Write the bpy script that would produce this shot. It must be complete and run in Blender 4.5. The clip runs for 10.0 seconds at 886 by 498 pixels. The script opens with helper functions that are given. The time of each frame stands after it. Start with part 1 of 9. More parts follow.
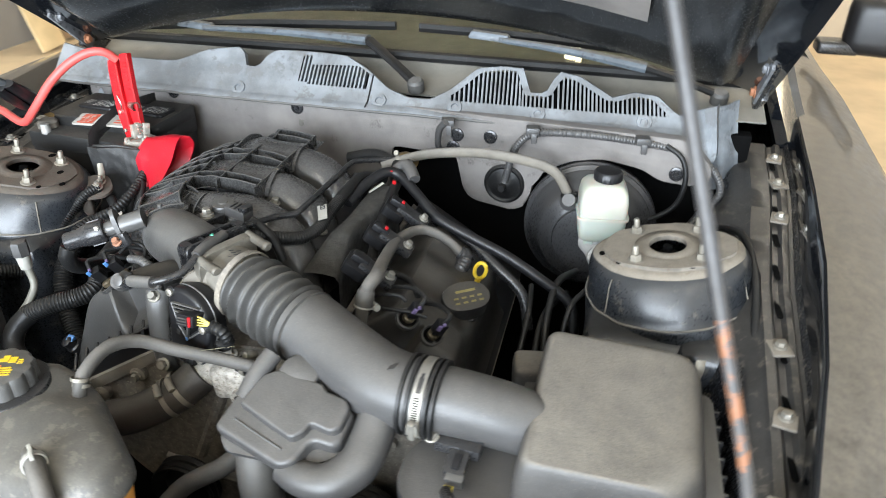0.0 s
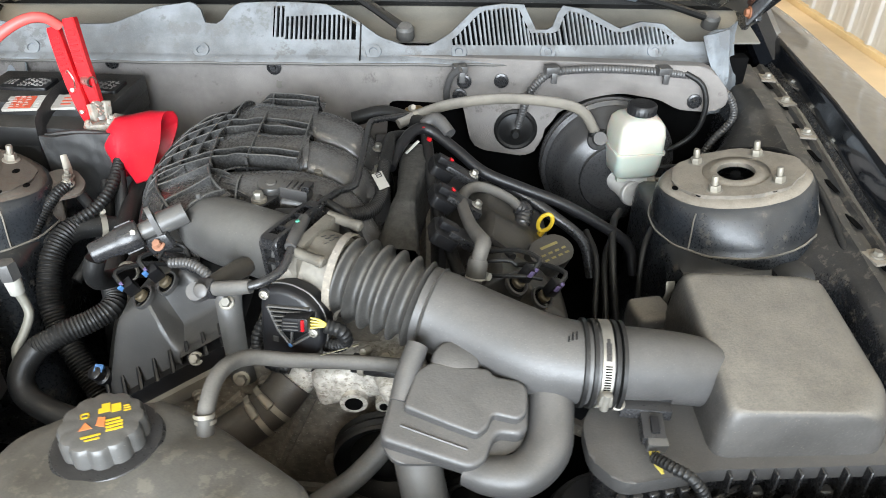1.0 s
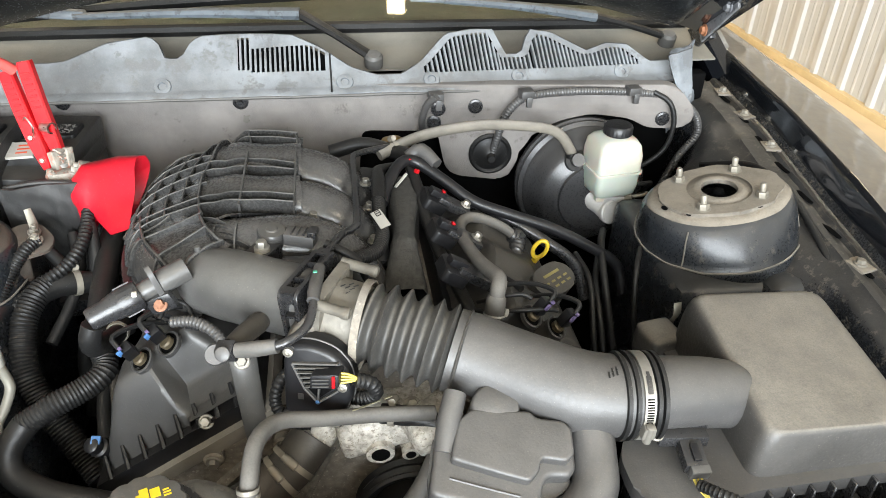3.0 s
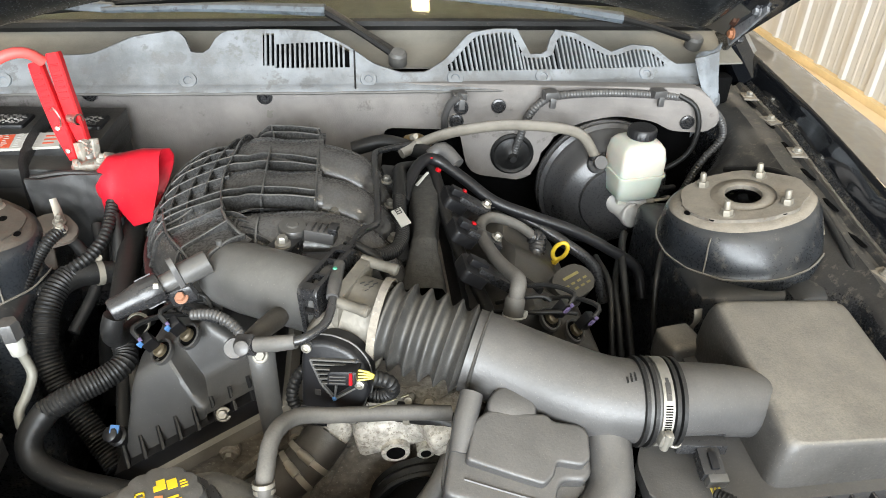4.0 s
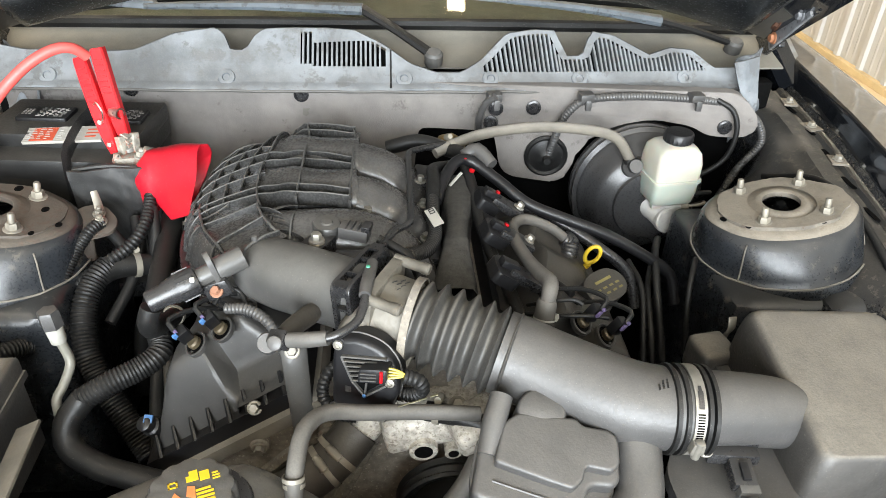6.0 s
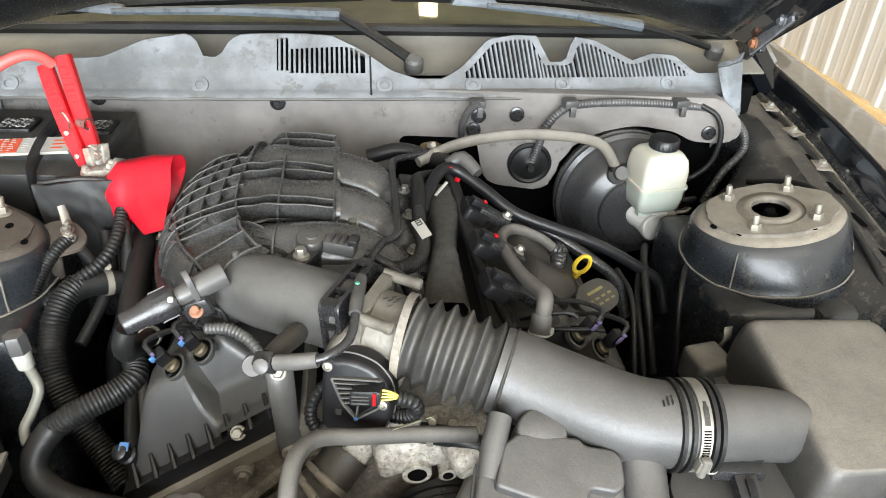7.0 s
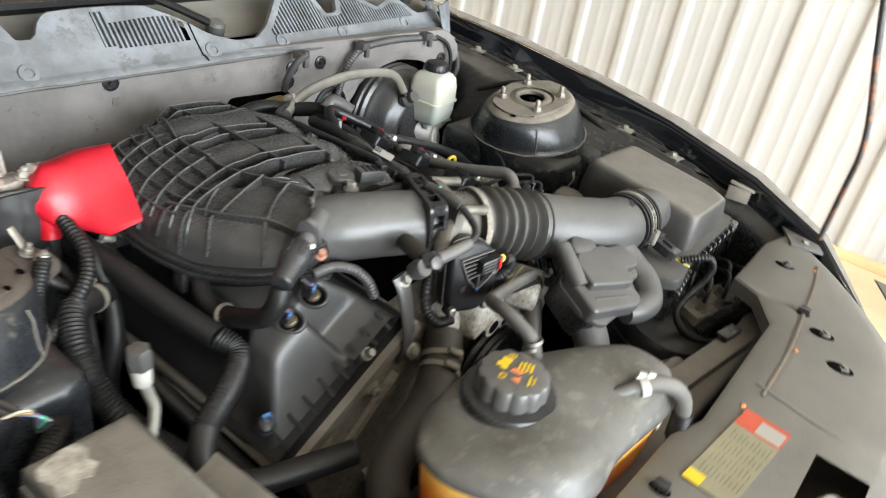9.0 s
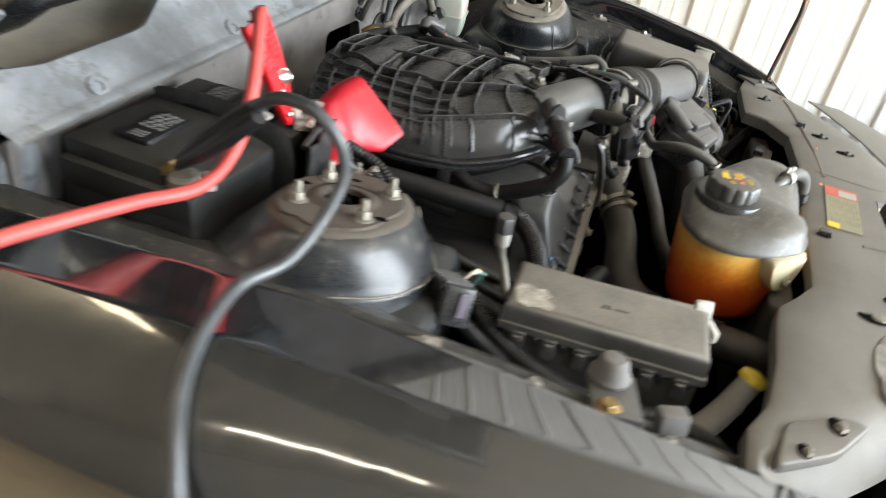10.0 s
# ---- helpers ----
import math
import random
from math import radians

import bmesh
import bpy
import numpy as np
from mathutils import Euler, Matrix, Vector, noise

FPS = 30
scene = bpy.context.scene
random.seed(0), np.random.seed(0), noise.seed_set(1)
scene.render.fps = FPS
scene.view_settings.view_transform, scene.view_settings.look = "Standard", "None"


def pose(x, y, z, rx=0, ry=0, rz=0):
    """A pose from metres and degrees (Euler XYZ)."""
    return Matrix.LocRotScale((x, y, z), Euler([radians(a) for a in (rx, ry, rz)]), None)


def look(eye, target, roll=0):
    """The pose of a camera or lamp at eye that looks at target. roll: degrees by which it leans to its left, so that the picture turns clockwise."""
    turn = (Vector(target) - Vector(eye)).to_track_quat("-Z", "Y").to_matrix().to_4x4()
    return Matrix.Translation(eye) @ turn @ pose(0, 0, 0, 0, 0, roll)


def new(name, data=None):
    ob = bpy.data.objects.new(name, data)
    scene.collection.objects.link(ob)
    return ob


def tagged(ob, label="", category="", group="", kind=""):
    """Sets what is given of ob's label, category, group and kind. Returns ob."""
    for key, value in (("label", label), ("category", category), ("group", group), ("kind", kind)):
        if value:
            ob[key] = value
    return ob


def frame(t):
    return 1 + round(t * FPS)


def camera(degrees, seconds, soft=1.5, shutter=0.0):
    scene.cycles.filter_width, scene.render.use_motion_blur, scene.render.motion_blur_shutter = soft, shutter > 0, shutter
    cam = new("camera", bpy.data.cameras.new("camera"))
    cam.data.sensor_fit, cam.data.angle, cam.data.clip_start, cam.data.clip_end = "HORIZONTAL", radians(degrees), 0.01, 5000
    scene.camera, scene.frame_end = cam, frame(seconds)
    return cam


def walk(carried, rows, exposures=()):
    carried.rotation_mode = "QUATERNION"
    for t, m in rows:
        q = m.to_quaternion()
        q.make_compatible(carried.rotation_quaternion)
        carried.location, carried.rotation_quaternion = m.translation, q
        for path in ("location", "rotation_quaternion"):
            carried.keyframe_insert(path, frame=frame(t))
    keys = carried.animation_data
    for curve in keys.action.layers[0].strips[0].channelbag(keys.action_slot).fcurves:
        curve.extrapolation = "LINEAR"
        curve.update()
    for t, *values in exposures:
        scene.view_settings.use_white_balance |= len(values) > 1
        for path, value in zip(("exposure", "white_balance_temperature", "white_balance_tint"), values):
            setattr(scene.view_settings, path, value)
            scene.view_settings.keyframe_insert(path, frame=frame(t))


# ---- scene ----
cam = camera(62.6, 10.0, soft=0.7, shutter=0.4)
PATH = [
    (0, (0.44, 0.082, 1.463), (0.028, 1.76, 0.455), 0.5),
    (0.5, (0.248, 0.063, 1.449), (0.1, 1.741, 0.371), 0.4),
    (1, (0.101, 0.122, 1.428), (0.145, 1.78, 0.311), 1.0),
    (1.5, (0.017, 0.105, 1.43), (0.214, 1.754, 0.315), 1.8),
    (2, (-0.023, 0.129, 1.438), (0.239, 1.775, 0.334), 1.8),
    (2.5, (-0.009, 0.159, 1.448), (0.269, 1.809, 0.351), 1.5),
    (4, (-0.012, 0.167, 1.449), (0.211, 1.821, 0.346), 2.2),
    (4.5, (-0.009, 0.164, 1.453), (0.17, 1.82, 0.345), 1.9),
    (5, (-0.012, 0.163, 1.454), (0.14, 1.82, 0.345), 1.9),
    (5.5, (-0.013, 0.165, 1.452), (0.129, 1.824, 0.345), 2.1),
    (7, (-0.038, 0.2, 1.44), (0.192, 1.86, 0.349), 2.9),
    (7.5, (-0.084, 0.228, 1.424), (0.329, 1.874, 0.366), 3.6),
    (8, (-0.26, 0.186, 1.397), (0.535, 1.712, 0.377), 6.7),
    (8.5, (-0.478, 0.198, 1.387), (0.657, 1.501, 0.38), 8.5),
    (9, (-0.699, 0.329, 1.389), (0.731, 1.306, 0.389), 10.1),
    (9.2, (-0.838, 0.384, 1.38), (0.686, 1.2, 0.374), 11.0),
    (9.5, (-1.024, 0.453, 1.384), (0.557, 1.093, 0.339), 10.3),
    (9.8, (-1.154, 0.615, 1.373), (0.466, 1.093, 0.302), 9.8),
    (10, (-1.218, 0.748, 1.377), (0.414, 1.118, 0.283), 9.3),
]
# seconds, stops, kelvin, tint: the camera closes a little as it swings to the white wall
EXPOSURES = [(0.0, 0.18, 6150, 10), (0.6, 0.19, 6180, 10), (1.5, 0.22, 6480, 10), (2.5, 0.25, 6560, 10), (7.0, 0.26, 6560, 10), (7.8, 0.24, 6560, 10), (8.8, 0.05, 6520, 10), (10.0, 0.0, 6450, 10)]
walk(cam, [(t, look(eye, target, roll)) for t, eye, target, roll in PATH], EXPOSURES)

# ---- light: daylight from the open door in front of the car, strip lights under the roof ----
world = bpy.data.worlds.new("sky")
scene.world = world
world.use_nodes = True
sky = world.node_tree.nodes.new("ShaderNodeTexSky")
sky.sky_type, sky.sun_disc = "NISHITA", False
sky.sun_elevation, sky.sun_rotation = radians(42), radians(200)
back = world.node_tree.nodes["Background"]
back.inputs["Strength"].default_value = 0.12
world.node_tree.links.new(sky.outputs[0], back.inputs[0])


def lamp(name, m, size, power, colour):
    data = bpy.data.lights.new(name, "AREA")
    data.shape, data.size, data.size_y, data.energy, data.color = "RECTANGLE", size[0], size[1], power, colour
    ob = new(name, data)
    ob.matrix_world = m
    return ob


lamp("door_daylight", look((-0.6, -3.9, 1.9), (-0.6, 0, 1.7)), (4.4, 3.2), 1010, (0.88, 0.95, 1.0))
STRIPS = [(-1.9, 0.6), (-1.9, 3.2), (1.5, -1.2), (1.5, 3.4), (-0.4, -1.6), (0.9, 5.6), (-1.6, 5.6), (0.42, 1.3), (0.42, 2.8)]
for sx, sy in STRIPS:
    lamp("strip_light", pose(sx, sy, 3.53), (0.12, 1.2), 7 if sx == 0.42 else 17 if sx < -1.7 or sy < 5 else 38, (1.0, 0.80, 0.50) if sx == 0.42 else (1.0, 0.91, 0.75))

# ---- small mesh kit ----
BASES = {}


def thing(name, at, label, category, group="", kind=""):
    """An empty at a thing's base, which its parts hang under."""
    ob = new(name)
    ob.empty_display_size = 0.02
    ob.location = at
    BASES[ob.name] = Matrix.Translation(at).inverted()
    return tagged(ob, label, category, group, kind)


def part(name, bm, material, parent=None, label="", angle=38):
    """One mesh object from a bmesh, under a thing or a part."""
    bmesh.ops.recalc_face_normals(bm, faces=bm.faces[:])
    me = bpy.data.meshes.new(name)
    bm.to_mesh(me)
    bm.free()
    for p in me.polygons:
        p.use_smooth = True
    me.set_sharp_from_angle(angle=radians(angle))
    me.materials.append(material)
    ob = new(name, me)
    if parent is not None:
        ob.parent = parent
        ob.matrix_parent_inverse = BASES.get(parent.name, Matrix())
    return tagged(ob, label)


def single(name, bm, material, label, category, group="", kind="", angle=38):
    return tagged(part(name, bm, material, None, label, angle), label, category, group, kind)


def curve_points(pts, step):
    """Points along a smooth curve through pts, with their share of the way."""
    P = [Vector(p) for p in pts]
    if len(P) == 2:
        n = max(2, int((P[1] - P[0]).length / step) + 1)
        return [(P[0].lerp(P[1], i / (n - 1)), i / (n - 1)) for i in range(n)]
    E = [P[0] * 2 - P[1]] + P + [P[-1] * 2 - P[-2]]
    out = []
    for k in range(len(P) - 1):
        a, b, c, d = E[k:k + 4]
        n = max(3, int((c - b).length / step) + 1)
        for i in range(n):
            t = i / n
            q = 0.5 * ((2 * b) + (c - a) * t + (2 * a - 5 * b + 4 * c - d) * t * t + (3 * b - a - 3 * c + d) * t ** 3)
            out.append((q, (k + t) / (len(P) - 1)))
    out.append((P[-1], 1.0))
    return out


def ring_faces(bm, a, b):
    n = len(a)
    for i in range(n):
        bm.faces.new((a[i], a[(i + 1) % n], b[(i + 1) % n], b[i]))


def sweep(bm, pts, r, seg=12, step=0.012, corr=None, caps=True, flat=1.0):
    """A pipe along pts. r: one radius or one a point; corr: (pitch, depth) of a corrugated hose; flat: height over width."""
    if corr:
        step = corr[0] / (4 if corr[0] < 0.01 else 10)
    line = curve_points(pts, step)
    up = Vector((0.05, 0.03, 1))
    rings, run, last = [], 0.0, line[0][0]
    for i, (q, s) in enumerate(line):
        a, b = line[max(i - 1, 0)][0], line[min(i + 1, len(line) - 1)][0]
        d = (b - a).normalized()
        if i == 0:
            side = d.cross(up)
            if side.length < 0.1:
                side = d.cross(Vector((1, 0, 0)))
            side.normalize()
        side = (side - d * side.dot(d)).normalized()
        top = side.cross(d)
        run += (q - last).length
        last = q
        if isinstance(r, (int, float)):
            w = r
        else:
            f = s * (len(r) - 1)
            k = min(int(f), len(r) - 2)
            w = r[k] + (r[k + 1] - r[k]) * (f - k)
        if corr:
            w -= corr[1] * (0.5 + 0.5 * math.cos(2 * math.pi * run / corr[0])) ** 0.7
        rings.append([bm.verts.new(q + side * (math.cos(2 * math.pi * j / seg) * w) + top * (math.sin(2 * math.pi * j / seg) * w * flat)) for j in range(seg)])
    for a, b in zip(rings, rings[1:]):
        ring_faces(bm, a, b)
    if caps:
        bm.faces.new(rings[0][::-1])
        bm.faces.new(rings[-1])
    return bm


def box(bm, c, s, rot=(0, 0, 0), bev=0.004, seg=2, taper=1.0):
    """A bevelled box of size s round c; taper narrows its top."""
    m = pose(*c, *rot)
    v = {}
    for x in (-1, 1):
        for y in (-1, 1):
            for z in (-1, 1):
                k = taper if z > 0 else 1
                v[x, y, z] = bm.verts.new(m @ Vector((x * s[0] / 2 * k, y * s[1] / 2 * k, z * s[2] / 2)))
    fs = [bm.faces.new([v[k] for k in q]) for q in (
        ((-1, -1, -1), (-1, 1, -1), (1, 1, -1), (1, -1, -1)), ((-1, -1, 1), (1, -1, 1), (1, 1, 1), (-1, 1, 1)),
        ((-1, -1, -1), (1, -1, -1), (1, -1, 1), (-1, -1, 1)), ((1, -1, -1), (1, 1, -1), (1, 1, 1), (1, -1, 1)),
        ((1, 1, -1), (-1, 1, -1), (-1, 1, 1), (1, 1, 1)), ((-1, 1, -1), (-1, -1, -1), (-1, -1, 1), (-1, 1, 1)))]
    if bev:
        es = list({e for f in fs for e in f.edges})
        bmesh.ops.bevel(bm, geom=es, offset=bev, segments=seg, profile=0.6, affect="EDGES")
    return bm


def frame_to(p, axis):
    """A matrix with its z along axis, at p."""
    return Matrix.Translation(p) @ Vector(axis).normalized().to_track_quat("Z", "Y").to_matrix().to_4x4()


def lathe(bm, prof, p, axis=(0, 0, 1), seg=28, ellipse=1.0, caps=True, teeth=None):
    """A turned shape: (radius, height) pairs along axis from p. teeth: (count, depth) of grips on the rim."""
    m = frame_to(p, axis)
    rings = []
    for r, h in prof:
        row = []
        for j in range(seg):
            a = 2 * math.pi * j / seg
            k = 1.0
            if teeth and r > 0.6 * max(q for q, _ in prof):
                k = 1 - teeth[1] * (0.5 + 0.5 * math.cos(a * teeth[0])) ** 3
            row.append(bm.verts.new(m @ Vector((math.cos(a) * r * k, math.sin(a) * r * k * ellipse, h))))
        rings.append(row)
    for a, b in zip(rings, rings[1:]):
        ring_faces(bm, a, b)
    if caps:
        bm.faces.new(rings[0][::-1])
        bm.faces.new(rings[-1])
    return bm


def prism(bm, outline, m, lo, hi, bev=0.0, seg=2, top=None):
    """An outline in a plane given by matrix m, from lo to hi along its z. top: an outline of its own for the upper end."""
    a = [bm.verts.new(m @ Vector((x, y, lo))) for x, y in outline]
    b = [bm.verts.new(m @ Vector((x, y, hi))) for x, y in (top or outline)]
    fs = [bm.faces.new(a[::-1]), bm.faces.new(b)]
    n = len(a)
    for i in range(n):
        fs.append(bm.faces.new((a[i], a[(i + 1) % n], b[(i + 1) % n], b[i])))
    if bev:
        es = list(set(fs[1].edges))
        bmesh.ops.bevel(bm, geom=es, offset=bev, segments=seg, profile=0.6, affect="EDGES")
    return bm


def round_outline(pts, r, n=4):
    """Rounds the corners of a closed outline."""
    out = []
    P = [Vector(p) for p in pts]
    for i, b in enumerate(P):
        a, c = P[i - 1], P[(i + 1) % len(P)]
        k = min(r, (a - b).length * 0.45, (c - b).length * 0.45)
        s, e = b + (a - b).normalized() * k, b + (c - b).normalized() * k
        for j in range(n + 1):
            t = j / n
            q = s.lerp(b, t).lerp(b.lerp(e, t), t)
            out.append((q.x, q.y))
    return out


def sheet(bm, rows, thick=0.0, normal=(0, 0, -1)):
    """A grid of points as a skin, with a thickness along normal."""
    g = [[bm.verts.new(p) for p in row] for row in rows]
    for a, b in zip(g, g[1:]):
        for i in range(len(a) - 1):
            bm.faces.new((a[i], a[i + 1], b[i + 1], b[i]))
    if thick:
        n = Vector(normal) * thick
        h = [[bm.verts.new(v.co + n) for v in row] for row in g]
        for a, b in zip(h, h[1:]):
            for i in range(len(a) - 1):
                bm.faces.new((a[i], b[i], b[i + 1], a[i + 1]))
        rim = [(g[0][i], h[0][i]) for i in range(len(g[0]))] + [(r[-1], q[-1]) for r, q in zip(g[1:], h[1:])]
        rim += [(g[-1][i], h[-1][i]) for i in range(len(g[0]) - 2, -1, -1)] + [(g[k][0], h[k][0]) for k in range(len(g) - 2, 0, -1)]
        for i in range(len(rim)):
            a, b = rim[i], rim[(i + 1) % len(rim)]
            bm.faces.new((a[0], b[0], b[1], a[1]))
    return bm


def hexbolt(bm, p, axis=(0, 0, 1), r=0.0075, h=0.007, stud=0.0, washer=True):
    """A hexagon head on a washer, with a stud standing out of it where stud is given."""
    m = frame_to(p, axis)
    ax = Vector(axis).normalized()
    z = 0.0
    if washer:
        lathe(bm, [(r * 1.45, 0), (r * 1.45, 0.0018), (r * 1.3, 0.0025)], p, axis, 16)
        z = 0.0024
    lathe(bm, [(r, z), (r, z + h * 0.8), (r * 0.86, z + h)], p, axis, 6)
    if stud:
        lathe(bm, [(r * 0.55, z + h), (r * 0.55, z + h + stud * 0.85), (r * 0.4, z + h + stud)], p, axis, 10)
    return bm


def band(bm, p, axis, r, w=0.009, t=0.0015, screw=True, at=90):
    """A hose clamp: a ring round a pipe with its worm screw."""
    lathe(bm, [(r, -w / 2), (r + t, -w / 2), (r + t, w / 2), (r, w / 2), (r, -w / 2)], p, axis, 32, caps=False)
    if screw:
        m = frame_to(p, axis) @ pose(0, 0, 0, 0, 0, at)
        q = m @ Vector((r + 0.004, 0, 0))
        d = m.to_3x3() @ Vector((0, 1, 0))
        lathe(bm, [(0.0035, -0.008), (0.005, -0.008), (0.005, 0.006), (0.0042, 0.007), (0.0042, 0.011), (0.002, 0.011)], q, d, 10)
    return bm


def bars(bm, m, rows, height=0.0004):
    """Flat printed bars: rows of (x, y, width, depth) on the plane of m."""
    for x, y, w, d in rows:
        prism(bm, [(x, y), (x + w, y), (x + w, y + d), (x, y + d)], m, 0.0, height)
    return bm


def pillow(bm, outline, m, lo, hi, r, steps=5):
    """An outline raised from lo to hi with a rounded upper rim of radius r."""
    n = len(outline)
    P = [Vector(p) for p in outline]
    area = sum(P[i].x * P[(i + 1) % n].y - P[(i + 1) % n].x * P[i].y for i in range(n))
    inward = []
    for i in range(n):
        t = (P[(i + 1) % n] - P[i - 1]).normalized()
        inward.append(Vector((-t.y, t.x)) * (1 if area > 0 else -1))
    levels = [(0.0, lo)] + [(r * (1 - math.cos(a)), hi - r + r * math.sin(a)) for a in np.linspace(0, math.pi / 2, steps)]
    prev = None
    for d, z in levels:
        row = [bm.verts.new(m @ Vector((P[i].x + inward[i].x * d, P[i].y + inward[i].y * d, z))) for i in range(n)]
        if prev:
            ring_faces(bm, prev, row)
        else:
            bm.faces.new(row[::-1])
        prev = row
    bm.faces.new(prev)
    return bm


# ---- materials ----
def stuff_of(name, base, rough=0.5, metal=0.0, vary=0.25, dust=0.0, dust_colour=(0.27, 0.25, 0.225), grain=300.0, bump=0.1, patch=14.0,
             stain=None, stain_share=0.0, coat=0.0, sub=0.0, ior=1.5, specks=0.0):
    """A worn surface: two scales of variation, fine relief, dust that has settled on what faces up, and stains."""
    mat = bpy.data.materials.new(name)
    mat.use_nodes = True
    nt = mat.node_tree
    n, l = nt.nodes, nt.links
    b = n["Principled BSDF"]
    co = n.new("ShaderNodeTexCoord")

    def noise_node(scale, detail=4.0, rough_=0.6):
        k = n.new("ShaderNodeTexNoise")
        k.inputs["Scale"].default_value, k.inputs["Detail"].default_value, k.inputs["Roughness"].default_value = scale, detail, rough_
        l.new(co.outputs["Object"], k.inputs["Vector"])
        return k.outputs["Fac"]

    def ramp(fac, lo, hi, a=0.0, c=1.0):
        k = n.new("ShaderNodeMapRange")
        k.interpolation_type = "SMOOTHSTEP"
        for i, v in enumerate((lo, hi, a, c)):
            k.inputs[i + 1].default_value = v
        l.new(fac, k.inputs[0])
        return k.outputs[0]

    def mix(fac, a, c):
        k = n.new("ShaderNodeMix")
        k.data_type = "RGBA"
        l.new(fac, k.inputs[0])
        for socket, v in ((k.inputs[6], a), (k.inputs[7], c)):
            if isinstance(v, tuple):
                socket.default_value = (*v, 1)
            else:
                l.new(v, socket)
        return k.outputs[2]

    def times(a, c):
        k = n.new("ShaderNodeMath")
        k.operation = "MULTIPLY"
        for socket, v in ((k.inputs[0], a), (k.inputs[1], c)):
            if isinstance(v, (int, float)):
                socket.default_value = v
            else:
                l.new(v, socket)
        return k.outputs[0]

    big, fine = noise_node(patch), noise_node(grain, 3.0)
    lo, hi = tuple(c * (1 - vary) for c in base), tuple(min(1, c * (1 + vary)) for c in base)
    colour = mix(ramp(big, 0.3, 0.7), lo, hi)
    roughness = ramp(fine, 0.3, 0.7, max(0.02, rough - 0.06), min(1, rough + 0.06))
    if stain:
        f = times(ramp(noise_node(patch * 1.9, 6.0, 0.7), 0.62 - 0.3 * stain_share, 0.7 - 0.3 * stain_share), 0.85)
        colour = mix(f, colour, stain)
    if specks:
        spot = times(ramp(noise_node(grain * 2.2, 1.0, 0.4), 0.70, 0.76), specks)
        colour = mix(spot, colour, dust_colour)
    if dust:
        geo = n.new("ShaderNodeNewGeometry")
        sep = n.new("ShaderNodeSeparateXYZ")
        l.new(geo.outputs["Normal"], sep.inputs[0])
        up = ramp(sep.outputs["Z"], 0.25, 0.95, 0.04, 1.0)
        cover = ramp(noise_node(patch * 2.7, 8.0, 0.68), 0.25, 0.7, 0.62, 1.0)
        speck = ramp(noise_node(grain * 1.7, 2.0), 0.25, 0.65, 0.7, 1.0)
        f = times(times(times(up, cover), speck), dust)
        colour = mix(f, colour, dust_colour)
        k = n.new("ShaderNodeMix")
        l.new(f, k.inputs[0])
        l.new(roughness, k.inputs[2])
        k.inputs[3].default_value = 0.95
        roughness = k.outputs[0]
    l.new(colour, b.inputs["Base Color"])
    l.new(roughness, b.inputs["Roughness"])
    b.inputs["Metallic"].default_value = metal
    b.inputs["IOR"].default_value = ior
    if coat:
        b.inputs["Coat Weight"].default_value, b.inputs["Coat Roughness"].default_value = coat, 0.04
    if sub:
        b.inputs["Subsurface Weight"].default_value, b.inputs["Subsurface Scale"].default_value = sub, 0.02
    if bump:
        k = n.new("ShaderNodeBump")
        k.inputs["Strength"].default_value, k.inputs["Distance"].default_value = bump, 0.001
        l.new(fine, k.inputs["Height"])
        l.new(k.outputs[0], b.inputs["Normal"])
    return mat


def glow(name, colour, strength):
    mat = bpy.data.materials.new(name)
    mat.use_nodes = True
    b = mat.node_tree.nodes["Principled BSDF"]
    b.inputs["Base Color"].default_value = (*colour, 1)
    b.inputs["Emission Color"].default_value = (*colour, 1)
    b.inputs["Emission Strength"].default_value = strength
    return mat


PLASTIC = stuff_of("black_plastic", (0.015, 0.015, 0.016), 0.29, dust=0.08, bump=0.10, specks=0.32)
PLASTIC_SATIN = stuff_of("satin_black_plastic", (0.060, 0.059, 0.057), 0.34, dust=0.28, dust_colour=(0.22, 0.205, 0.18), bump=0.14, specks=0.3)
# the dust on rib tops also paints in their glossy edge highlight
PLASTIC_RIB = stuff_of("highlit_dusty_rib_plastic", (0.032, 0.0315, 0.031), 0.26, dust=0.5, dust_colour=(0.19, 0.185, 0.172), bump=0.06)
PLASTIC_CLEAN = stuff_of("clean_black_plastic", (0.008, 0.008, 0.009), 0.38, dust=0.03, bump=0.1, ior=1.42)
PLASTIC_GREY = stuff_of("satin_grey_plastic", (0.046, 0.045, 0.0445), 0.42, vary=0.16, dust=0.26, dust_colour=(0.22, 0.20, 0.175), bump=0.25, patch=11, specks=0.22)
COVER_DUSTY = stuff_of("dusty_cover_plastic", (0.018, 0.017, 0.016), 0.42, dust=0.26, dust_colour=(0.155, 0.138, 0.112), bump=0.15, patch=18)
PLASTIC_DUSTY = stuff_of("dusty_plastic", (0.042, 0.040, 0.038), 0.5, vary=0.3, dust=0.70, dust_colour=(0.25, 0.225, 0.186), bump=0.35, patch=12, specks=0.4)
RUBBER = stuff_of("black_rubber", (0.008, 0.008, 0.008), 0.44, dust=0.06, bump=0.15, specks=0.2, ior=1.33)
BELLOWS = stuff_of("dusty_bellows_rubber", (0.030, 0.029, 0.027), 0.5, dust=0.45, dust_colour=(0.19, 0.175, 0.15), bump=0.25, patch=30, specks=0.3)
RUBBER_GREY = stuff_of("dusty_rubber", (0.055, 0.053, 0.049), 0.55, dust=0.38, bump=0.2)
RUBBER_TAN = stuff_of("tan_dusty_hose", (0.12, 0.108, 0.088), 0.75, dust=0.6, bump=0.2)
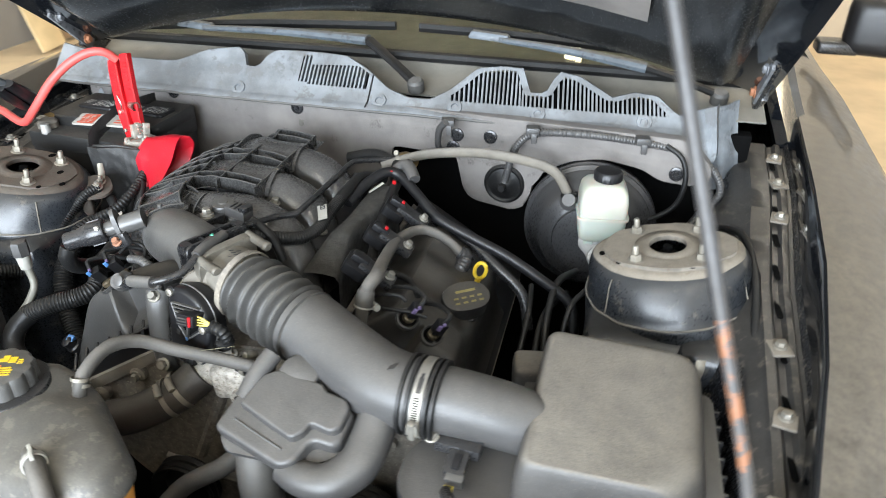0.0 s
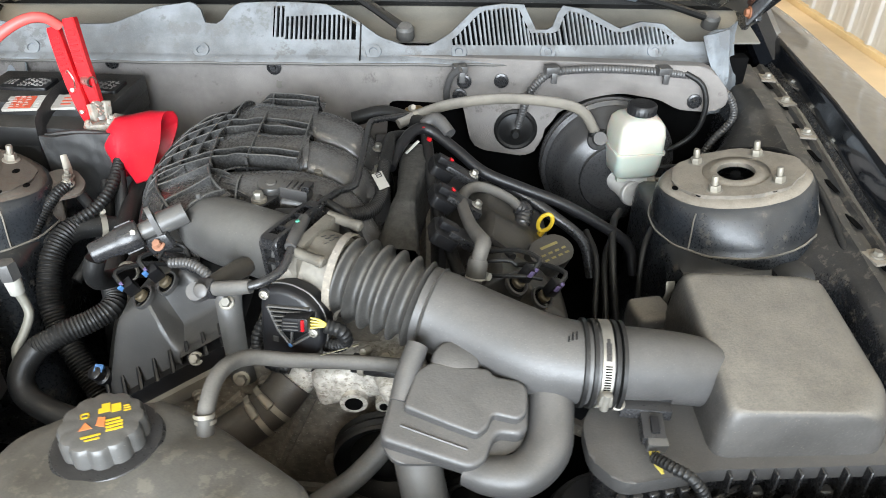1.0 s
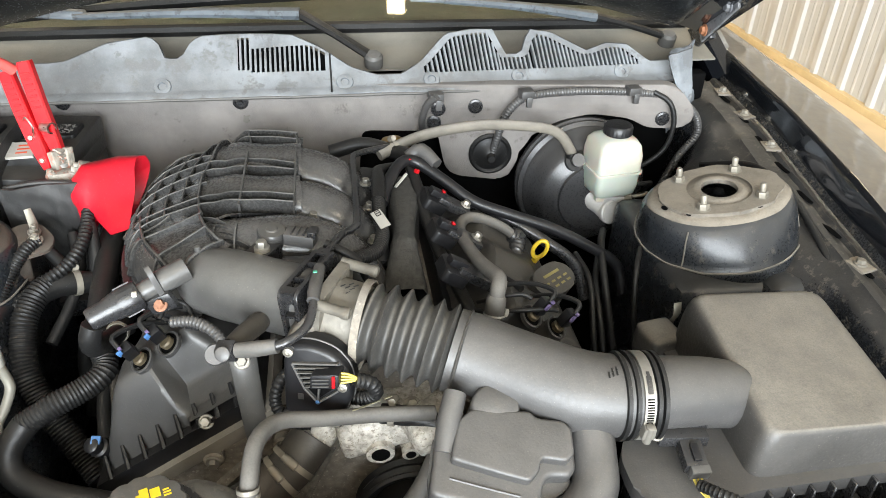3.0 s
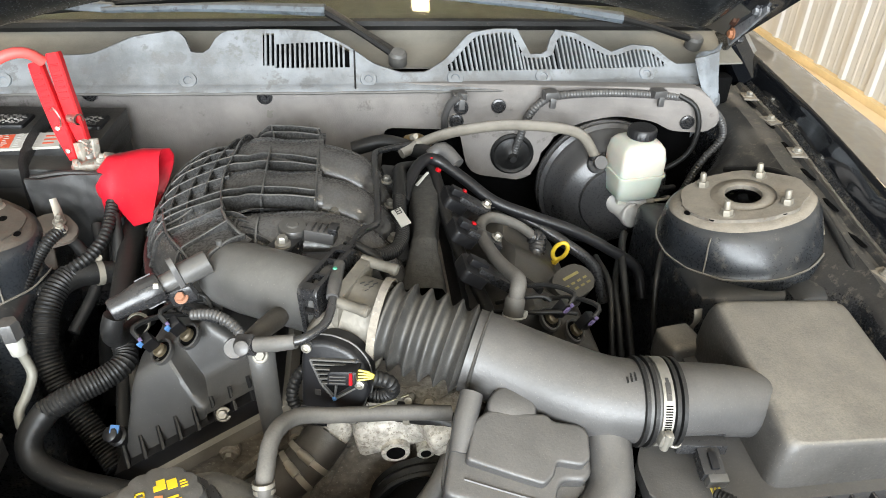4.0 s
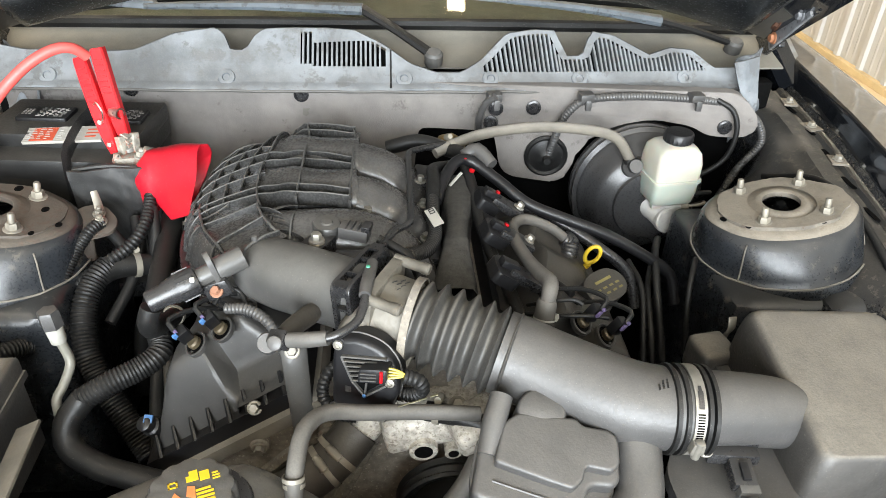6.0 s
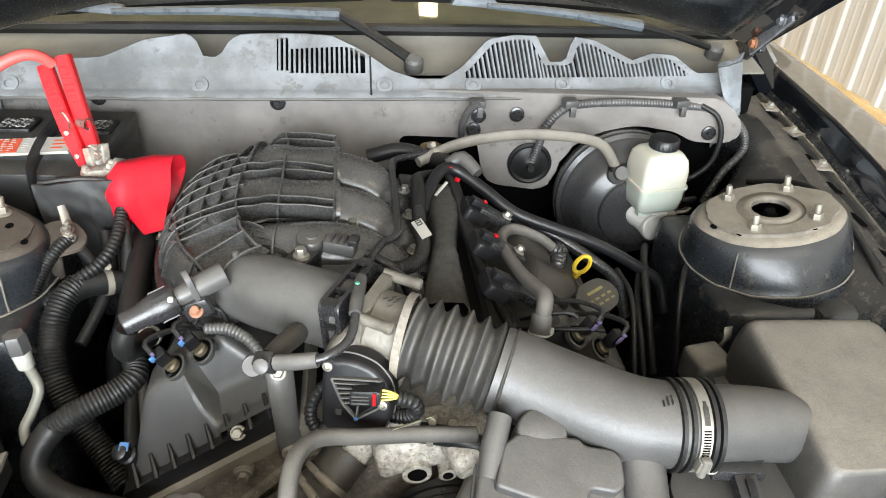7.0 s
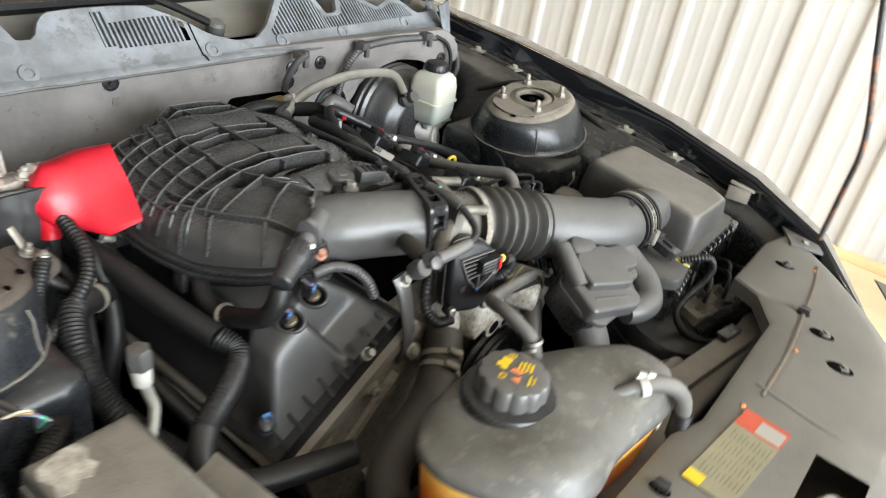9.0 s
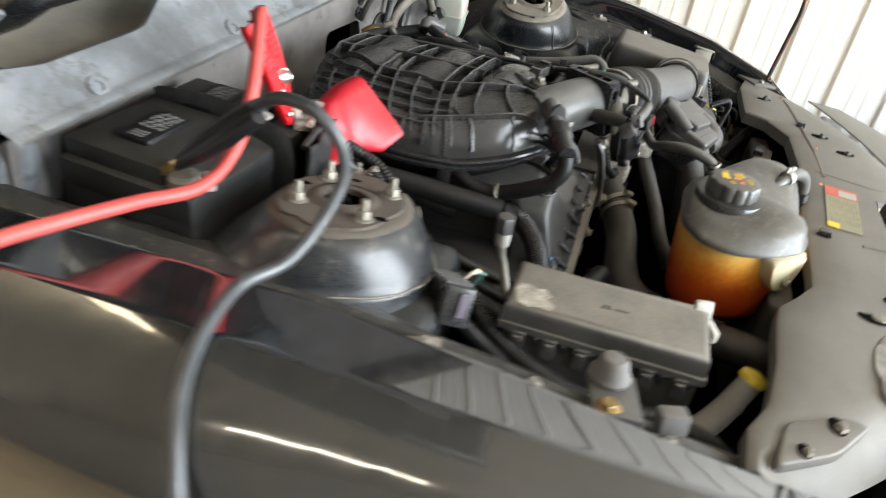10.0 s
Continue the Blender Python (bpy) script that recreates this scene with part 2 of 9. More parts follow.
PAINT = stuff_of("black_car_paint", (0.006, 0.007, 0.009), 0.12, vary=0.1, bump=0.0, coat=1.0, grain=60, dust=0.03)
PAINT_DUSTY = stuff_of("dusty_car_paint", (0.012, 0.012, 0.012), 0.22, vary=0.1, bump=0.0, coat=0.6, grain=60, patch=14, dust=0.48, dust_colour=(0.27, 0.235, 0.185))
# thin tan layer on clean black paint imitates the floor's reflected haze
PAINT_HAZED = stuff_of("haze_tinted_car_paint", (0.007, 0.008, 0.009), 0.12, vary=0.1, bump=0.0, coat=1.0, grain=60, patch=20, dust=0.085, dust_colour=(0.27, 0.235, 0.185))
PAINT_DIRTY = stuff_of("dirty_black_paint", (0.011, 0.012, 0.014), 0.24, dust=0.30, dust_colour=(0.13, 0.116, 0.096), bump=0.25, patch=34, stain=(0.085, 0.075, 0.061), stain_share=0.22)
PAINT_INNER = stuff_of("satin_inner_paint", (0.009, 0.010, 0.011), 0.22, dust=0.05, bump=0.05, patch=16)
PAINT_TOWER = stuff_of("worn_black_paint", (0.015, 0.017, 0.020), 0.30, dust=0.14, dust_colour=(0.16, 0.145, 0.12), bump=0.12, patch=22, stain=(0.07, 0.064, 0.055), stain_share=0.16, specks=0.2)
TOP_DIRT = stuff_of("mud_caked_steel", (0.13, 0.115, 0.095), 0.8, vary=0.4, dust=0.75, dust_colour=(0.25, 0.218, 0.172), bump=0.5, patch=30, stain=(0.07, 0.05, 0.035), stain_share=0.12)
RUST_DIRT = stuff_of("rusty_steel", (0.056, 0.046, 0.037), 0.7, dust=0.45, dust_colour=(0.12, 0.103, 0.083), bump=0.4, patch=35, stain=(0.06, 0.034, 0.024), stain_share=0.3)
COWL = stuff_of("faded_grey_plastic", (0.140, 0.153, 0.166), 0.58, vary=0.38, dust=0.30, dust_colour=(0.30, 0.28, 0.25), bump=0.3, patch=13, stain=(0.085, 0.088, 0.092), stain_share=0.34, specks=0.3)
LINER = stuff_of("grey_felt_liner", (0.142, 0.131, 0.123), 0.85, vary=0.22, dust=0.3, bump=0.6, grain=420, patch=9, stain=(0.085, 0.078, 0.070), stain_share=0.14, specks=0.3)
SHIELD = stuff_of("dusty_grey_shield", (0.100, 0.095, 0.086), 0.52, vary=0.18, dust=0.45, dust_colour=(0.20, 0.182, 0.152), bump=0.3, patch=9, specks=0.35)
STEEL = stuff_of("bright_steel", (0.62, 0.60, 0.56), 0.32, 1.0, dust=0.1, bump=0.05)
STEEL_DULL = stuff_of("dull_zinc", (0.25, 0.23, 0.19), 0.58, 0.6, dust=0.4, bump=0.15)
ALU = stuff_of("cast_aluminium", (0.36, 0.35, 0.33), 0.6, 0.5, dust=0.35, bump=0.5, grain=180)
ALU_CAST = stuff_of("stained_bright_casting", (0.41, 0.385, 0.34), 0.62, 0.15, vary=0.3, dust=0.3, dust_colour=(0.30, 0.275, 0.23), bump=1.0, grain=200, patch=120, stain=(0.19, 0.165, 0.135), stain_share=0.30)
ALU_DIRTY = stuff_of("stained_aluminium", (0.17, 0.15, 0.122), 0.75, 0.1, dust=0.45, bump=0.9, grain=170, patch=110, stain=(0.34, 0.31, 0.26), stain_share=0.16)
# near-black, hardly reflecting: shade of deep places and holes put into the colour
BLACK_VOID = stuff_of("deep_shade_black", (0.003, 0.003, 0.003), 0.9, dust=0.0, bump=0.3, ior=1.12)
BOLT = stuff_of("aged_zinc_bolt", (0.30, 0.285, 0.25), 0.45, 0.7, dust=0.25, bump=0.15)
WOVEN = stuff_of("woven_black_cloth", (0.020, 0.020, 0.020), 0.55, vary=0.4, dust=0.10, bump=0.6, grain=700, patch=30, specks=0.3)
WIPER_GREY = stuff_of("blue_grey_wiper_paint", (0.075, 0.09, 0.105), 0.5, vary=0.2, dust=0.25, bump=0.1, patch=30, stain=(0.03, 0.035, 0.04), stain_share=0.25)
TRAY_TAN = stuff_of("dust_covered_tray", (0.11, 0.105, 0.09), 0.75, dust=0.6, dust_colour=(0.26, 0.235, 0.19), bump=0.2, patch=9)
INJECTOR = stuff_of("dull_tan_ring", (0.10, 0.08, 0.05), 0.5, 0.4, bump=0.1)
BATTERY_PLASTIC = stuff_of("dusty_battery_plastic", (0.016, 0.016, 0.016), 0.36, dust=0.22, dust_colour=(0.17, 0.15, 0.125), bump=0.12, patch=14, specks=0.2)
WIRE_YELLOW = stuff_of("yellow_wire", (0.42, 0.34, 0.06), 0.5, bump=0.0)
WIRE_TAN = stuff_of("pale_wire", (0.40, 0.36, 0.28), 0.5, bump=0.0)
PIPE_PALE = stuff_of("pale_aluminium_pipe", (0.24, 0.23, 0.195), 0.5, 0.3, dust=0.3, bump=0.15)
RED = stuff_of("red_plastic", (0.40, 0.004, 0.008), 0.34, vary=0.12, bump=0.05)
RED_RUBBER = stuff_of("red_rubber", (0.40, 0.006, 0.016), 0.40, vary=0.14, bump=0.12, patch=20, specks=0.25)
RED_CABLE = stuff_of("faded_red_cable", (0.55, 0.075, 0.065), 0.5, vary=0.1, bump=0.05)
BLACK_CABLE = stuff_of("grey_black_cable", (0.05, 0.055, 0.06), 0.35, bump=0.05)
WHITE_PLASTIC = stuff_of("milky_plastic", (0.42, 0.415, 0.36), 0.4, vary=0.06, bump=0.05, sub=0.3, dust=0.08)
FLUID = stuff_of("fluid_filled_plastic", (0.37, 0.405, 0.36), 0.4, vary=0.06, bump=0.05, sub=0.2)
WHITE_DULL = stuff_of("dull_white_plastic", (0.30, 0.295, 0.265), 0.55, dust=0.25, bump=0.1)
WHITE_CLIP = stuff_of("white_clip_plastic", (0.66, 0.65, 0.60), 0.5, dust=0.2, bump=0.1)
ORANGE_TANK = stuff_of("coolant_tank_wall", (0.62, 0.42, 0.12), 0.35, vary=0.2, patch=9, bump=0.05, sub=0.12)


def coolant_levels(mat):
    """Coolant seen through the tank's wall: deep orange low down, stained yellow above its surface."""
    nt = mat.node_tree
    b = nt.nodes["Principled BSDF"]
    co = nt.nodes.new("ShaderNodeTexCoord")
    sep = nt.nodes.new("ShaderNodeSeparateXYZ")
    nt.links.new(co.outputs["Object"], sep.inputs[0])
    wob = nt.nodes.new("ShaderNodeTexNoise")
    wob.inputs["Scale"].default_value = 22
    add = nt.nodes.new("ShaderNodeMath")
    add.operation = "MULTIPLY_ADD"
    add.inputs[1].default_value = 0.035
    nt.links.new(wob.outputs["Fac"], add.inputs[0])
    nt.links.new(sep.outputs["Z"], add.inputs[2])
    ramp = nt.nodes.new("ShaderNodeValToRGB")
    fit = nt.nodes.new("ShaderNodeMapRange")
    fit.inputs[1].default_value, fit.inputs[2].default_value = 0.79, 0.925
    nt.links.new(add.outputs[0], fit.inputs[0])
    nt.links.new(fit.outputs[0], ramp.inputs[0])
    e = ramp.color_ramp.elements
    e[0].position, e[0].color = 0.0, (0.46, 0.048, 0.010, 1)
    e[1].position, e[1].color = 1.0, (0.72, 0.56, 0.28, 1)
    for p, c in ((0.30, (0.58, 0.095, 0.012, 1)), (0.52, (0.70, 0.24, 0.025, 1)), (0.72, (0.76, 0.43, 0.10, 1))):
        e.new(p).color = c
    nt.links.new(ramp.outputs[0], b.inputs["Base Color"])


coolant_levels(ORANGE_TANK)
YELLOW = stuff_of("yellow_plastic", (0.58, 0.41, 0.03), 0.4, vary=0.08, bump=0.05)
LABEL_WHITE = stuff_of("white_label", (0.30, 0.285, 0.255), 0.45, vary=0.08, bump=0.0)
LABEL_ORANGE = stuff_of("orange_label", (0.42, 0.065, 0.030), 0.45, vary=0.1, bump=0.0)
LABEL_TAN = stuff_of("faded_label", (0.22, 0.20, 0.125), 0.6, vary=0.1, bump=0.0)
INK_YELLOW = stuff_of("yellow_ink", (0.72, 0.48, 0.02), 0.5, vary=0.12, bump=0.0)
INK_BLACK = stuff_of("black_ink", (0.02, 0.02, 0.02), 0.5, bump=0.0)
INK_FAINT = stuff_of("faint_brown_ink", (0.13, 0.118, 0.08), 0.6, bump=0.0)
CORRODED = stuff_of("corroded_lead", (0.26, 0.24, 0.205), 0.8, 0.1, vary=0.35, bump=0.8, grain=200, patch=60, stain=(0.32, 0.14, 0.10), stain_share=0.3)
BOOSTER = stuff_of("satin_booster_paint", (0.026, 0.026, 0.027), 0.30, dust=0.16, bump=0.06, patch=12)
RUBBER_PALE = stuff_of("pale_grey_rubber", (0.085, 0.082, 0.078), 0.7, dust=0.3, bump=0.2)
BLUE = stuff_of("blue_connector", (0.06, 0.16, 0.36), 0.4, bump=0.0)
PURPLE = stuff_of("violet_connector", (0.13, 0.10, 0.20), 0.4, bump=0.0)
BRASS = stuff_of("brass", (0.36, 0.25, 0.11), 0.45, 0.8, bump=0.1)
ORANGE_BIT = stuff_of("orange_plastic", (0.75, 0.24, 0.08), 0.45, bump=0.0)
GREEN = stuff_of("green_plastic", (0.06, 0.28, 0.18), 0.5, bump=0.0)
WALL_WHITE = stuff_of("white_sheet_metal", (0.50, 0.50, 0.492), 0.42, vary=0.04, bump=0.03, patch=2)
WALL_PLAIN = stuff_of("dull_plaster", (0.27, 0.25, 0.22), 0.8, vary=0.08, patch=1.5)
CEILING = stuff_of("dusty_white_ceiling", (0.30, 0.285, 0.25), 0.8, vary=0.08, patch=1.5)
WALL_TAN = stuff_of("tan_painted_wall", (0.62, 0.54, 0.42), 0.75, vary=0.1, patch=1.5)
CONCRETE = stuff_of("dusty_concrete", (0.60, 0.47, 0.30), 0.75, vary=0.2, patch=1.2, grain=60, bump=0.3)
PLYWOOD = stuff_of("plywood_skirting", (0.62, 0.48, 0.27), 0.7, vary=0.15, patch=3, grain=80)
RUST_ROD = stuff_of("rusty_painted_rod", (0.05, 0.05, 0.052), 0.45, 0.3, bump=0.2, patch=26, stain=(0.20, 0.085, 0.04), stain_share=0.45)
ROD_GREY = stuff_of("grey_steel_rod", (0.05, 0.05, 0.052), 0.5, 0.3, bump=0.1)


def glass_of(name, colour, rough):
    mat = bpy.data.materials.new(name)
    mat.use_nodes = True
    b = mat.node_tree.nodes["Principled BSDF"]
    b.inputs["Base Color"].default_value = (*colour, 1)
    b.inputs["Roughness"].default_value = rough
    b.inputs["Transmission Weight"].default_value = 1.0
    b.inputs["IOR"].default_value = 1.5
    return mat


GLASS = glass_of("tinted_windscreen", (0.78, 0.80, 0.72), 0.02)
LENS = glass_of("headlamp_lens", (0.9, 0.92, 0.94), 0.05)

# ---- the workshop ----
def slab(name, c, s, material, label, category="wall"):
    return single(name, box(bmesh.new(), c, s, bev=0), material, label, category, kind="structure")


slab("floor", (-0.3, 1.2, -0.05), (8.4, 11.6, 0.1), CONCRETE, "dusty tan concrete workshop floor", "floor")
slab("ceiling", (-0.3, 1.2, 3.65), (8.4, 11.6, 0.1), CEILING, "dull workshop ceiling high over the car", "ceiling")
slab("wall_west", (-4.05, 1.2, 1.8), (0.1, 10.4, 3.6), WALL_PLAIN, "dull plain workshop wall", "wall")
slab("wall_north", (-0.65, 6.65, 1.8), (6.9, 0.1, 3.6), WALL_TAN, "tan painted workshop back wall", "wall")
slab("wall_south_a", (-3.45, -4.05, 1.8), (1.1, 0.1, 3.6), WALL_PLAIN, "dull plaster wall beside the open door", "wall")
slab("wall_south_b", (2.2, -4.05, 1.8), (1.2, 0.1, 3.6), WALL_PLAIN, "dull plaster wall beside the open door", "wall")
slab("wall_south_c", (-0.6, -4.05, 3.55), (4.6, 0.1, 0.1), WALL_PLAIN, "dull plaster lintel over the open door", "wall")
slab("wall_east", (2.86, 1.2, 1.8), (0.1, 10.4, 3.6), WALL_PLAIN, "wall behind the ribbed white cladding", "wall")


def cladding():
    """White sheet cladding with upright ribs: a run of folded sheets, each its own piece."""
    base = thing("cladding", (2.78, 1.2, 0.0), "white ribbed sheet metal cladding on the workshop wall", "wall cladding", kind="structure")
    bm = bmesh.new()
    w = 0.256
    prof = [(0.0, 0.0), (0.060, 0.0), (0.068, -0.0022), (0.078, -0.0022), (0.086, 0.0), (0.126, 0.0), (0.134, -0.0022), (0.144, -0.0022), (0.152, 0.0), (0.196, 0.0), (0.206, -0.017), (0.208, -0.0182), (0.244, -0.0182), (0.246, -0.017), (w, 0.0)]
    rows = [[(2.75 + x, y, z) for y, x in prof] for z in (0.02, 3.6)]
    sheet(bm, rows, 0.002, (1, 0, 0))
    me = part("sheet", bm, WALL_WHITE, base, angle=15)
    for k in range(39):
        ob = me if k == 0 else new("sheet", me.data)
        if k:
            ob.parent, ob.matrix_parent_inverse = base, BASES[base.name]
        ob.location = (0, 1.359 - 19 * w + k * w, 0)
    bm = bmesh.new()
    box(bm, (2.735, 1.2, 0.020), (0.05, 10.2, 0.04), bev=0.004)
    single("baseboard", bm, PLYWOOD, "tan timber skirting along the cladding", "skirting", kind="structure")


cladding()


def light_fixture(x, y):
    base = thing("strip_light_fixture", (x, y, 3.55), "long warm white strip light under the roof", "ceiling light", group="strip lights")
    part("housing", box(bmesh.new(), (x, y, 3.575), (0.16, 1.26, 0.05), bev=0.006), WALL_PLAIN, base)
    part("tube", box(bmesh.new(), (x, y, 3.542), (0.11, 1.2, 0.012), bev=0.003), TUBE, base, "glowing diffuser")


TUBE = glow("strip_diffuser", (1.0, 0.84, 0.6), 9.0)
for sx, sy in STRIPS:
    light_fixture(sx, sy)


BLANKET = stuff_of("grey_quilted_cloth", (0.15, 0.15, 0.152), 0.9, vary=0.25, bump=0.6, grain=200, patch=9)


def blanket():
    """A crumpled grey blanket heaped on the floor against the cladding."""
    rows = []
    for u in np.linspace(-1, 1, 41):
        row = []
        for v in np.linspace(-1, 1, 41):
            k = max(0.0, 1 - max(abs(u), abs(v)) ** 6)
            h = 0.20 * k ** 0.5 + k * (0.045 * noise.noise(Vector((u * 2.3, v * 2.3, 1))) + 0.022 * noise.noise(Vector((u * 7, v * 4, 5))) + 0.010 * math.sin(v * 26 + 2 * u))
            row.append((2.40 + 0.26 * u, -0.42 + 0.34 * v, max(0.003, h)))
        rows.append(row)
    single("blanket", sheet(bmesh.new(), rows, 0.004, (0, 0, -1)), BLANKET, "crumpled grey quilted blanket heaped on the floor", "blanket", angle=60)


def leaning_boards():
    """Timber offcuts leaning in the far corner."""
    for k, (x, y, w, h, lean, tone) in enumerate(((-3.62, 4.55, 0.24, 1.5, -14, PLYWOOD), (-3.70, 4.95, 0.30, 1.1, -12, BOARD_BROWN), (-3.55, 5.35, 0.20, 1.3, -16, PLYWOOD), (-3.66, 5.70, 0.34, 0.9, -12, BOARD_BROWN))):
        single("board", box(bmesh.new(), (x - math.sin(radians(-lean)) * h * 0.5, y, math.cos(radians(lean)) * h / 2 + 0.02), (0.022, w, h), rot=(4 * (-1) ** k, lean, 0), bev=0.003), tone, "timber board leaning against the workshop wall", "board", group="leaning boards")


BOARD_BROWN = stuff_of("brown_weathered_board", (0.23, 0.16, 0.10), 0.8, vary=0.3, bump=0.4, patch=4, grain=60)
blanket()
leaning_boards()


# ---- the car's body ----
CAR = thing("car", (0, 1.0, 0), "black sedan with its bonnet propped open", "car")
FENDER_Y = [0.30, 0.36, 0.45, 0.60, 0.80, 1.00, 1.25, 1.50, 1.75, 2.2]
FENDER_Z = [0.755, 0.80, 0.858, 0.900, 0.931, 0.951, 0.970, 0.982, 0.986, 0.982]
FENDER_IN = [0.52, 0.585, 0.655, 0.690, 0.698, 0.710, 0.738, 0.755, 0.77, 0.78]
FENDER_OUT = [0.60, 0.66, 0.745, 0.825, 0.890, 0.928, 0.945, 0.950, 0.950, 0.95]

CREASE_Y = [0.30, 0.45, 0.60, 0.80, 1.00, 1.20, 1.40, 1.60, 2.20]
CREASE_X = [0.535, 0.615, 0.664, 0.704, 0.733, 0.750, 0.762, 0.775, 0.800]


def between(y, values):
    return float(np.interp(y, FENDER_Y, values))


def fender(s):
    """A front wing: the channel beside the bonnet, the crease and the painted skin; s is 1 or -1 for its side."""
    rows = []
    for y in np.linspace(0.30, 2.2, 39):
        z, a, c = between(y, FENDER_Z), between(y, FENDER_IN), between(y, FENDER_OUT)
        m = a + (c - a) * 0.45
        prof = [(a, z - 0.085), (a + 0.001, z - 0.020), (a + 0.004, z - 0.0110), (a + 0.012, z - 0.0090), (m - 0.012, z - 0.0025), (m - 0.004, z + 0.0015), (m + 0.003, z + 0.002),
                (m + (c - m) * 0.3, z - 0.0015), (m + (c - m) * 0.6, z - 0.008), (m + (c - m) * 0.85, z - 0.026), (c, z - 0.070), (c + 0.012, z - 0.16), (c + 0.008, z - 0.26),
                (c - 0.004, z - 0.36), (c - 0.012, z - 0.48)]
        if s > 0:
            # this wing shows its steep inner wall, with the crease close to it
            m = float(np.interp(y, CREASE_Y, CREASE_X))
            a = min(a, m - 0.008)
            prof[:11] = [(a, z - 0.085), (a + 0.001, z - 0.034), (a + 0.003, z - 0.018), (a + (m - a) * 0.5, z - 0.004), (m - 0.005, z + 0.010), (m - 0.0015, z + 0.0155), (m + 0.002, z + 0.0175),
                         (m + (c - m) * 0.24, z + 0.0135), (m + (c - m) * 0.44, z + 0.0045), (m + (c - m) * 0.72, z - 0.021), (c, z - 0.085)]
        row = []
        for i, (x, h) in enumerate(prof):
            k = min(1, max(0, (i - 6) / 3))
            row.append((s * (x + k * (0.0012 if s > 0 else 0.0045) * math.sin(y * 11 + i * 0.9)), y, h + k * (0.0010 if s > 0 else 0.0045) * math.sin(y * 12 + i * 1.3)))
        rows.append(row)
    wing = part("fender", sheet(bmesh.new(), [row[6:] for row in rows], 0.0012, (-s * 0.7, 0, -0.7)), PAINT_DUSTY if s > 0 else PAINT_HAZED, CAR, "dusty black front wing" if s > 0 else "glossy black front wing")
    part("bonnet_channel", sheet(bmesh.new(), [row[:7] for row in rows], 0.0012, (-s * 0.3, 0, -0.9)), PAINT, wing, "clean black channel under the bonnet's edge")


for s in (1, -1):
    fender(s)


def inner_rail(s):
    """The dirty stamped rail below the wing's edge: a hollow, two pressed beads, a flange and the apron under it, with tabs, slots and holes."""

    def drop(y):
        return 0.044 if s < 0 else 0.028

    rows = []
    for y in np.linspace(0.50, 1.46, 97):
        z = between(y, FENDER_Z) - drop(y)
        w = 0.003 * noise.noise(Vector((y * 14, s, 0))) + 0.002 * noise.noise(Vector((y * 45, s, 2)))
        f = min(1.0, max(0.0, (y - 0.84) / 0.08)) * min(1.0, max(0.0, (1.32 - y) / 0.1))
        e = between(y, FENDER_IN) - 0.003
        g = 1 + 0.40 * min(1.0, max(0.0, (y - 1.02) / 0.1))
        prof = [(e + 0.008, z + drop(y) - 0.016), (e, z - 0.004), (e - 0.006, z - 0.006), (e - 0.010, z - 0.001 + w), (e - 0.016, z + w), (e - 0.021, z - 0.006 + w), (e - 0.030, z - 0.007 + w * 0.5), (e - 0.035, z - 0.001 + w),
                (e - 0.044 * g, z - 0.001 + w), (e - 0.050 * g, z - 0.008), (e - 0.060 * g, z - 0.012), (e - 0.068 * g - 0.012 * f, z - 0.024), (e - 0.074 * g - 0.030 * f, z - 0.06 + 0.018 * f),
                (e - 0.080 * g - 0.050 * f, z - 0.14 + 0.075 * f), (e - 0.084 * g - 0.085 * f, z - 0.32 + 0.19 * f)]
        rows.append([(s * x, y, h) for x, h in prof])
    ob = part("inner_rail", sheet(bmesh.new(), rows, 0.002, (s, 0, -0.2)), PAINT_DIRTY, CAR, "dirty black stamped inner rail")
    for k, y in enumerate((0.62, 0.76, 0.875, 1.185, 1.30, 1.40)):
        z = between(y, FENDER_Z) - drop(y) - 0.001
        x = between(y, FENDER_IN) - (0.030 if y < 1.1 else 0.022)
        bm = bmesh.new()
        box(bm, (s * x, y, z), (0.026, 0.034, 0.004), rot=(0, 0, 12 * (-1) ** k), bev=0.0015)
        tab = part("fixing_tab", bm, TOP_DIRT if s > 0 or k in (2, 4) else PAINT_DIRTY, ob, "dusty tab with a bolt")
        part("tab_bolt", hexbolt(bmesh.new(), (s * x, y, z + 0.002), r=0.0062, h=0.005), STEEL_DULL if k % 2 == 0 else BOLT, tab)
    for k in range(9):
        y = 0.70 + k * 0.085
        z = between(y, FENDER_Z) - drop(y) - 0.006
        part("slot", prism(bmesh.new(), round_outline([(-0.004, -0.02), (0.004, -0.02), (0.004, 0.02), (-0.004, 0.02)], 0.004, 2), pose(s * (between(y, FENDER_IN) - 0.0262), y, z), 0.0005, 0.0018), BLACK_VOID, ob)
    for k in range(4):
        y = 1.08 + k * 0.075
        part("hole", lathe(bmesh.new(), [(0.0065, 0), (0.006, 0.0008)], (s * (between(y, FENDER_IN) - 0.056), y, between(y, FENDER_Z) - drop(y) - 0.0100), (-s * 0.3, 0, 1), 12, ellipse=0.7), BLACK_VOID, ob)


for s in (1, -1):
    inner_rail(s)


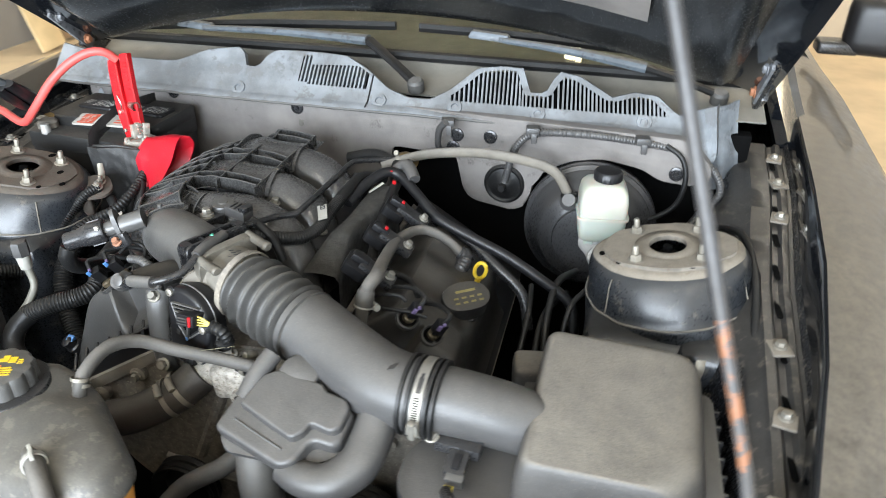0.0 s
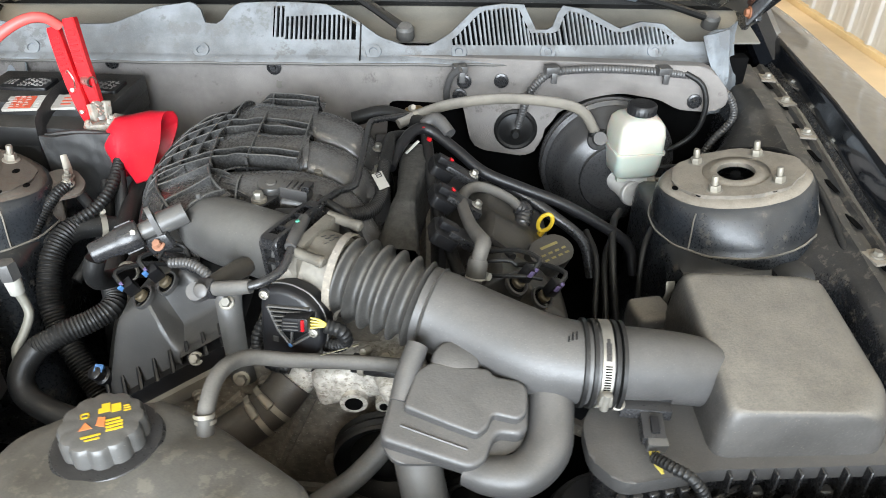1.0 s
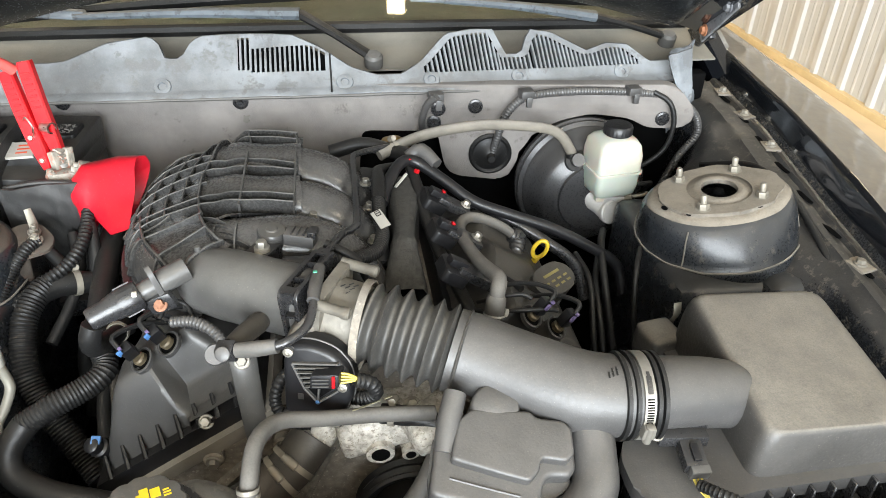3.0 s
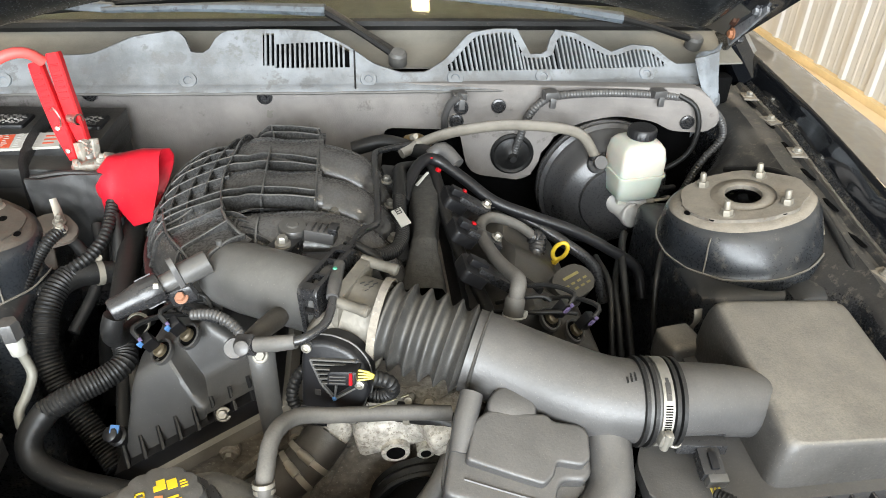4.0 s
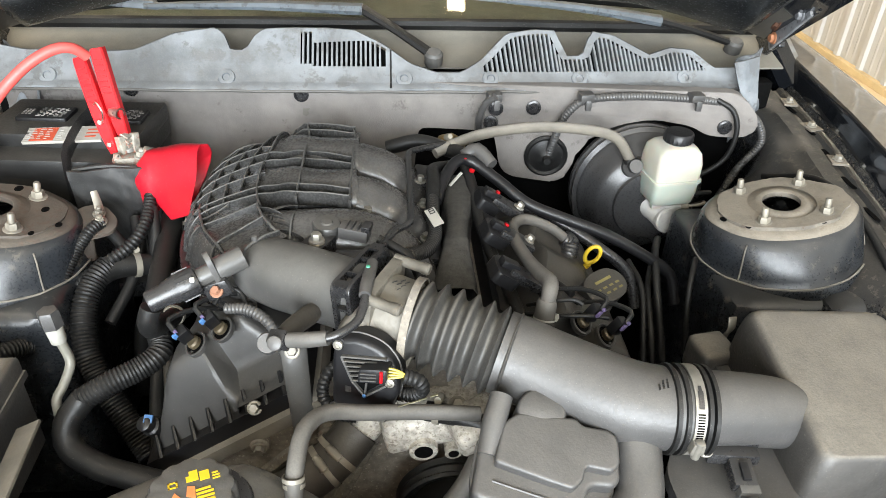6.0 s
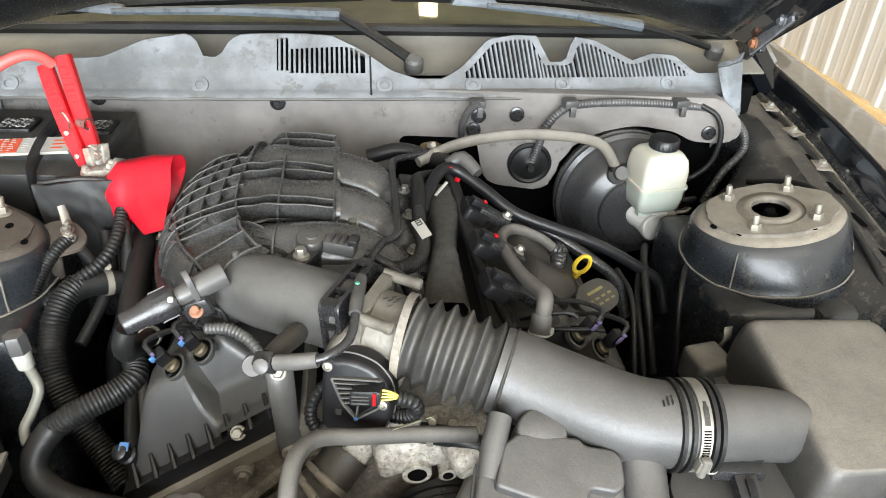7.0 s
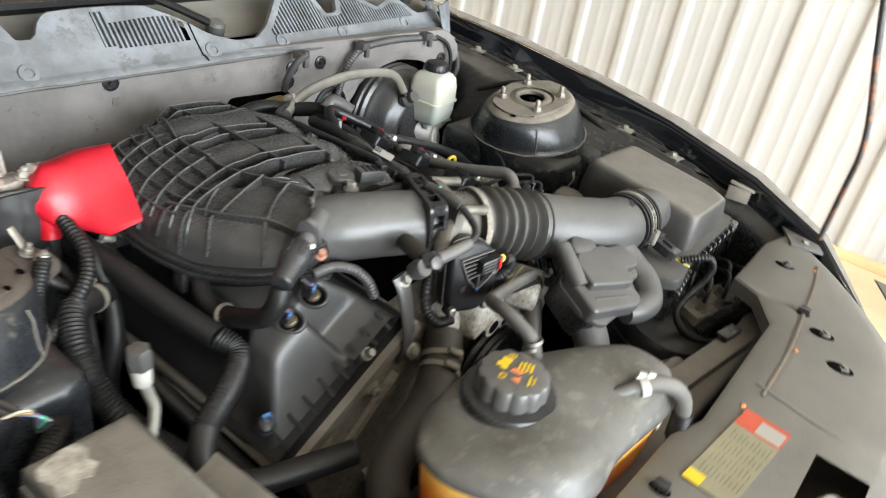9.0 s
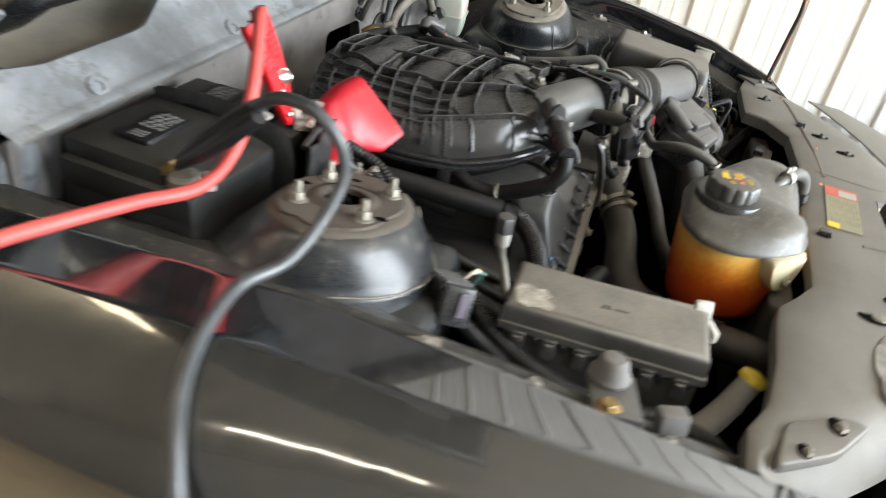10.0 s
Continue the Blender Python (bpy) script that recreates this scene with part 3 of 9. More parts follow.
def wing_tabs():
    """Pale pressed tabs on the driver's side rail, one of them under the prop rod's foot."""
    bm = bmesh.new()
    box(bm, (0.648, 0.612, 0.898), (0.034, 0.046, 0.005), rot=(8, 14, 10), bev=0.002)
    box(bm, (0.634, 0.612, 0.886), (0.005, 0.040, 0.026), rot=(0, 8, 10), bev=0.0015)
    part("wing_tab", bm, STEEL_DULL, CAR, "dull grey pressed tab")
    bm = bmesh.new()
    box(bm, (0.605, 0.478, 0.862), (0.085, 0.055, 0.006), rot=(4, 6, 24), bev=0.002)
    plate = part("rod_plate", bm, RUBBER_PALE, CAR, "pale grey plate under the prop rod")
    part("plate_bolt", hexbolt(bmesh.new(), (0.585, 0.470, 0.866), (0, 0, 1), 0.006, 0.005), STEEL_DULL, plate)


wing_tabs()


def strut_tower(s):
    """A suspension tower: a domed steel turret with a flat top, a centre hole and four studs."""
    m = pose(s * 0.536, 1.027, 0.949, 0, -s * 9, 0)
    ax = m.to_3x3() @ Vector((0, 0, 1))
    c = m.translation
    bm = bmesh.new()
    lathe(bm, [(0.0255, -0.004), (0.0255, 0.003), (0.029, 0.0045), (0.036, 0.003), (0.041, 0.0), (0.058, -0.001), (0.074, -0.0012), (0.086, -0.003), (0.092, -0.0052), (0.0955, -0.0085)], c, ax, 64, caps=False)
    for v in bm.verts:
        r_ = (v.co - c).length
        v.co += ax * (0.0022 * noise.noise(v.co * 22) * min(1, max(0, (r_ - 0.03) / 0.02))) + (v.co - c) * (0.05 * noise.noise(v.co * 16 + Vector((3, 0, 0))) if r_ > 0.091 else 0)
    rag = []
    crust = 0.0022 if s > 0 else 0.0006
    for k in range(40):
        a = 2 * math.pi * k / 40
        r_ = 0.0825 + 0.008 * noise.noise(Vector((math.cos(a) * 2.2, math.sin(a) * 2.2, s * 3))) + 0.004 * noise.noise(Vector((math.cos(a) * 7, math.sin(a) * 7, s)))
        rag.append((math.cos(a) * r_, math.sin(a) * r_))
    ring_in = [(0.045 * math.cos(2 * math.pi * k / 40), 0.045 * math.sin(2 * math.pi * k / 40)) for k in range(40)]
    outer_, inner_ = [[bm.verts.new(m @ Vector((x, y, z))) for x, y in rag] for z in (-0.003, crust)], [bm.verts.new(m @ Vector((x, y, crust + 0.0002))) for x, y in ring_in]
    ring_faces(bm, outer_[0], outer_[1])
    ring_faces(bm, outer_[1], inner_)
    def squash(verts):
        for v in verts:
            q = m.inverted() @ v.co
            k = min(1.0, max(0.0, (math.hypot(q.x, q.y) - 0.042) / 0.03)) * min(1.0, max(0.0, 1 + q.z / 0.055))
            v.co = m @ Vector((q.x * (1 + 0.10 * k), q.y * (1 - 0.20 * k), q.z))

    squash(bm.verts)
    body = part("tower_top", bm, TOP_DIRT if s > 0 else RUST_DIRT, CAR, "dirt-caked top of the suspension tower")
    bm = bmesh.new()
    lathe(bm, [(0.088, -0.0055), (0.0955, -0.0098), (0.1005, -0.0150), (0.1045, -0.0225), (0.1085, -0.036), (0.1125, -0.055), (0.1150, -0.064), (0.1172, -0.066), (0.1185, -0.071), (0.121, -0.100), (0.126, -0.18), (0.130, -0.36)], c, ax, 48, caps=False)
    squash(bm.verts)
    if s < 0:
        # pressed out to the rail behind and outside
        for v in bm.verts:
            q = v.co - c
            deep = max(0.0, -q.dot(ax) - 0.020)
            out_ = max(0.0, Vector((q.x, q.y)).normalized().dot(Vector((-0.70, 0.71))))
            v.co += Vector((-0.70, 0.71, 0)) * (0.75 * min(deep, 0.09) * out_)
    box(bm, (s * 0.560, 1.03, 0.70), (0.25, 0.27, 0.34), bev=0.03, seg=4)
    box(bm, (s * 0.612, 1.03, 0.80), (0.11, 0.30, 0.15), bev=0.03, seg=4)
    part("tower_wall", bm, PAINT_TOWER, CAR, "glossy black tower wall with sealed seams")
    bm = bmesh.new()
    sweep(bm, [(c + (m.to_3x3() @ Vector(((0.1175 + 0.0016 * noise.noise(Vector((a * 5, s, 0)))) * math.cos(a), (0.1175 + 0.0016 * noise.noise(Vector((a * 5, s, 0)))) * math.sin(a), -0.0655 + 0.0015 * noise.noise(Vector((a * 4, s, 7))))))) for a in np.linspace(0, 2 * math.pi, 65)], 0.0015, 6, caps=False)
    part("seam_sealer", bm, RUBBER_TAN, CAR, "pale bead of seam sealer")
    for ang in (222, 335):
        u = m.to_3x3() @ Vector((s * math.cos(radians(ang)), math.sin(radians(ang)), 0))
        sweep_ = sweep(bmesh.new(), [c + u * 0.1008 - ax * 0.0150, c + u * 0.1062 - ax * 0.0260, c + u * 0.1095 - ax * 0.040, c + u * 0.1135 - ax * 0.056, c + u * 0.1175 - ax * 0.066], 0.0012, 6)
        part("seam_sealer", sweep_, RUBBER_TAN, CAR, "pale bead of seam sealer")
    bm = bmesh.new()
    lathe(bm, [(0.0252, -0.02), (0.0252, -0.0195)], c, ax, 24)
    lathe(bm, [(0.011, -0.02), (0.011, -0.008), (0.007, -0.006), (0.007, 0.0), (0.005, 0.001)], c, ax, 14)
    part("damper_rod", bm, BLACK_VOID, body, "near-black rod end in the centre hole")
    for dx, dy in ((-0.043, 0.040), (0.043, 0.040), (0.044, -0.040), (-0.043, -0.042)):
        q = m @ Vector((s * dx, dy, 0.0))
        part("stud", hexbolt(bmesh.new(), q, ax, 0.0082, 0.009, 0.013), STEEL_DULL, body, "zinc stud and nut")
    for dx, dy, r in ((-0.012, 0.056, 0.008), (0.030, -0.056, 0.008), (-0.062, 0.012, 0.007), (-0.090, -0.020, 0.006), (-0.066, -0.046, 0.005)):
        q = m @ Vector((s * dx, dy, 0.0002))
        part("hole", lathe(bmesh.new(), [(r, 0), (r, 0.0006)], q, ax, 14, ellipse=0.7), BLACK_VOID, body)


for s in (1, -1):
    strut_tower(s)


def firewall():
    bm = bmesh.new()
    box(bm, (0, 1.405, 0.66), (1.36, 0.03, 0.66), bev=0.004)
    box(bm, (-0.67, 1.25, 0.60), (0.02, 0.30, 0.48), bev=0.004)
    # bulkhead coloured as the shade behind the liner's cut-outs
    part("firewall", bm, BLACK_VOID, CAR, "steel bulkhead, near-black in place of shade")
    m = pose(0, 1.335, 0, 90, 0, -4.5)
    out = [(-0.66, 1.015), (-0.66, 0.62), (0.015, 0.62), (0.03, 0.938), (0.17, 0.936), (0.178, 0.86), (0.20, 0.845), (0.285, 0.835), (0.305, 0.86), (0.312, 0.91), (0.37, 0.948),
           (0.43, 0.962), (0.50, 0.952), (0.53, 0.935), (0.585, 0.933), (0.612, 0.942), (0.612, 0.968), (0.572, 1.012)]
    bm = bmesh.new()
    prism(bm, round_outline(out, 0.02, 3), m, -0.012, 0.012, 0.005)
    liner = part("bulkhead_liner", bm, LINER, CAR, "grey felt sound liner on the bulkhead")
    part("torn_spot", prism(bmesh.new(), [(-0.006, -0.005), (0.0, -0.008), (0.005, -0.004), (0.003, 0.001), (0.006, 0.006), (-0.001, 0.005), (-0.004, 0.007)], m @ pose(-0.155, 0.955, 0.012), 0, 0.0012), TRAY_TAN, liner, "torn tan spot")
    for x, z in ((-0.445, 0.985), (-0.161, 0.985), (0.228, 0.976), (0.556, 0.952), (0.165, 0.972), (0.158, 0.947)):
        q = m @ Vector((x, z, 0.012))
        bm = bmesh.new()
        lathe(bm, [(0.0125, 0), (0.0125, 0.003), (0.009, 0.004), (0.008, 0.002), (0.004, 0.002), (0.003, 0.006), (0.0, 0.006)], q, m.to_3x3() @ Vector((0, 0, 1)), 18, caps=False)
        part("push_clip", bm, PLASTIC, liner, "black push clip")
    bm = bmesh.new()
    q = m @ Vector((0.258, 0.888, 0.012))
    lathe(bm, [(0.038, 0), (0.038, 0.004), (0.034, 0.007), (0.030, 0.004), (0.022, 0.006), (0.016, 0.012), (0.008, 0.016), (0.006, 0.026), (0.0, 0.026)], q, m.to_3x3() @ Vector((0, 0, 1)), 28, caps=False)
    part("grommet", bm, RUBBER, liner, "round black rubber grommet")


firewall()


def cowl():
    """The faded scuttle panel: front lip, sloping face with humps, vents cut through it, and the trough behind."""
    base = thing("windscreen_scuttle", (0, 1.33, 1.0), "faded grey plastic scuttle with slotted vents", "scuttle")
    dirn, nrm = Vector((0, 1, 1)).normalized(), Vector((0, -1, 1)).normalized()
    foot = Vector((0, 1.322, 1.013))

    def at(x, h, d=0.0):
        q = foot + dirn * h + nrm * d
        q.x = x
        q.y += 0.02 * (x / 0.6) ** 2 * (1 if x > 0 else 0.4)
        return q

    k = math.sqrt(2)
    left = [(-0.70, 0.05), (-0.60, 0.037), (-0.452, 0.037), (-0.426, 0.039), (-0.365, 0.060), (-0.298, 0.068), (-0.284, 0.058), (-0.274, 0.040), (-0.249, 0.040), (-0.238, 0.056), (-0.222, 0.067),
            (-0.175, 0.069), (-0.12, 0.069), (-0.073, 0.067), (-0.026, 0.050), (0.02, 0.025), (0.062, 0.014)]
    right = [(0.062, 0.014), (0.105, 0.014), (0.138, 0.029), (0.184, 0.064), (0.23, 0.069), (0.267, 0.068), (0.276, 0.052), (0.286, 0.035), (0.313, 0.035), (0.322, 0.052), (0.331, 0.067), (0.37, 0.062), (0.431, 0.036),
             (0.468, 0.045), (0.508, 0.042), (0.545, 0.018), (0.58, 0.018), (0.615, 0.02)]
    outline = left + right[1:]
    xs, hs = [p[0] for p in outline], [p[1] * k for p in outline]

    def top_of(x):
        return float(np.interp(x, xs, hs))

    def vent(x):
        """The vent's lower and upper edge at x, or None."""
        if -0.160 < x < -0.020:
            return (0.019 * k + (0.004 if x < -0.14 else 0.0)) * 1.0, (0.062 if x < -0.140 else 0.048 + 0.004 * math.sin((x + 0.14) * 12)) * k - max(0, x + 0.045) * 0.6
        if 0.115 < x < 0.535:
            hi = min(top_of(x) - 0.009, top_of(x - 0.01) - 0.009, top_of(x + 0.01) - 0.009)
            return (0.013 * k, hi) if hi > 0.013 * k + 0.004 else None
        return None

    grid = sorted(set(np.round(np.concatenate([np.linspace(-0.70, 0.615, 137), [-0.1601, -0.1599, -0.1401, -0.1399, -0.0201, -0.0199, 0.1149, 0.1151]]), 4)))
    bm = bmesh.new()

    def column(x):
        t = top_of(x)
        v = vent(x)
        lo, hi = v if v else (t * 0.35, t * 0.35)
        rim = [at(x, 0.0)] + [at(x, lo)] + [at(x, hi)] + [at(x, t - 0.003), at(x, t, -0.003), at(x, t + 0.001, -0.010)]
        a = at(x, 0.0)
        lip = [Vector((x, a.y - 0.018, 1.0025)), Vector((x, a.y - 0.018, 1.0055)), Vector((x, a.y - 0.014, 1.0085)), Vector((x, a.y - 0.005, 1.0115))]
        return lip + rim, bool(v)

    cols = []
    for x in grid:
        pts, v = column(x)
        wob = 0.0035 * noise.noise(Vector((x * 9, 0, 3))) + 0.0022 * noise.noise(Vector((x * 31, 0, 3)))
        for p in pts[:3]:
            p.z += wob
            p.y += wob
        cols.append(([bm.verts.new(p) for p in pts], v))
    for (a, va), (b, vb) in zip(cols, cols[1:]):
        for i in range(len(a) - 1):
            if i == 5 and va and vb:
                continue
            if (a[i].co - a[i + 1].co).length < 1e-6 and (b[i].co - b[i + 1].co).length < 1e-6:
                continue
            bm.faces.new((a[i], b[i], b[i + 1], a[i + 1]))
    bmesh.ops.remove_doubles(bm, verts=bm.verts[:], dist=1e-5)
    panel = part("panel", bm, COWL, base)
    # slats of both vents
    n = 0
    for x0, x1, step in ((-0.156, -0.022, 0.0079), (0.118, 0.533, 0.0077)):
        x = x0
        while x < x1:
            v = vent(x)
            if v and v[1] - v[0] > 0.006:
                lo, hi = v
                bm = bmesh.new()
                a, b = at(x, lo - 0.001, -0.001), at(x, hi + 0.001, -0.001)
                w = Vector((0.0017, 0, 0))
                d = nrm * -0.010
                sh = Vector((0.006 if x > 0 else 0.0, 0, 0)) * min(1, (hi - lo) / 0.05)
                vs = [bm.verts.new(q) for q in (a - w + sh, a + w + sh, b + w, b - w, a - w + sh + d, a + w + sh + d, b + w + d, b - w + d)]
                for q in ((0, 1, 2, 3), (4, 7, 6, 5), (0, 4, 5, 1), (1, 5, 6, 2), (2, 6, 7, 3), (3, 7, 4, 0)):
                    bm.faces.new([vs[i] for i in q])
                part("slat", bm, COWL, panel)
            x += step
    # trough behind the vents: a near-black sheet paints the shade in the slots
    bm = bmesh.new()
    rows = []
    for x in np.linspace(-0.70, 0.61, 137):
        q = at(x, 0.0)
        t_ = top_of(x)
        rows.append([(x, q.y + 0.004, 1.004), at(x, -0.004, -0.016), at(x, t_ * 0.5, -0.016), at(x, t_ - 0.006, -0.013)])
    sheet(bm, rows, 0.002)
    part("trough", bm, BLACK_VOID, base, "trough sheet under the vents, black in place of shade")
    bm = bmesh.new()
    rows = []
    for x in np.linspace(-0.72, 0.70, 40):
        b = 0.03 * (x / 0.7) ** 2
        rows.append([(x, 1.395 + b * 0.4, 1.012), (x, 1.415 + b * 0.4, 1.016), (x, 1.455 + b, 1.028), (x, 1.49 + b, 1.04), (x, 1.505 + b, 1.055)])
    sheet(bm, rows, 0.003)
    part("rear_tray", bm, TRAY_TAN, base, "dusty tray below the windscreen")
    bm = bmesh.new()
    sweep(bm, [(x, 1.492 + 0.03 * (x / 0.7) ** 2, 1.058 - 0.012 * (x / 0.7) ** 2) for x in np.linspace(-0.70, 0.68, 24)], 0.012, 8, flat=0.9)
    part("screen_seal", bm, RUBBER, base, "black rubber seal at the windscreen's foot")
    bm = bmesh.new()
    a, b = at(-0.012, 0.002, 0.0012), at(-0.012, top_of(-0.012) - 0.004, 0.0012)
    sweep(bm, [a + Vector((0, -0.017, -0.006)), a + Vector((0, -0.006, -0.001)), a, b], 0.0014, 6)
    part("panel_seam", bm, RUBBER, panel, "dark seam between the panels")
    # round fixings along the lip, and small drip marks under them
    for x in (-0.56, -0.278, 0.01, 0.154, 0.305, 0.49):
        a = at(x, 0.0)
        part("lip_clip", lathe(bmesh.new(), [(0.014, 0), (0.013, 0.003), (0.007, 0.0035), (0.006, 0.001), (0, 0.001)], at(x, 0.005, 0.0), (0, -1, 1), 18, caps=False), COWL, panel, "faded round clip")
    # rolled seal on the lip
    bm = bmesh.new()
    sweep(bm, [Vector((x, at(x, 0).y - 0.018, 1.0025 + 0.002 * noise.noise(Vector((x * 20, 1, 1))))) for x in np.linspace(-0.69, 0.605, 60)], 0.0026, 8)
    part("lip_seal", bm, RUBBER_GREY, base, "perished grey edge seal")


cowl()


def corner_pieces():
    """Folded end pieces of the scuttle beside the bonnet hinges."""
    for s in (1, -1):
        bm = bmesh.new()
        rows = []
        for u in np.linspace(0, 1, 18):
            x, y = 0.585 + 0.062 * u, 1.362 + 0.030 * u
            bend = 0.006 * math.sin(u * 8)
            rows.append([(s * (x + 0.004 * k), y + bend + 0.012 * math.sin(k * 1.1) * u, 1.040 + 0.012 * u - 0.026 * k) for k in range(7)])
        sheet(bm, rows, 0.003, (0, 1, 0))
        single("scuttle_corner", bm, COWL, "faded grey plastic corner of the scuttle", "scuttle corner", group="scuttle corners")
    # the end plate that folds down over the liner beside the driver's hinge
    rows = []
    for k, (xl, xr, z) in enumerate(((0.556, 0.606, 1.054), (0.560, 0.609, 1.042), (0.570, 0.612, 1.020), (0.580, 0.616, 0.998), (0.584, 0.618, 0.978), (0.590, 0.614, 0.970))):
        rows.append([(xl + (xr - xl) * u, 1.306 + 0.010 * u + 0.003 * noise.noise(Vector((u * 4, k * 0.7, 0))) + 0.012 * (u > 0.95) - 0.002 * k, z + 0.010 * u * (k == 0)) for u in np.linspace(0, 1, 12)])
    single("scuttle_end_plate", sheet(bmesh.new(), rows, 0.003, (0, 1, 0)), COWL, "faded grey plastic end plate of the scuttle", "scuttle plate", angle=50)


corner_pieces()


DASH = stuff_of("olive_dashboard", (0.16, 0.155, 0.13), 0.7, dust=0.3, bump=0.2)


def windscreen():
    rows = []
    for v in np.linspace(0, 1, 9):
        rows.append([(x * (1 - 0.13 * v), 1.512 + 0.06 * (x / 0.7) ** 2 * (1 - v * 0.3) + 0.80 * v, 1.052 - 0.02 * (x / 0.7) ** 2 + 0.46 * v) for x in np.linspace(-0.70, 0.70, 17)])
    ob = part("windscreen", sheet(bmesh.new(), rows, 0.004, (0, 0.5, -0.85)), GLASS, CAR, "dark tinted windscreen")
    bm = bmesh.new()
    box(bm, (0, 2.05, 1.02), (1.40, 0.9, 0.03), bev=0.01)
    part("dashboard", bm, DASH, CAR, "dark dashboard behind the glass")
    bm = bmesh.new()
    box(bm, (0, 2.40, 1.54), (1.25, 0.26, 0.03), bev=0.01)
    for s in (1, -1):
        sweep(bm, [(s * 0.77, 1.47, 0.945), (s * 0.735, 1.62, 1.055), (s * 0.69, 1.95, 1.28), (s * 0.61, 2.34, 1.53)], 0.032, 8)
        box(bm, (s * 0.80, 2.6, 0.75), (0.1, 1.3, 0.56), bev=0.03)
    part("cabin_frame", bm, PAINT, CAR, "black roof edge, pillars and doors")
    bm = bmesh.new()
    box(bm, (0, 3.3, 0.95), (1.5, 0.04, 1.1), bev=0.01)
    part("cabin_back", bm, RUBBER, CAR, "dark cabin interior")
    # roof, rear screen slope and boot, closing the car behind the camera's view
    rows = []
    for y, z, w in ((2.40, 1.54, 0.62), (2.75, 1.575, 0.64), (3.20, 1.57, 0.64), (3.65, 1.50, 0.62), (4.05, 1.28, 0.66), (4.35, 1.10, 0.72), (4.75, 1.09, 0.72), (4.85, 0.98, 0.72), (4.88, 0.60, 0.74)):
        rows.append([(x, y, z - 0.05 * (abs(x) / 0.7) ** 2.4) for x in np.linspace(-w, w, 15)])
    part("roof", sheet(bmesh.new(), rows, 0.004, (0, 0, -1)), PAINT, CAR, "black roof and boot")
    for s in (1, -1):
        rows = []
        for y in (2.0, 2.6, 3.2, 3.8, 4.4, 4.85):
            rows.append([(s * 0.92, y, 0.45), (s * 0.945, y, 0.70), (s * 0.92, y, 0.93), (s * 0.84, y, 1.02), (s * 0.70, y, 1.08)])
        part("body_side", sheet(bmesh.new(), rows, 0.003, (-s, 0, 0)), PAINT, CAR, "black door and quarter panel")


windscreen()


STRAP = stuff_of("scratched_grey_steel", (0.16, 0.165, 0.175), 0.5, 0.3, dust=0.3, bump=0.2, patch=40, stain=(0.03, 0.03, 0.03), stain_share=0.25)
RUST_NUT = stuff_of("rusty_orange_nut", (0.25, 0.10, 0.045), 0.7, bump=0.3)


def bonnet():
    """The raised bonnet: inner frame, outer skin, pad and hinges."""
    h = thing("bonnet", (0, 1.5, 1.1), "black bonnet raised on its prop rod", "car bonnet")
    L, A = 1.12, radians(35.5)

    def at(x, v, d):
        arch = 1.150 - 0.100 * (abs(x) / 0.72) ** 2.2
        wide = 0.700 - 0.08 * v ** 3
        back = 1.50 - 0.05 * (x / 0.72) ** 2
        y = back - math.cos(A) * L * v + math.sin(A) * -d
        z = arch + math.sin(A) * L * v - 0.03 * v * v - math.cos(A) * d
        return Vector((x * wide / 0.745, y, z))

    xs = np.linspace(-0.745, 0.745, 25)
    rows = [[at(x, v, 0.0) for x in xs] for v in np.linspace(0, 1, 15)]
    part("skin", sheet(bmesh.new(), rows, 0.002, (0, 0.5, 0.8)), PAINT, h)
    rows = []
    for v in np.linspace(0.0, 1.0, 41):
        row = []
        for x in np.linspace(-0.675, 0.675, 61):
            edge = min(v / 0.05, (1 - v) / 0.06, (0.675 - abs(x)) / 0.05, 1.0)
            pan = 0.022 if (0.16 < v < 0.86 and abs(x) < 0.56) else 0.034
            row.append(at(x, 0.004 + v * 0.99, 0.004 + pan * max(0, edge) ** 0.6))
        rows.append(row)
    part("inner_frame", sheet(bmesh.new(), rows, 0.002, (0, 0.5, 0.8)), PAINT_INNER, h, "dark stamped inner frame")
    m = [[at(x, v, 0.034) for x in np.linspace(-0.50, 0.50, 11)] for v in np.linspace(0.2, 0.80, 9)]
    part("insulation_pad", sheet(bmesh.new(), m, 0.006, (0, -0.5, -0.8)), LINER, h, "grey felt pad")
    for s in (1, -1):
        bm = bmesh.new()
        box(bm, (s * 0.690, 1.475, 1.035), (0.012, 0.12, 0.035), rot=(-28, 0, 0), bev=0.003)
        box(bm, (s * 0.684, 1.40, 1.090), (0.010, 0.20, 0.036), rot=(-42, 0, 0), bev=0.004)
        hinge = part("hinge", bm, PAINT_DIRTY, h, "black pressed steel hinge")
        bm = bmesh.new()
        box(bm, (s * 0.676, 1.385, 1.092), (0.006, 0.135, 0.026), rot=(-42, 0, 0), bev=0.002)
        strap = part("hinge_strap", bm, STRAP, hinge, "bare grey hinge strap")
        for y, z in ((1.418, 1.062), (1.352, 1.1215)):
            part("hinge_bolt", hexbolt(bmesh.new(), (s * 0.672, y, z), (-s, 0, 0), 0.0075, 0.006), STRAP if z > 1.1 else RUST_NUT, strap)


bonnet()


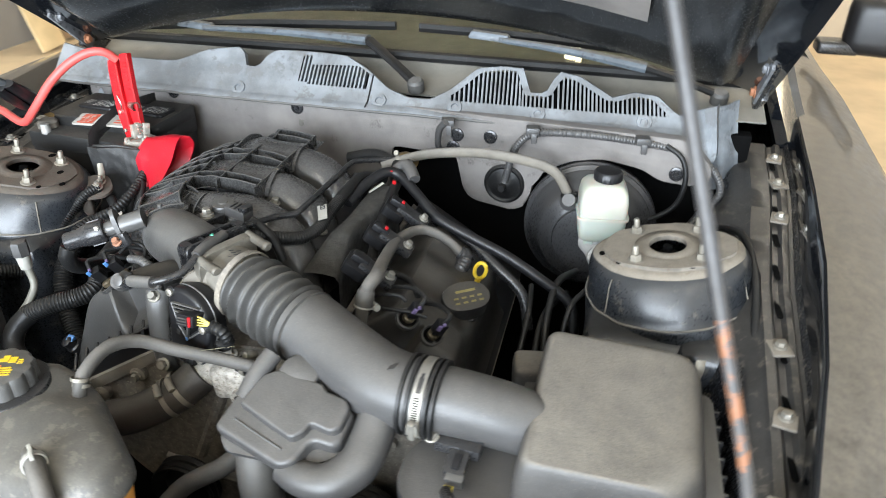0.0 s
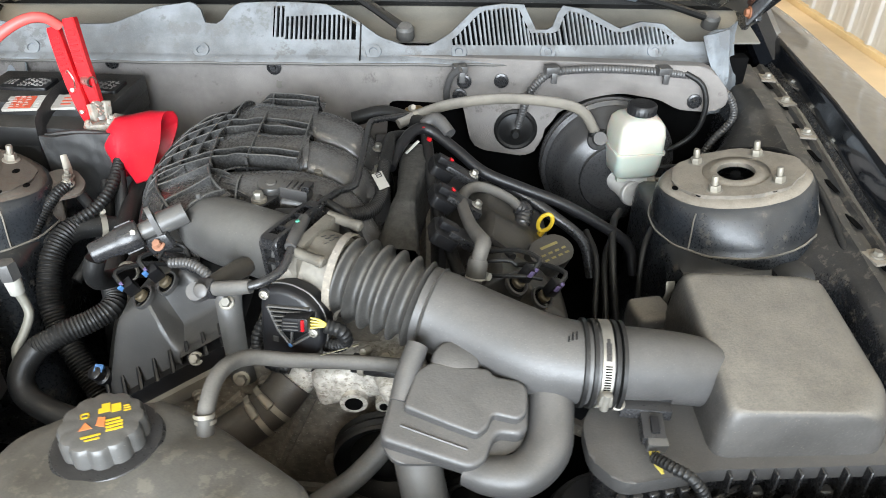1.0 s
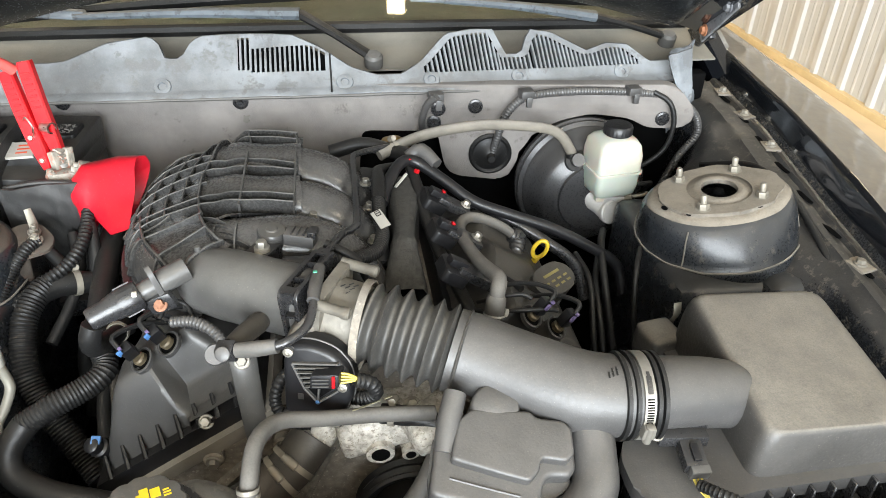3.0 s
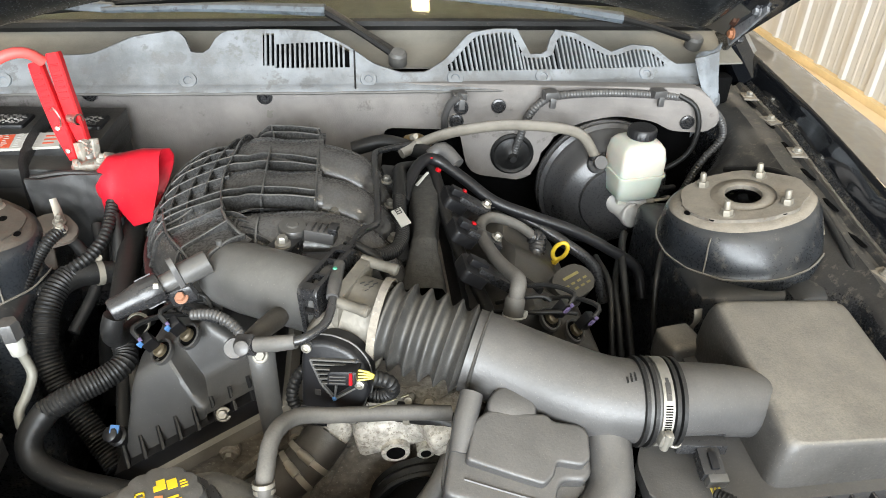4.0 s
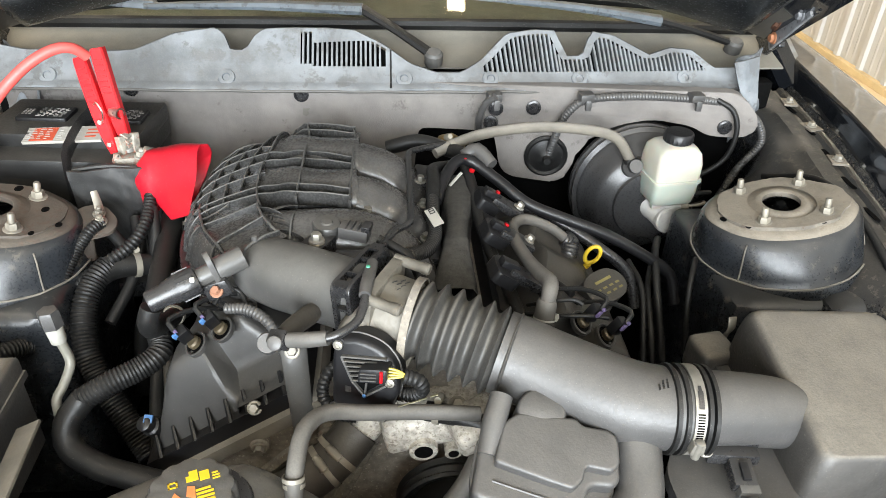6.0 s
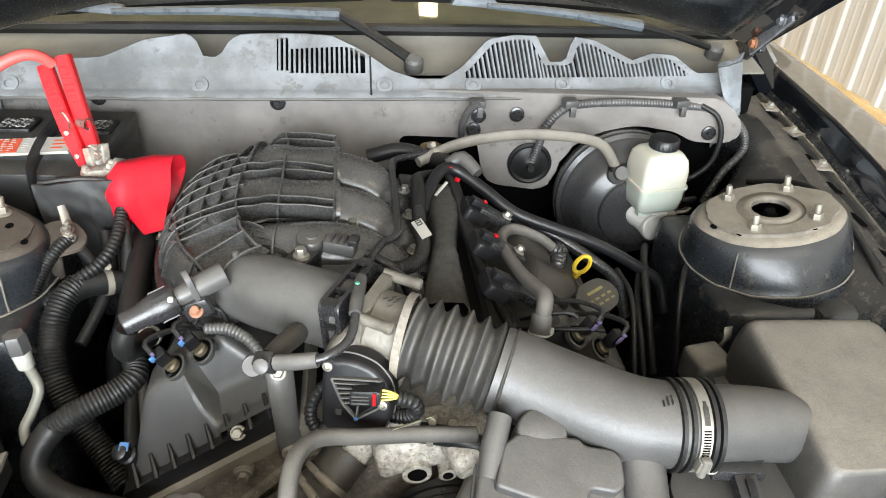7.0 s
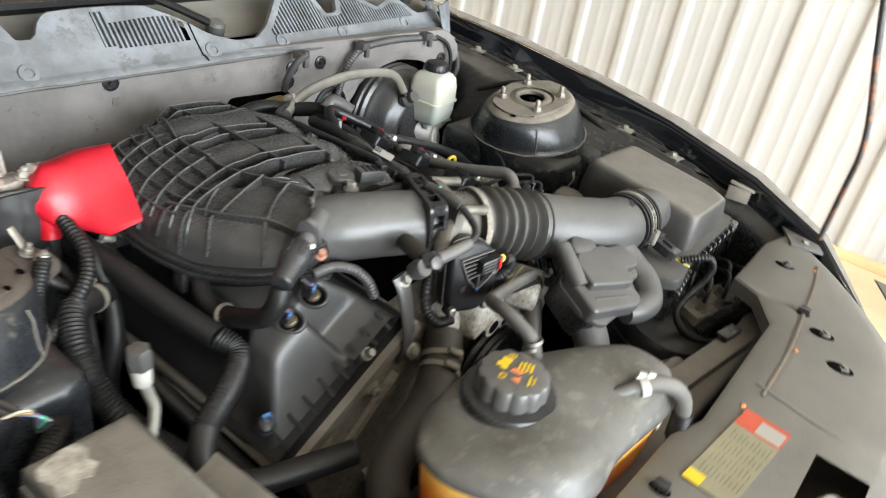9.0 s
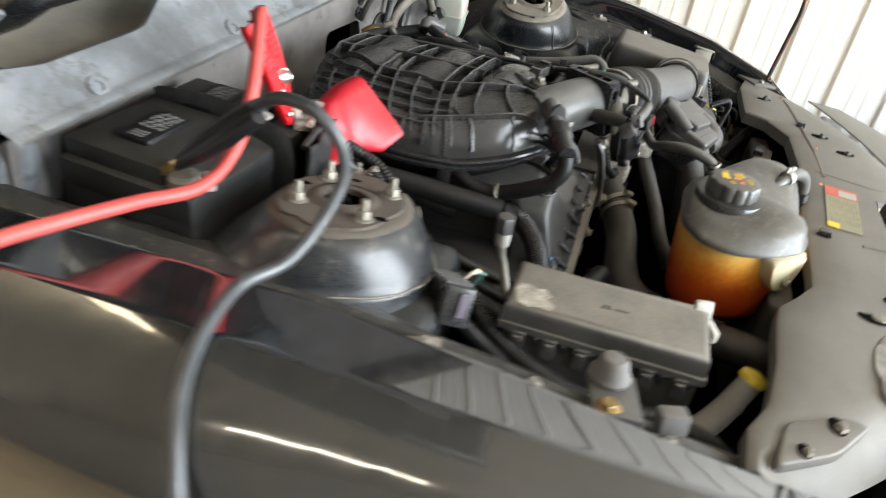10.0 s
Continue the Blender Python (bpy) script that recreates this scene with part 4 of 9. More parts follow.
def door_mirrors():
    """Black door mirrors on the front doors."""
    for s in (1, -1):
        t = thing("door_mirror", (s * 0.92, 1.95, 1.02), "black door mirror beside the windscreen", "door mirror", group="door mirrors")
        bm = bmesh.new()
        box(bm, (s * 1.02, 1.95, 1.075), (0.19, 0.10, 0.13), rot=(0, 0, -s * 12), bev=0.035, seg=5)
        part("housing", bm, PLASTIC_CLEAN, t)
        part("stalk", box(bmesh.new(), (s * 0.915, 1.95, 1.025), (0.09, 0.06, 0.03), bev=0.010, seg=3), PLASTIC, t)
        part("glass", box(bmesh.new(), (s * 1.03, 2.002, 1.075), (0.15, 0.006, 0.10), rot=(0, 0, -s * 12), bev=0.002), STEEL, t, "mirror glass")


door_mirrors()


def prop_rod():
    t = thing("prop_rod", (0.62, 0.455, 0.85), "grey steel prop rod with flaking rust", "prop rod")
    part("rod", sweep(bmesh.new(), [(0.628, 0.452, 0.848), (0.621, 0.455, 0.86), (0.609, 0.454, 0.90), (0.579, 0.450, 1.0), (0.566, 0.449, 1.045), (0.552, 0.457, 1.10), (0.52, 0.482, 1.20)], 0.0048, 10, 0.02), RUST_ROD, t, "rusty lower half")
    part("rod", sweep(bmesh.new(), [(0.52, 0.482, 1.20), (0.488, 0.505, 1.30), (0.456, 0.528, 1.40), (0.392, 0.573, 1.60), (0.36, 0.595, 1.695)], 0.0050, 10, 0.02), ROD_GREY, t)
    bm = bmesh.new()
    lathe(bm, [(0.010, -0.008), (0.012, 0), (0.009, 0.012), (0.006, 0.018)], (0.628, 0.452, 0.844), (-0.2, 0, 1), 14)
    part("grommet", bm, RUBBER, t)


prop_rod()


def wipers():
    for name, piv, knee, tip, b0, b1 in (
            ("wiper", (0.062, 1.392, 1.030), (-0.06, 1.475, 1.088), (-0.44, 1.50, 1.082), (-0.60, 1.53, 1.070), (-0.02, 1.535, 1.105)),
            ("wiper", (0.62, 1.455, 1.035), (0.485, 1.49, 1.070), (0.20, 1.51, 1.098), (0.03, 1.535, 1.105), (0.50, 1.54, 1.085))):
        t = thing(name, piv, "faded grey wiper arm lying at the windscreen's foot", "wiper", group="wipers")
        P, K, T = Vector(piv), Vector(knee), Vector(tip)
        bm = bmesh.new()
        lathe(bm, [(0.016, -0.01), (0.016, 0.008), (0.012, 0.013), (0.0, 0.014)], P, (0, -0.3, 1), 18, caps=False)
        part("pivot_cap", bm, RUBBER_GREY, t, "round pivot cap")
        bm = bmesh.new()
        sweep(bm, [P + Vector((0, 0, 0.004)), P.lerp(K, 0.5) + Vector((0, 0, 0.004)), K], [0.013, 0.012, 0.014], 8, flat=0.55)
        part("arm_root", bm, RUBBER, t, "pressed steel arm")
        bm = bmesh.new()
        sweep(bm, [K, K.lerp(T, 0.5) + Vector((0, 0, 0.004)), T], [0.018, 0.014, 0.010], 8, flat=0.6)
        part("arm", bm, WIPER_GREY, t, "faded blue grey arm")
        bm = bmesh.new()
        sweep(bm, [b0, Vector(b0).lerp(Vector(b1), 0.5) + Vector((0, 0.004, 0.004)), b1], 0.0075, 6, flat=1.3)
        blade = part("blade", bm, RUBBER, t, "black rubber blade")
        bm = bmesh.new()
        box(bm, T + Vector((-0.02, 0.006, 0.004)), (0.09, 0.022, 0.016), rot=(0, 4, 0), bev=0.005, taper=0.8)
        part("joint", bm, WIPER_GREY, blade, "grey blade joint")


wipers()


def front_end():
    """Under-structure that closes the bay: slam panel, floor pan, side walls."""
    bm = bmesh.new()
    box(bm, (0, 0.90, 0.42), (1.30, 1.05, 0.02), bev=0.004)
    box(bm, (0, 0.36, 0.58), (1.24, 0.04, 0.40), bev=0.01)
    # the bay's bottom takes its shade from the near-black colour
    part("undertray", bm, BLACK_VOID, CAR, "undertray, near-black for the shade low in the bay")
    rows = []
    for x in np.linspace(-0.62, 0.62, 33):
        d = 0.20 * (abs(x) / 0.62) ** 2.2
        rows.append([(x, -0.10 + d, 0.55), (x, -0.12 + d, 0.70), (x, -0.08 + d, 0.775), (x, 0.0 + d, 0.815), (x, 0.10 + d * 0.9, 0.838), (x, 0.20 + d * 0.75, 0.842)])
    # black bumper given the shield's grey to paint in the white wall's reflection
    part("front_bumper", sheet(bmesh.new(), rows, 0.003, (0, 0.5, -0.8)), SHIELD, CAR, "bumper top, shield grey in place of the wall's reflection")
    for s in (1, -1):
        rows = []
        for v in np.linspace(0, 1, 12):
            y = 0.16 + 0.22 * v
            a, b = 0.44 + 0.15 * v, 0.575 + 0.115 * v
            z = 0.695 + 0.065 * v
            rows.append([(s * (a + (b - a) * u), y, z - 0.05 * u * u + 0.012 * math.sin(math.pi * u)) for u in np.linspace(0, 1, 8)])
        lamp_ = part("headlamp", sheet(bmesh.new(), rows, 0.004, (0, 0.3, -0.9)), LENS, CAR, "clear headlamp lens")
        bm = bmesh.new()
        rows = [[(q[0], q[1] + 0.01, q[2] - 0.04) for q in row] for row in rows]
        sheet(bm, rows, 0.002)
        part("reflector", bm, STEEL, lamp_, "bright reflector")


front_end()


def underbody():
    """Sills and wheels, on which the car stands."""
    bm = bmesh.new()
    box(bm, (0, 2.3, 0.36), (1.70, 3.9, 0.24), bev=0.04)
    box(bm, (0, 0.40, 0.46), (1.10, 0.60, 0.16), bev=0.05)
    # shade under the car is put into this colour
    part("floor_pan", bm, BLACK_VOID, CAR, "underbody, near-black in place of shade")
    for s in (1, -1):
        for y in (1.02, 3.75):
            bm = bmesh.new()
            lathe(bm, [(0.22, -0.10), (0.30, -0.11), (0.325, -0.09), (0.33, 0.0), (0.325, 0.09), (0.30, 0.11), (0.22, 0.10)], (s * 0.80, y, 0.33), (1, 0, 0), 40)
            wheel = part("wheel", bm, RUBBER, CAR, "black tyre")
            bm = bmesh.new()
            lathe(bm, [(0.215, 0.0), (0.21, 0.02), (0.06, 0.03), (0.0, 0.03)], (s * 0.895, y, 0.33), (s, 0, 0), 30, caps=False)
            part("rim", bm, ALU, wheel, "alloy rim")


underbody()

# ---- front shield over the radiator ----
SCUFF = stuff_of("scuffed_pale_plastic", (0.19, 0.176, 0.15), 0.7, vary=0.25, bump=0.4, patch=60, stain=(0.17, 0.155, 0.13), stain_share=0.2)


SHIELD_STAINED = stuff_of("rust_stained_shield", (0.105, 0.092, 0.075), 0.6, vary=0.2, dust=0.3, dust_colour=(0.17, 0.15, 0.12), bump=0.2, patch=40, stain=(0.17, 0.10, 0.055), stain_share=0.3)


def shield():
    base = thing("radiator_shield", (0, 0.38, 0.86), "dusty grey plastic shield over the radiator", "radiator cover")
    inner = [(0.60, 0.505), (0.53, 0.518), (0.356, 0.513), (0.335, 0.470), (0.272, 0.432), (0.0, 0.424), (-0.05, 0.440), (-0.25, 0.443), (-0.29, 0.446), (-0.33, 0.470), (-0.365, 0.495), (-0.40, 0.500),
             (-0.488, 0.506), (-0.56, 0.518), (-0.604, 0.541), (-0.665, 0.545)]
    xs = np.array([p[0] for p in inner][::-1])
    ys = np.array([p[1] for p in inner][::-1])
    hole = (-0.085, 0.045, 0.256, 0.312)

    def edge_y(x):
        return float(np.interp(x, xs, ys))

    def front_y(x):
        return 0.235 + 0.30 * (abs(x) / 0.66) ** 2.6

    cols = sorted(set(np.round(np.concatenate([np.linspace(-0.665, 0.60, 90), np.array([p[0] for p in inner]), [hole[0], hole[1]]]), 4)))
    bm = bmesh.new()
    prev, prev_x = None, None
    for x in cols:
        a, b = edge_y(x), front_y(x)
        b = min(b, a - 0.03)
        steps = [a + 0.001, a, a - 0.006, a - 0.3 * (a - b)]
        tail = [b + 0.015, b, b - 0.02, b - 0.055]
        z0 = 0.870 - 0.006 * (abs(x) / 0.6) ** 2
        zs = [z0 - 0.025, z0 - 0.003, z0, z0 + 0.001]
        mids = [hole[3], hole[2]]
        ys_ = steps + mids + tail if tail[0] < hole[2] - 0.002 and steps[-1] > hole[3] + 0.002 else steps + [steps[-1] * 0.6 + tail[0] * 0.4, steps[-1] * 0.3 + tail[0] * 0.7] + tail
        zz = zs + [z0 + 0.001, z0 - 0.001] + [z0 - 0.003, z0 - 0.008, z0 - 0.020, z0 - 0.045]
        wob = 0.0015 * noise.noise(Vector((x * 9, 2, 0)))
        row = [bm.verts.new((x, y, z + wob)) for y, z in zip(ys_, zz)]
        if prev:
            for i in range(len(row) - 1):
                if i == 4 and hole[0] <= (x + prev_x) / 2 <= hole[1]:
                    continue
                bm.faces.new((prev[i], prev[i + 1], row[i + 1], row[i]))
        prev, prev_x = row, x
    sk = part("skin", bm, SHIELD, base)
    # a shallow moulded pad with a scuffed corner
    bm = bmesh.new()
    pillow(bm, round_outline([(-0.500, 0.395), (-0.370, 0.378), (-0.335, 0.300), (-0.415, 0.300), (-0.50, 0.330)], 0.02, 5), pose(0, 0, 0), 0.860, 0.8688, 0.002, 4)
    pad = part("moulded_pad", bm, SHIELD, sk)
    bm = bmesh.new()
    prism(bm, round_outline([(-0.468, 0.392), (-0.446, 0.398), (-0.424, 0.394), (-0.402, 0.390), (-0.388, 0.383), (-0.396, 0.372), (-0.412, 0.378), (-0.432, 0.370), (-0.452, 0.380), (-0.474, 0.378)], 0.006, 4), pose(0, -0.004, 0), 0.868, 0.86905)
    part("scuff", bm, SCUFF, pad, "pale scuffed plastic")
    bm = bmesh.new()
    sweep(bm, [(0.115, 0.40, 0.871), (0.10, 0.345, 0.8715), (0.095, 0.31, 0.871), (0.10, 0.27, 0.868)], 0.003, 6, flat=0.3)
    part("rib", bm, SHIELD, sk)
    bm = bmesh.new()
    sweep(bm, [(-0.14, 0.36, 0.871), (-0.135, 0.315, 0.8715), (-0.12, 0.27, 0.868)], 0.003, 6, flat=0.3)
    part("rib", bm, SHIELD, sk)
    bm = bmesh.new()
    sweep(bm, [(0.095, 0.388, 0.8712), (0.227, 0.393, 0.8710), (0.331, 0.404, 0.8705), (0.441, 0.416, 0.8690), (0.516, 0.430, 0.867)], 0.0026, 6, flat=0.25)
    part("crease", bm, SHIELD_STAINED, sk, "stained moulded crease")
    # fixings in their round pockets
    for x, y, r, kind in ((0.338, 0.406, 0.009, 0), (0.305, 0.371, 0.015, 1), (0.24, 0.332, 0.015, 1), (-0.135, 0.415, 0.010, 0), (-0.333, 0.376, 0.019, 2), (-0.28, 0.338, 0.016, 1), (0.47, 0.47, 0.014, 1)):
        bm = bmesh.new()
        lathe(bm, [(r * 1.12, 0.0), (r * 1.08, 0.0010), (0, 0.0012)], (x, y, 0.8705 - 0.006 * (abs(x) / 0.6) ** 2), (0.1, 0, 1), 20, ellipse=0.75, caps=False)
        pocket = part("pocket", bm, BLACK_VOID, sk, "dark open pocket")
        bm = bmesh.new()
        if kind == 1:
            hexbolt(bm, (x - 0.003, y - 0.003, 0.864), (0.1, -0.1, 1), r * 0.52, 0.010, 0.003, washer=False)
            part("bolt", bm, PLASTIC_DUSTY, pocket)
        elif kind == 0:
            box(bm, (x, y, 0.872), (0.008, 0.016, 0.012), bev=0.001)
            box(bm, (x + 0.007, y, 0.874), (0.004, 0.014, 0.008), bev=0.001)
            part("clip", bm, PLASTIC, pocket)
        else:
            lathe(bm, [(0.011, 0), (0.009, 0.004), (0, 0.005)], (x, y - 0.006, 0.868), (0, 0, 1), 14, caps=False)
            part("bolt", bm, STEEL_DULL, pocket)
    # warning sticker
    m = pose(-0.027, 0.374, 0.8722, 0, 0, -5)
    st = part("sticker", prism(bmesh.new(), round_outline([(-0.078, -0.026), (0.080, -0.026), (0.080, 0.026), (-0.078, 0.026)], 0.004, 2), m, 0, 0.0004), LABEL_TAN, sk, "faded yellow information sticker")
    part("orange_head", prism(bmesh.new(), [(0.044, -0.026), (0.080, -0.026), (0.080, 0.026), (0.044, 0.026)], m, 0.0004, 0.0007), LABEL_ORANGE, st, "orange warning block")
    part("white_box", prism(bmesh.new(), [(0.047, -0.024), (0.072, -0.024), (0.072, 0.004), (0.047, 0.004)], m, 0.0007, 0.0009), LABEL_WHITE, st)
    part("yellow_tab", prism(bmesh.new(), [(-0.078, 0.008), (-0.060, 0.008), (-0.060, 0.026), (-0.078, 0.026)], m, 0.0004, 0.0007), INK_YELLOW, st)
    part("print", bars(bmesh.new(), m, [(-0.055 + j * 0.024, -0.022 + i * 0.0045, 0.019 - 0.004 * ((i + 2 * j) % 3), 0.0009) for i in range(10) for j in range(4)], 0.0006), INK_FAINT, st)
    for x, y in ((0.496, 0.429), (0.23, 0.386), (0.058, 0.398)):
        part("paint_mark", lathe(bmesh.new(), [(0.005, 0), (0.003, 0.0008), (0, 0.0008)], (x, y, 0.8712 - 0.006 * (abs(x) / 0.6) ** 2), (0, 0, 1), 9, ellipse=0.6, caps=False), ORANGE_BIT, sk, "small orange paint mark")
    bm = bmesh.new()
    pillow(bm, round_outline([(-0.655, 0.520), (-0.585, 0.505), (-0.548, 0.440), (-0.552, 0.415), (-0.610, 0.455)], 0.014, 4), pose(0, 0, 0), 0.855, 0.8685, 0.003, 4)
    pad = part("moulded_pad", bm, SHIELD, sk)
    for x, y, r in ((-0.570, 0.452, 0.013), (-0.622, 0.490, 0.010)):
        hole_ = part("pocket", lathe(bmesh.new(), [(r * 1.1, 0.0), (r, 0.0008), (0, 0.0010)], (x, y, 0.8684), (0, 0, 1), 18, ellipse=0.7, caps=False), BLACK_VOID, pad, "dark open pocket")
        part("bolt", hexbolt(bmesh.new(), (x - 0.003, y - 0.002, 0.866), (0, 0, 1), r * 0.55, 0.008, 0.003, washer=False), STEEL_DULL, hole_)
    # what stands in the latch opening
    bm = bmesh.new()
    box(bm, (0.01, 0.290, 0.800), (0.26, 0.12, 0.01), bev=0.003)
    box(bm, (0.03, 0.330, 0.828), (0.22, 0.012, 0.06), bev=0.004)
    box(bm, (-0.05, 0.285, 0.835), (0.030, 0.035, 0.05), bev=0.006)
    latch = single("bonnet_latch", bm, PLASTIC, "black steel bonnet latch below the shield opening", "latch")
    bm = bmesh.new()
    sweep(bm, [(-0.03, 0.30, 0.85), (0.0, 0.285, 0.86), (0.02, 0.27, 0.85)], 0.004, 8)
    part("striker", bm, STEEL_DULL, latch)


shield()


# ---- battery corner ----
INK_GREY = stuff_of("worn_grey_ink", (0.32, 0.31, 0.29), 0.6, bump=0.0)
def battery():
    t = thing("battery", (-0.505, 1.235, 0.78), "black car battery with a worn orange and white label", "battery")
    bm = bmesh.new()
    box(bm, (-0.510, 1.242, 0.850), (0.244, 0.178, 0.17), rot=(0, 0, -4), bev=0.006)
    case = part("case", bm, BATTERY_PLASTIC, t)
    bm = bmesh.new()
    box(bm, (-0.510, 1.243, 0.938), (0.248, 0.182, 0.034), rot=(0, 0, -4), bev=0.006)
    box(bm, (-0.502, 1.263, 0.962), (0.238, 0.136, 0.028), rot=(0, 0, -4), bev=0.006, seg=2)
    lid = part("lid", bm, BATTERY_PLASTIC, t, "dusty black lid")
    for x in (-0.548, -0.434):
        bm = bmesh.new()
        m = pose(x, 1.264 - (x + 0.49) * 0.08, 0.9755, 0, 0, -4)
        prism(bm, round_outline([(-0.040, -0.024), (0.040, -0.024), (0.040, 0.024), (-0.040, 0.024)], 0.006, 3), m, 0, 0.006, 0.003)
        cap = part("vent_cap", bm, PLASTIC_CLEAN, lid, "black vent cap with white print")
        rows = [(-0.010 + j * 0.009 + (i % 2) * 0.002, -0.016 + i * 0.0042, 0.0072 - 0.0024 * ((i + j) % 3), 0.0013) for i in range(8) for j in range(5)] + [(-0.034 + j * 0.0055, -0.010 + i * 0.0055, 0.0032, 0.0026) for i in range(4) for j in range(3)]
        part("print", bars(bmesh.new(), m @ pose(0, 0, 0.0062), rows), INK_GREY, cap, "grey lettering too worn to read")
    m = pose(-0.508, 1.1960, 0.9770, 14, -4, -4)
    lb = part("label", prism(bmesh.new(), [(-0.046, -0.017), (0.072, -0.017), (0.072, 0.016), (-0.046, 0.016)], m, -0.004, 0.0005), LABEL_WHITE, t, "white label with an orange block")
    part("orange_block", prism(bmesh.new(), [(-0.036, -0.015), (0.000, -0.015), (0.000, 0.015), (-0.036, 0.015)], m, 0.0005, 0.0008), LABEL_ORANGE, lb)
    part("red_print", bars(bmesh.new(), m @ pose(0, 0, 0.0005), [(0.046, -0.010 + i * 0.008, 0.016 + 0.004 * (i % 2), 0.003) for i in range(3)]), LABEL_ORANGE, lb)
    part("small_print", bars(bmesh.new(), m @ pose(0, 0, 0.0008), [(-0.037 + j * 0.011, -0.011 + i * 0.0042, 0.0085 - 0.002 * ((i + j) % 3), 0.0013) for i in range(7) for j in range(3)]), LABEL_WHITE, lb)
    part("small_print", bars(bmesh.new(), m @ pose(0, 0, 0.0005), [(0.004 + j * 0.012, -0.013 + i * 0.0040, 0.0095 - 0.002 * ((i + j) % 3), 0.0012) for i in range(8) for j in range(3)]), INK_GREY, lb)
    part("small_print", bars(bmesh.new(), m @ pose(0, 0, 0.0005), [(-0.045, -0.013 + i * 0.0042, 0.008, 0.0012) for i in range(6)]), INK_GREY, lb)
    bm = bmesh.new()
    sweep(bm, [(-0.478, 1.138, 0.80), (-0.478, 1.139, 0.952), (-0.478, 1.157, 0.972), (-0.476, 1.20, 0.982), (-0.472, 1.25, 0.984), (-0.468, 1.325, 0.976)], 0.0155, 8, flat=0.12)
    part("strap", bm, WOVEN, t, "woven black hold-down strap")
    part("terminal_cap", lathe(bmesh.new(), [(0.019, 0), (0.019, 0.010), (0.015, 0.015), (0, 0.016)], (-0.612, 1.186, 0.956), (0, 0, 1), 20, caps=False), RUBBER_TAN, t, "tan round terminal cap")
    for x, r in ((-0.398, 0.009), (-0.600, 0.009)):
        part("terminal", lathe(bmesh.new(), [(r, 0), (r * 0.9, 0.018), (r * 0.6, 0.019)], (x, 1.165, 0.952), (0, 0, 1), 16), ALU, t, "lead terminal post")
    part("corroded_terminal_block", box(bmesh.new(), (-0.392, 1.152, 0.958), (0.045, 0.026, 0.014), rot=(0, 6, 25), bev=0.003), CORRODED, t, "corroded clamp")
    part("terminal_bolt", hexbolt(bmesh.new(), (-0.375, 1.148, 0.963), (0.2, 0, 1), 0.007, 0.007, 0.005), CORRODED, t)
    part("terminal_bolt", hexbolt(bmesh.new(), (-0.405, 1.140, 0.962), (0, -0.5, 1), 0.006, 0.006, 0.004), CORRODED, t)
    part("terminal_block", box(bmesh.new(), (-0.345, 1.150, 0.962), (0.028, 0.022, 0.016), rot=(10, 12, -20), bev=0.004), CORRODED, t, "crusted cable lug")
    part("terminal_block", box(bmesh.new(), (-0.362, 1.146, 0.972), (0.016, 0.014, 0.012), rot=(5, 20, 20), bev=0.003), CORRODED, t)
    # tray and heat sleeve in front
    s = thing("battery_sleeve", (-0.42, 1.12, 0.78), "grey woven heat sleeve round the battery corner", "heat sleeve")
    bm = bmesh.new()
    rows = []
    for x in np.linspace(-0.466, -0.358, 34):
        rows.append([(x, 1.112 + (x + 0.466) * 0.10 - 0.07 * (z - 0.86) + 0.005 * noise.noise(Vector((x * 30, 0, z * 12))) + 0.003 * noise.noise(Vector((x * 70 + z * 25, 4, z * 40))) + 0.002 * math.exp(-((x + 0.392) / 0.004) ** 2), z) for z in np.linspace(0.765, 0.962, 44)])
    sheet(bm, rows, 0.004, (0, 1, 0))
    part("front_flap", bm, WOVEN, s, "wrinkled front flap")
    bm = bmesh.new()
    box(bm, (-0.364, 1.160, 0.855), (0.014, 0.080, 0.185), rot=(0, 0, 6), bev=0.005, seg=3)
    part("side_flap", bm, WOVEN, s)
    bm = bmesh.new()
    sweep(bm, [(-0.462, 1.117, 0.958), (-0.415, 1.122, 0.962), (-0.366, 1.128, 0.956), (-0.362, 1.165, 0.948)], 0.0045, 8, flat=0.8)
    part("hem", bm, WOVEN, s, "stitched hem")
    tr = thing("battery_tray", (-0.5, 1.23, 0.74), "black plastic tray under the battery", "battery tray")
    bm = bmesh.new()
    box(bm, (-0.505, 1.225, 0.755), (0.29, 0.24, 0.03), bev=0.006)
    box(bm, (-0.645, 1.225, 0.82), (0.012, 0.22, 0.12), bev=0.004)
    box(bm, (-0.565, 1.108, 0.80), (0.15, 0.012, 0.09), bev=0.004)
    part("tray", bm, PLASTIC, tr)
    bm = bmesh.new()
    sweep(bm, [(-0.470, 1.095, 0.77), (-0.480, 1.098, 0.90)], 0.0035, 8)
    hexbolt(bm, (-0.480, 1.098, 0.90), (0, 0, 1), 0.006, 0.006, 0.01)
    part("hold_down_rod", bm, STEEL_DULL, tr, "threaded hold-down rod")


battery()


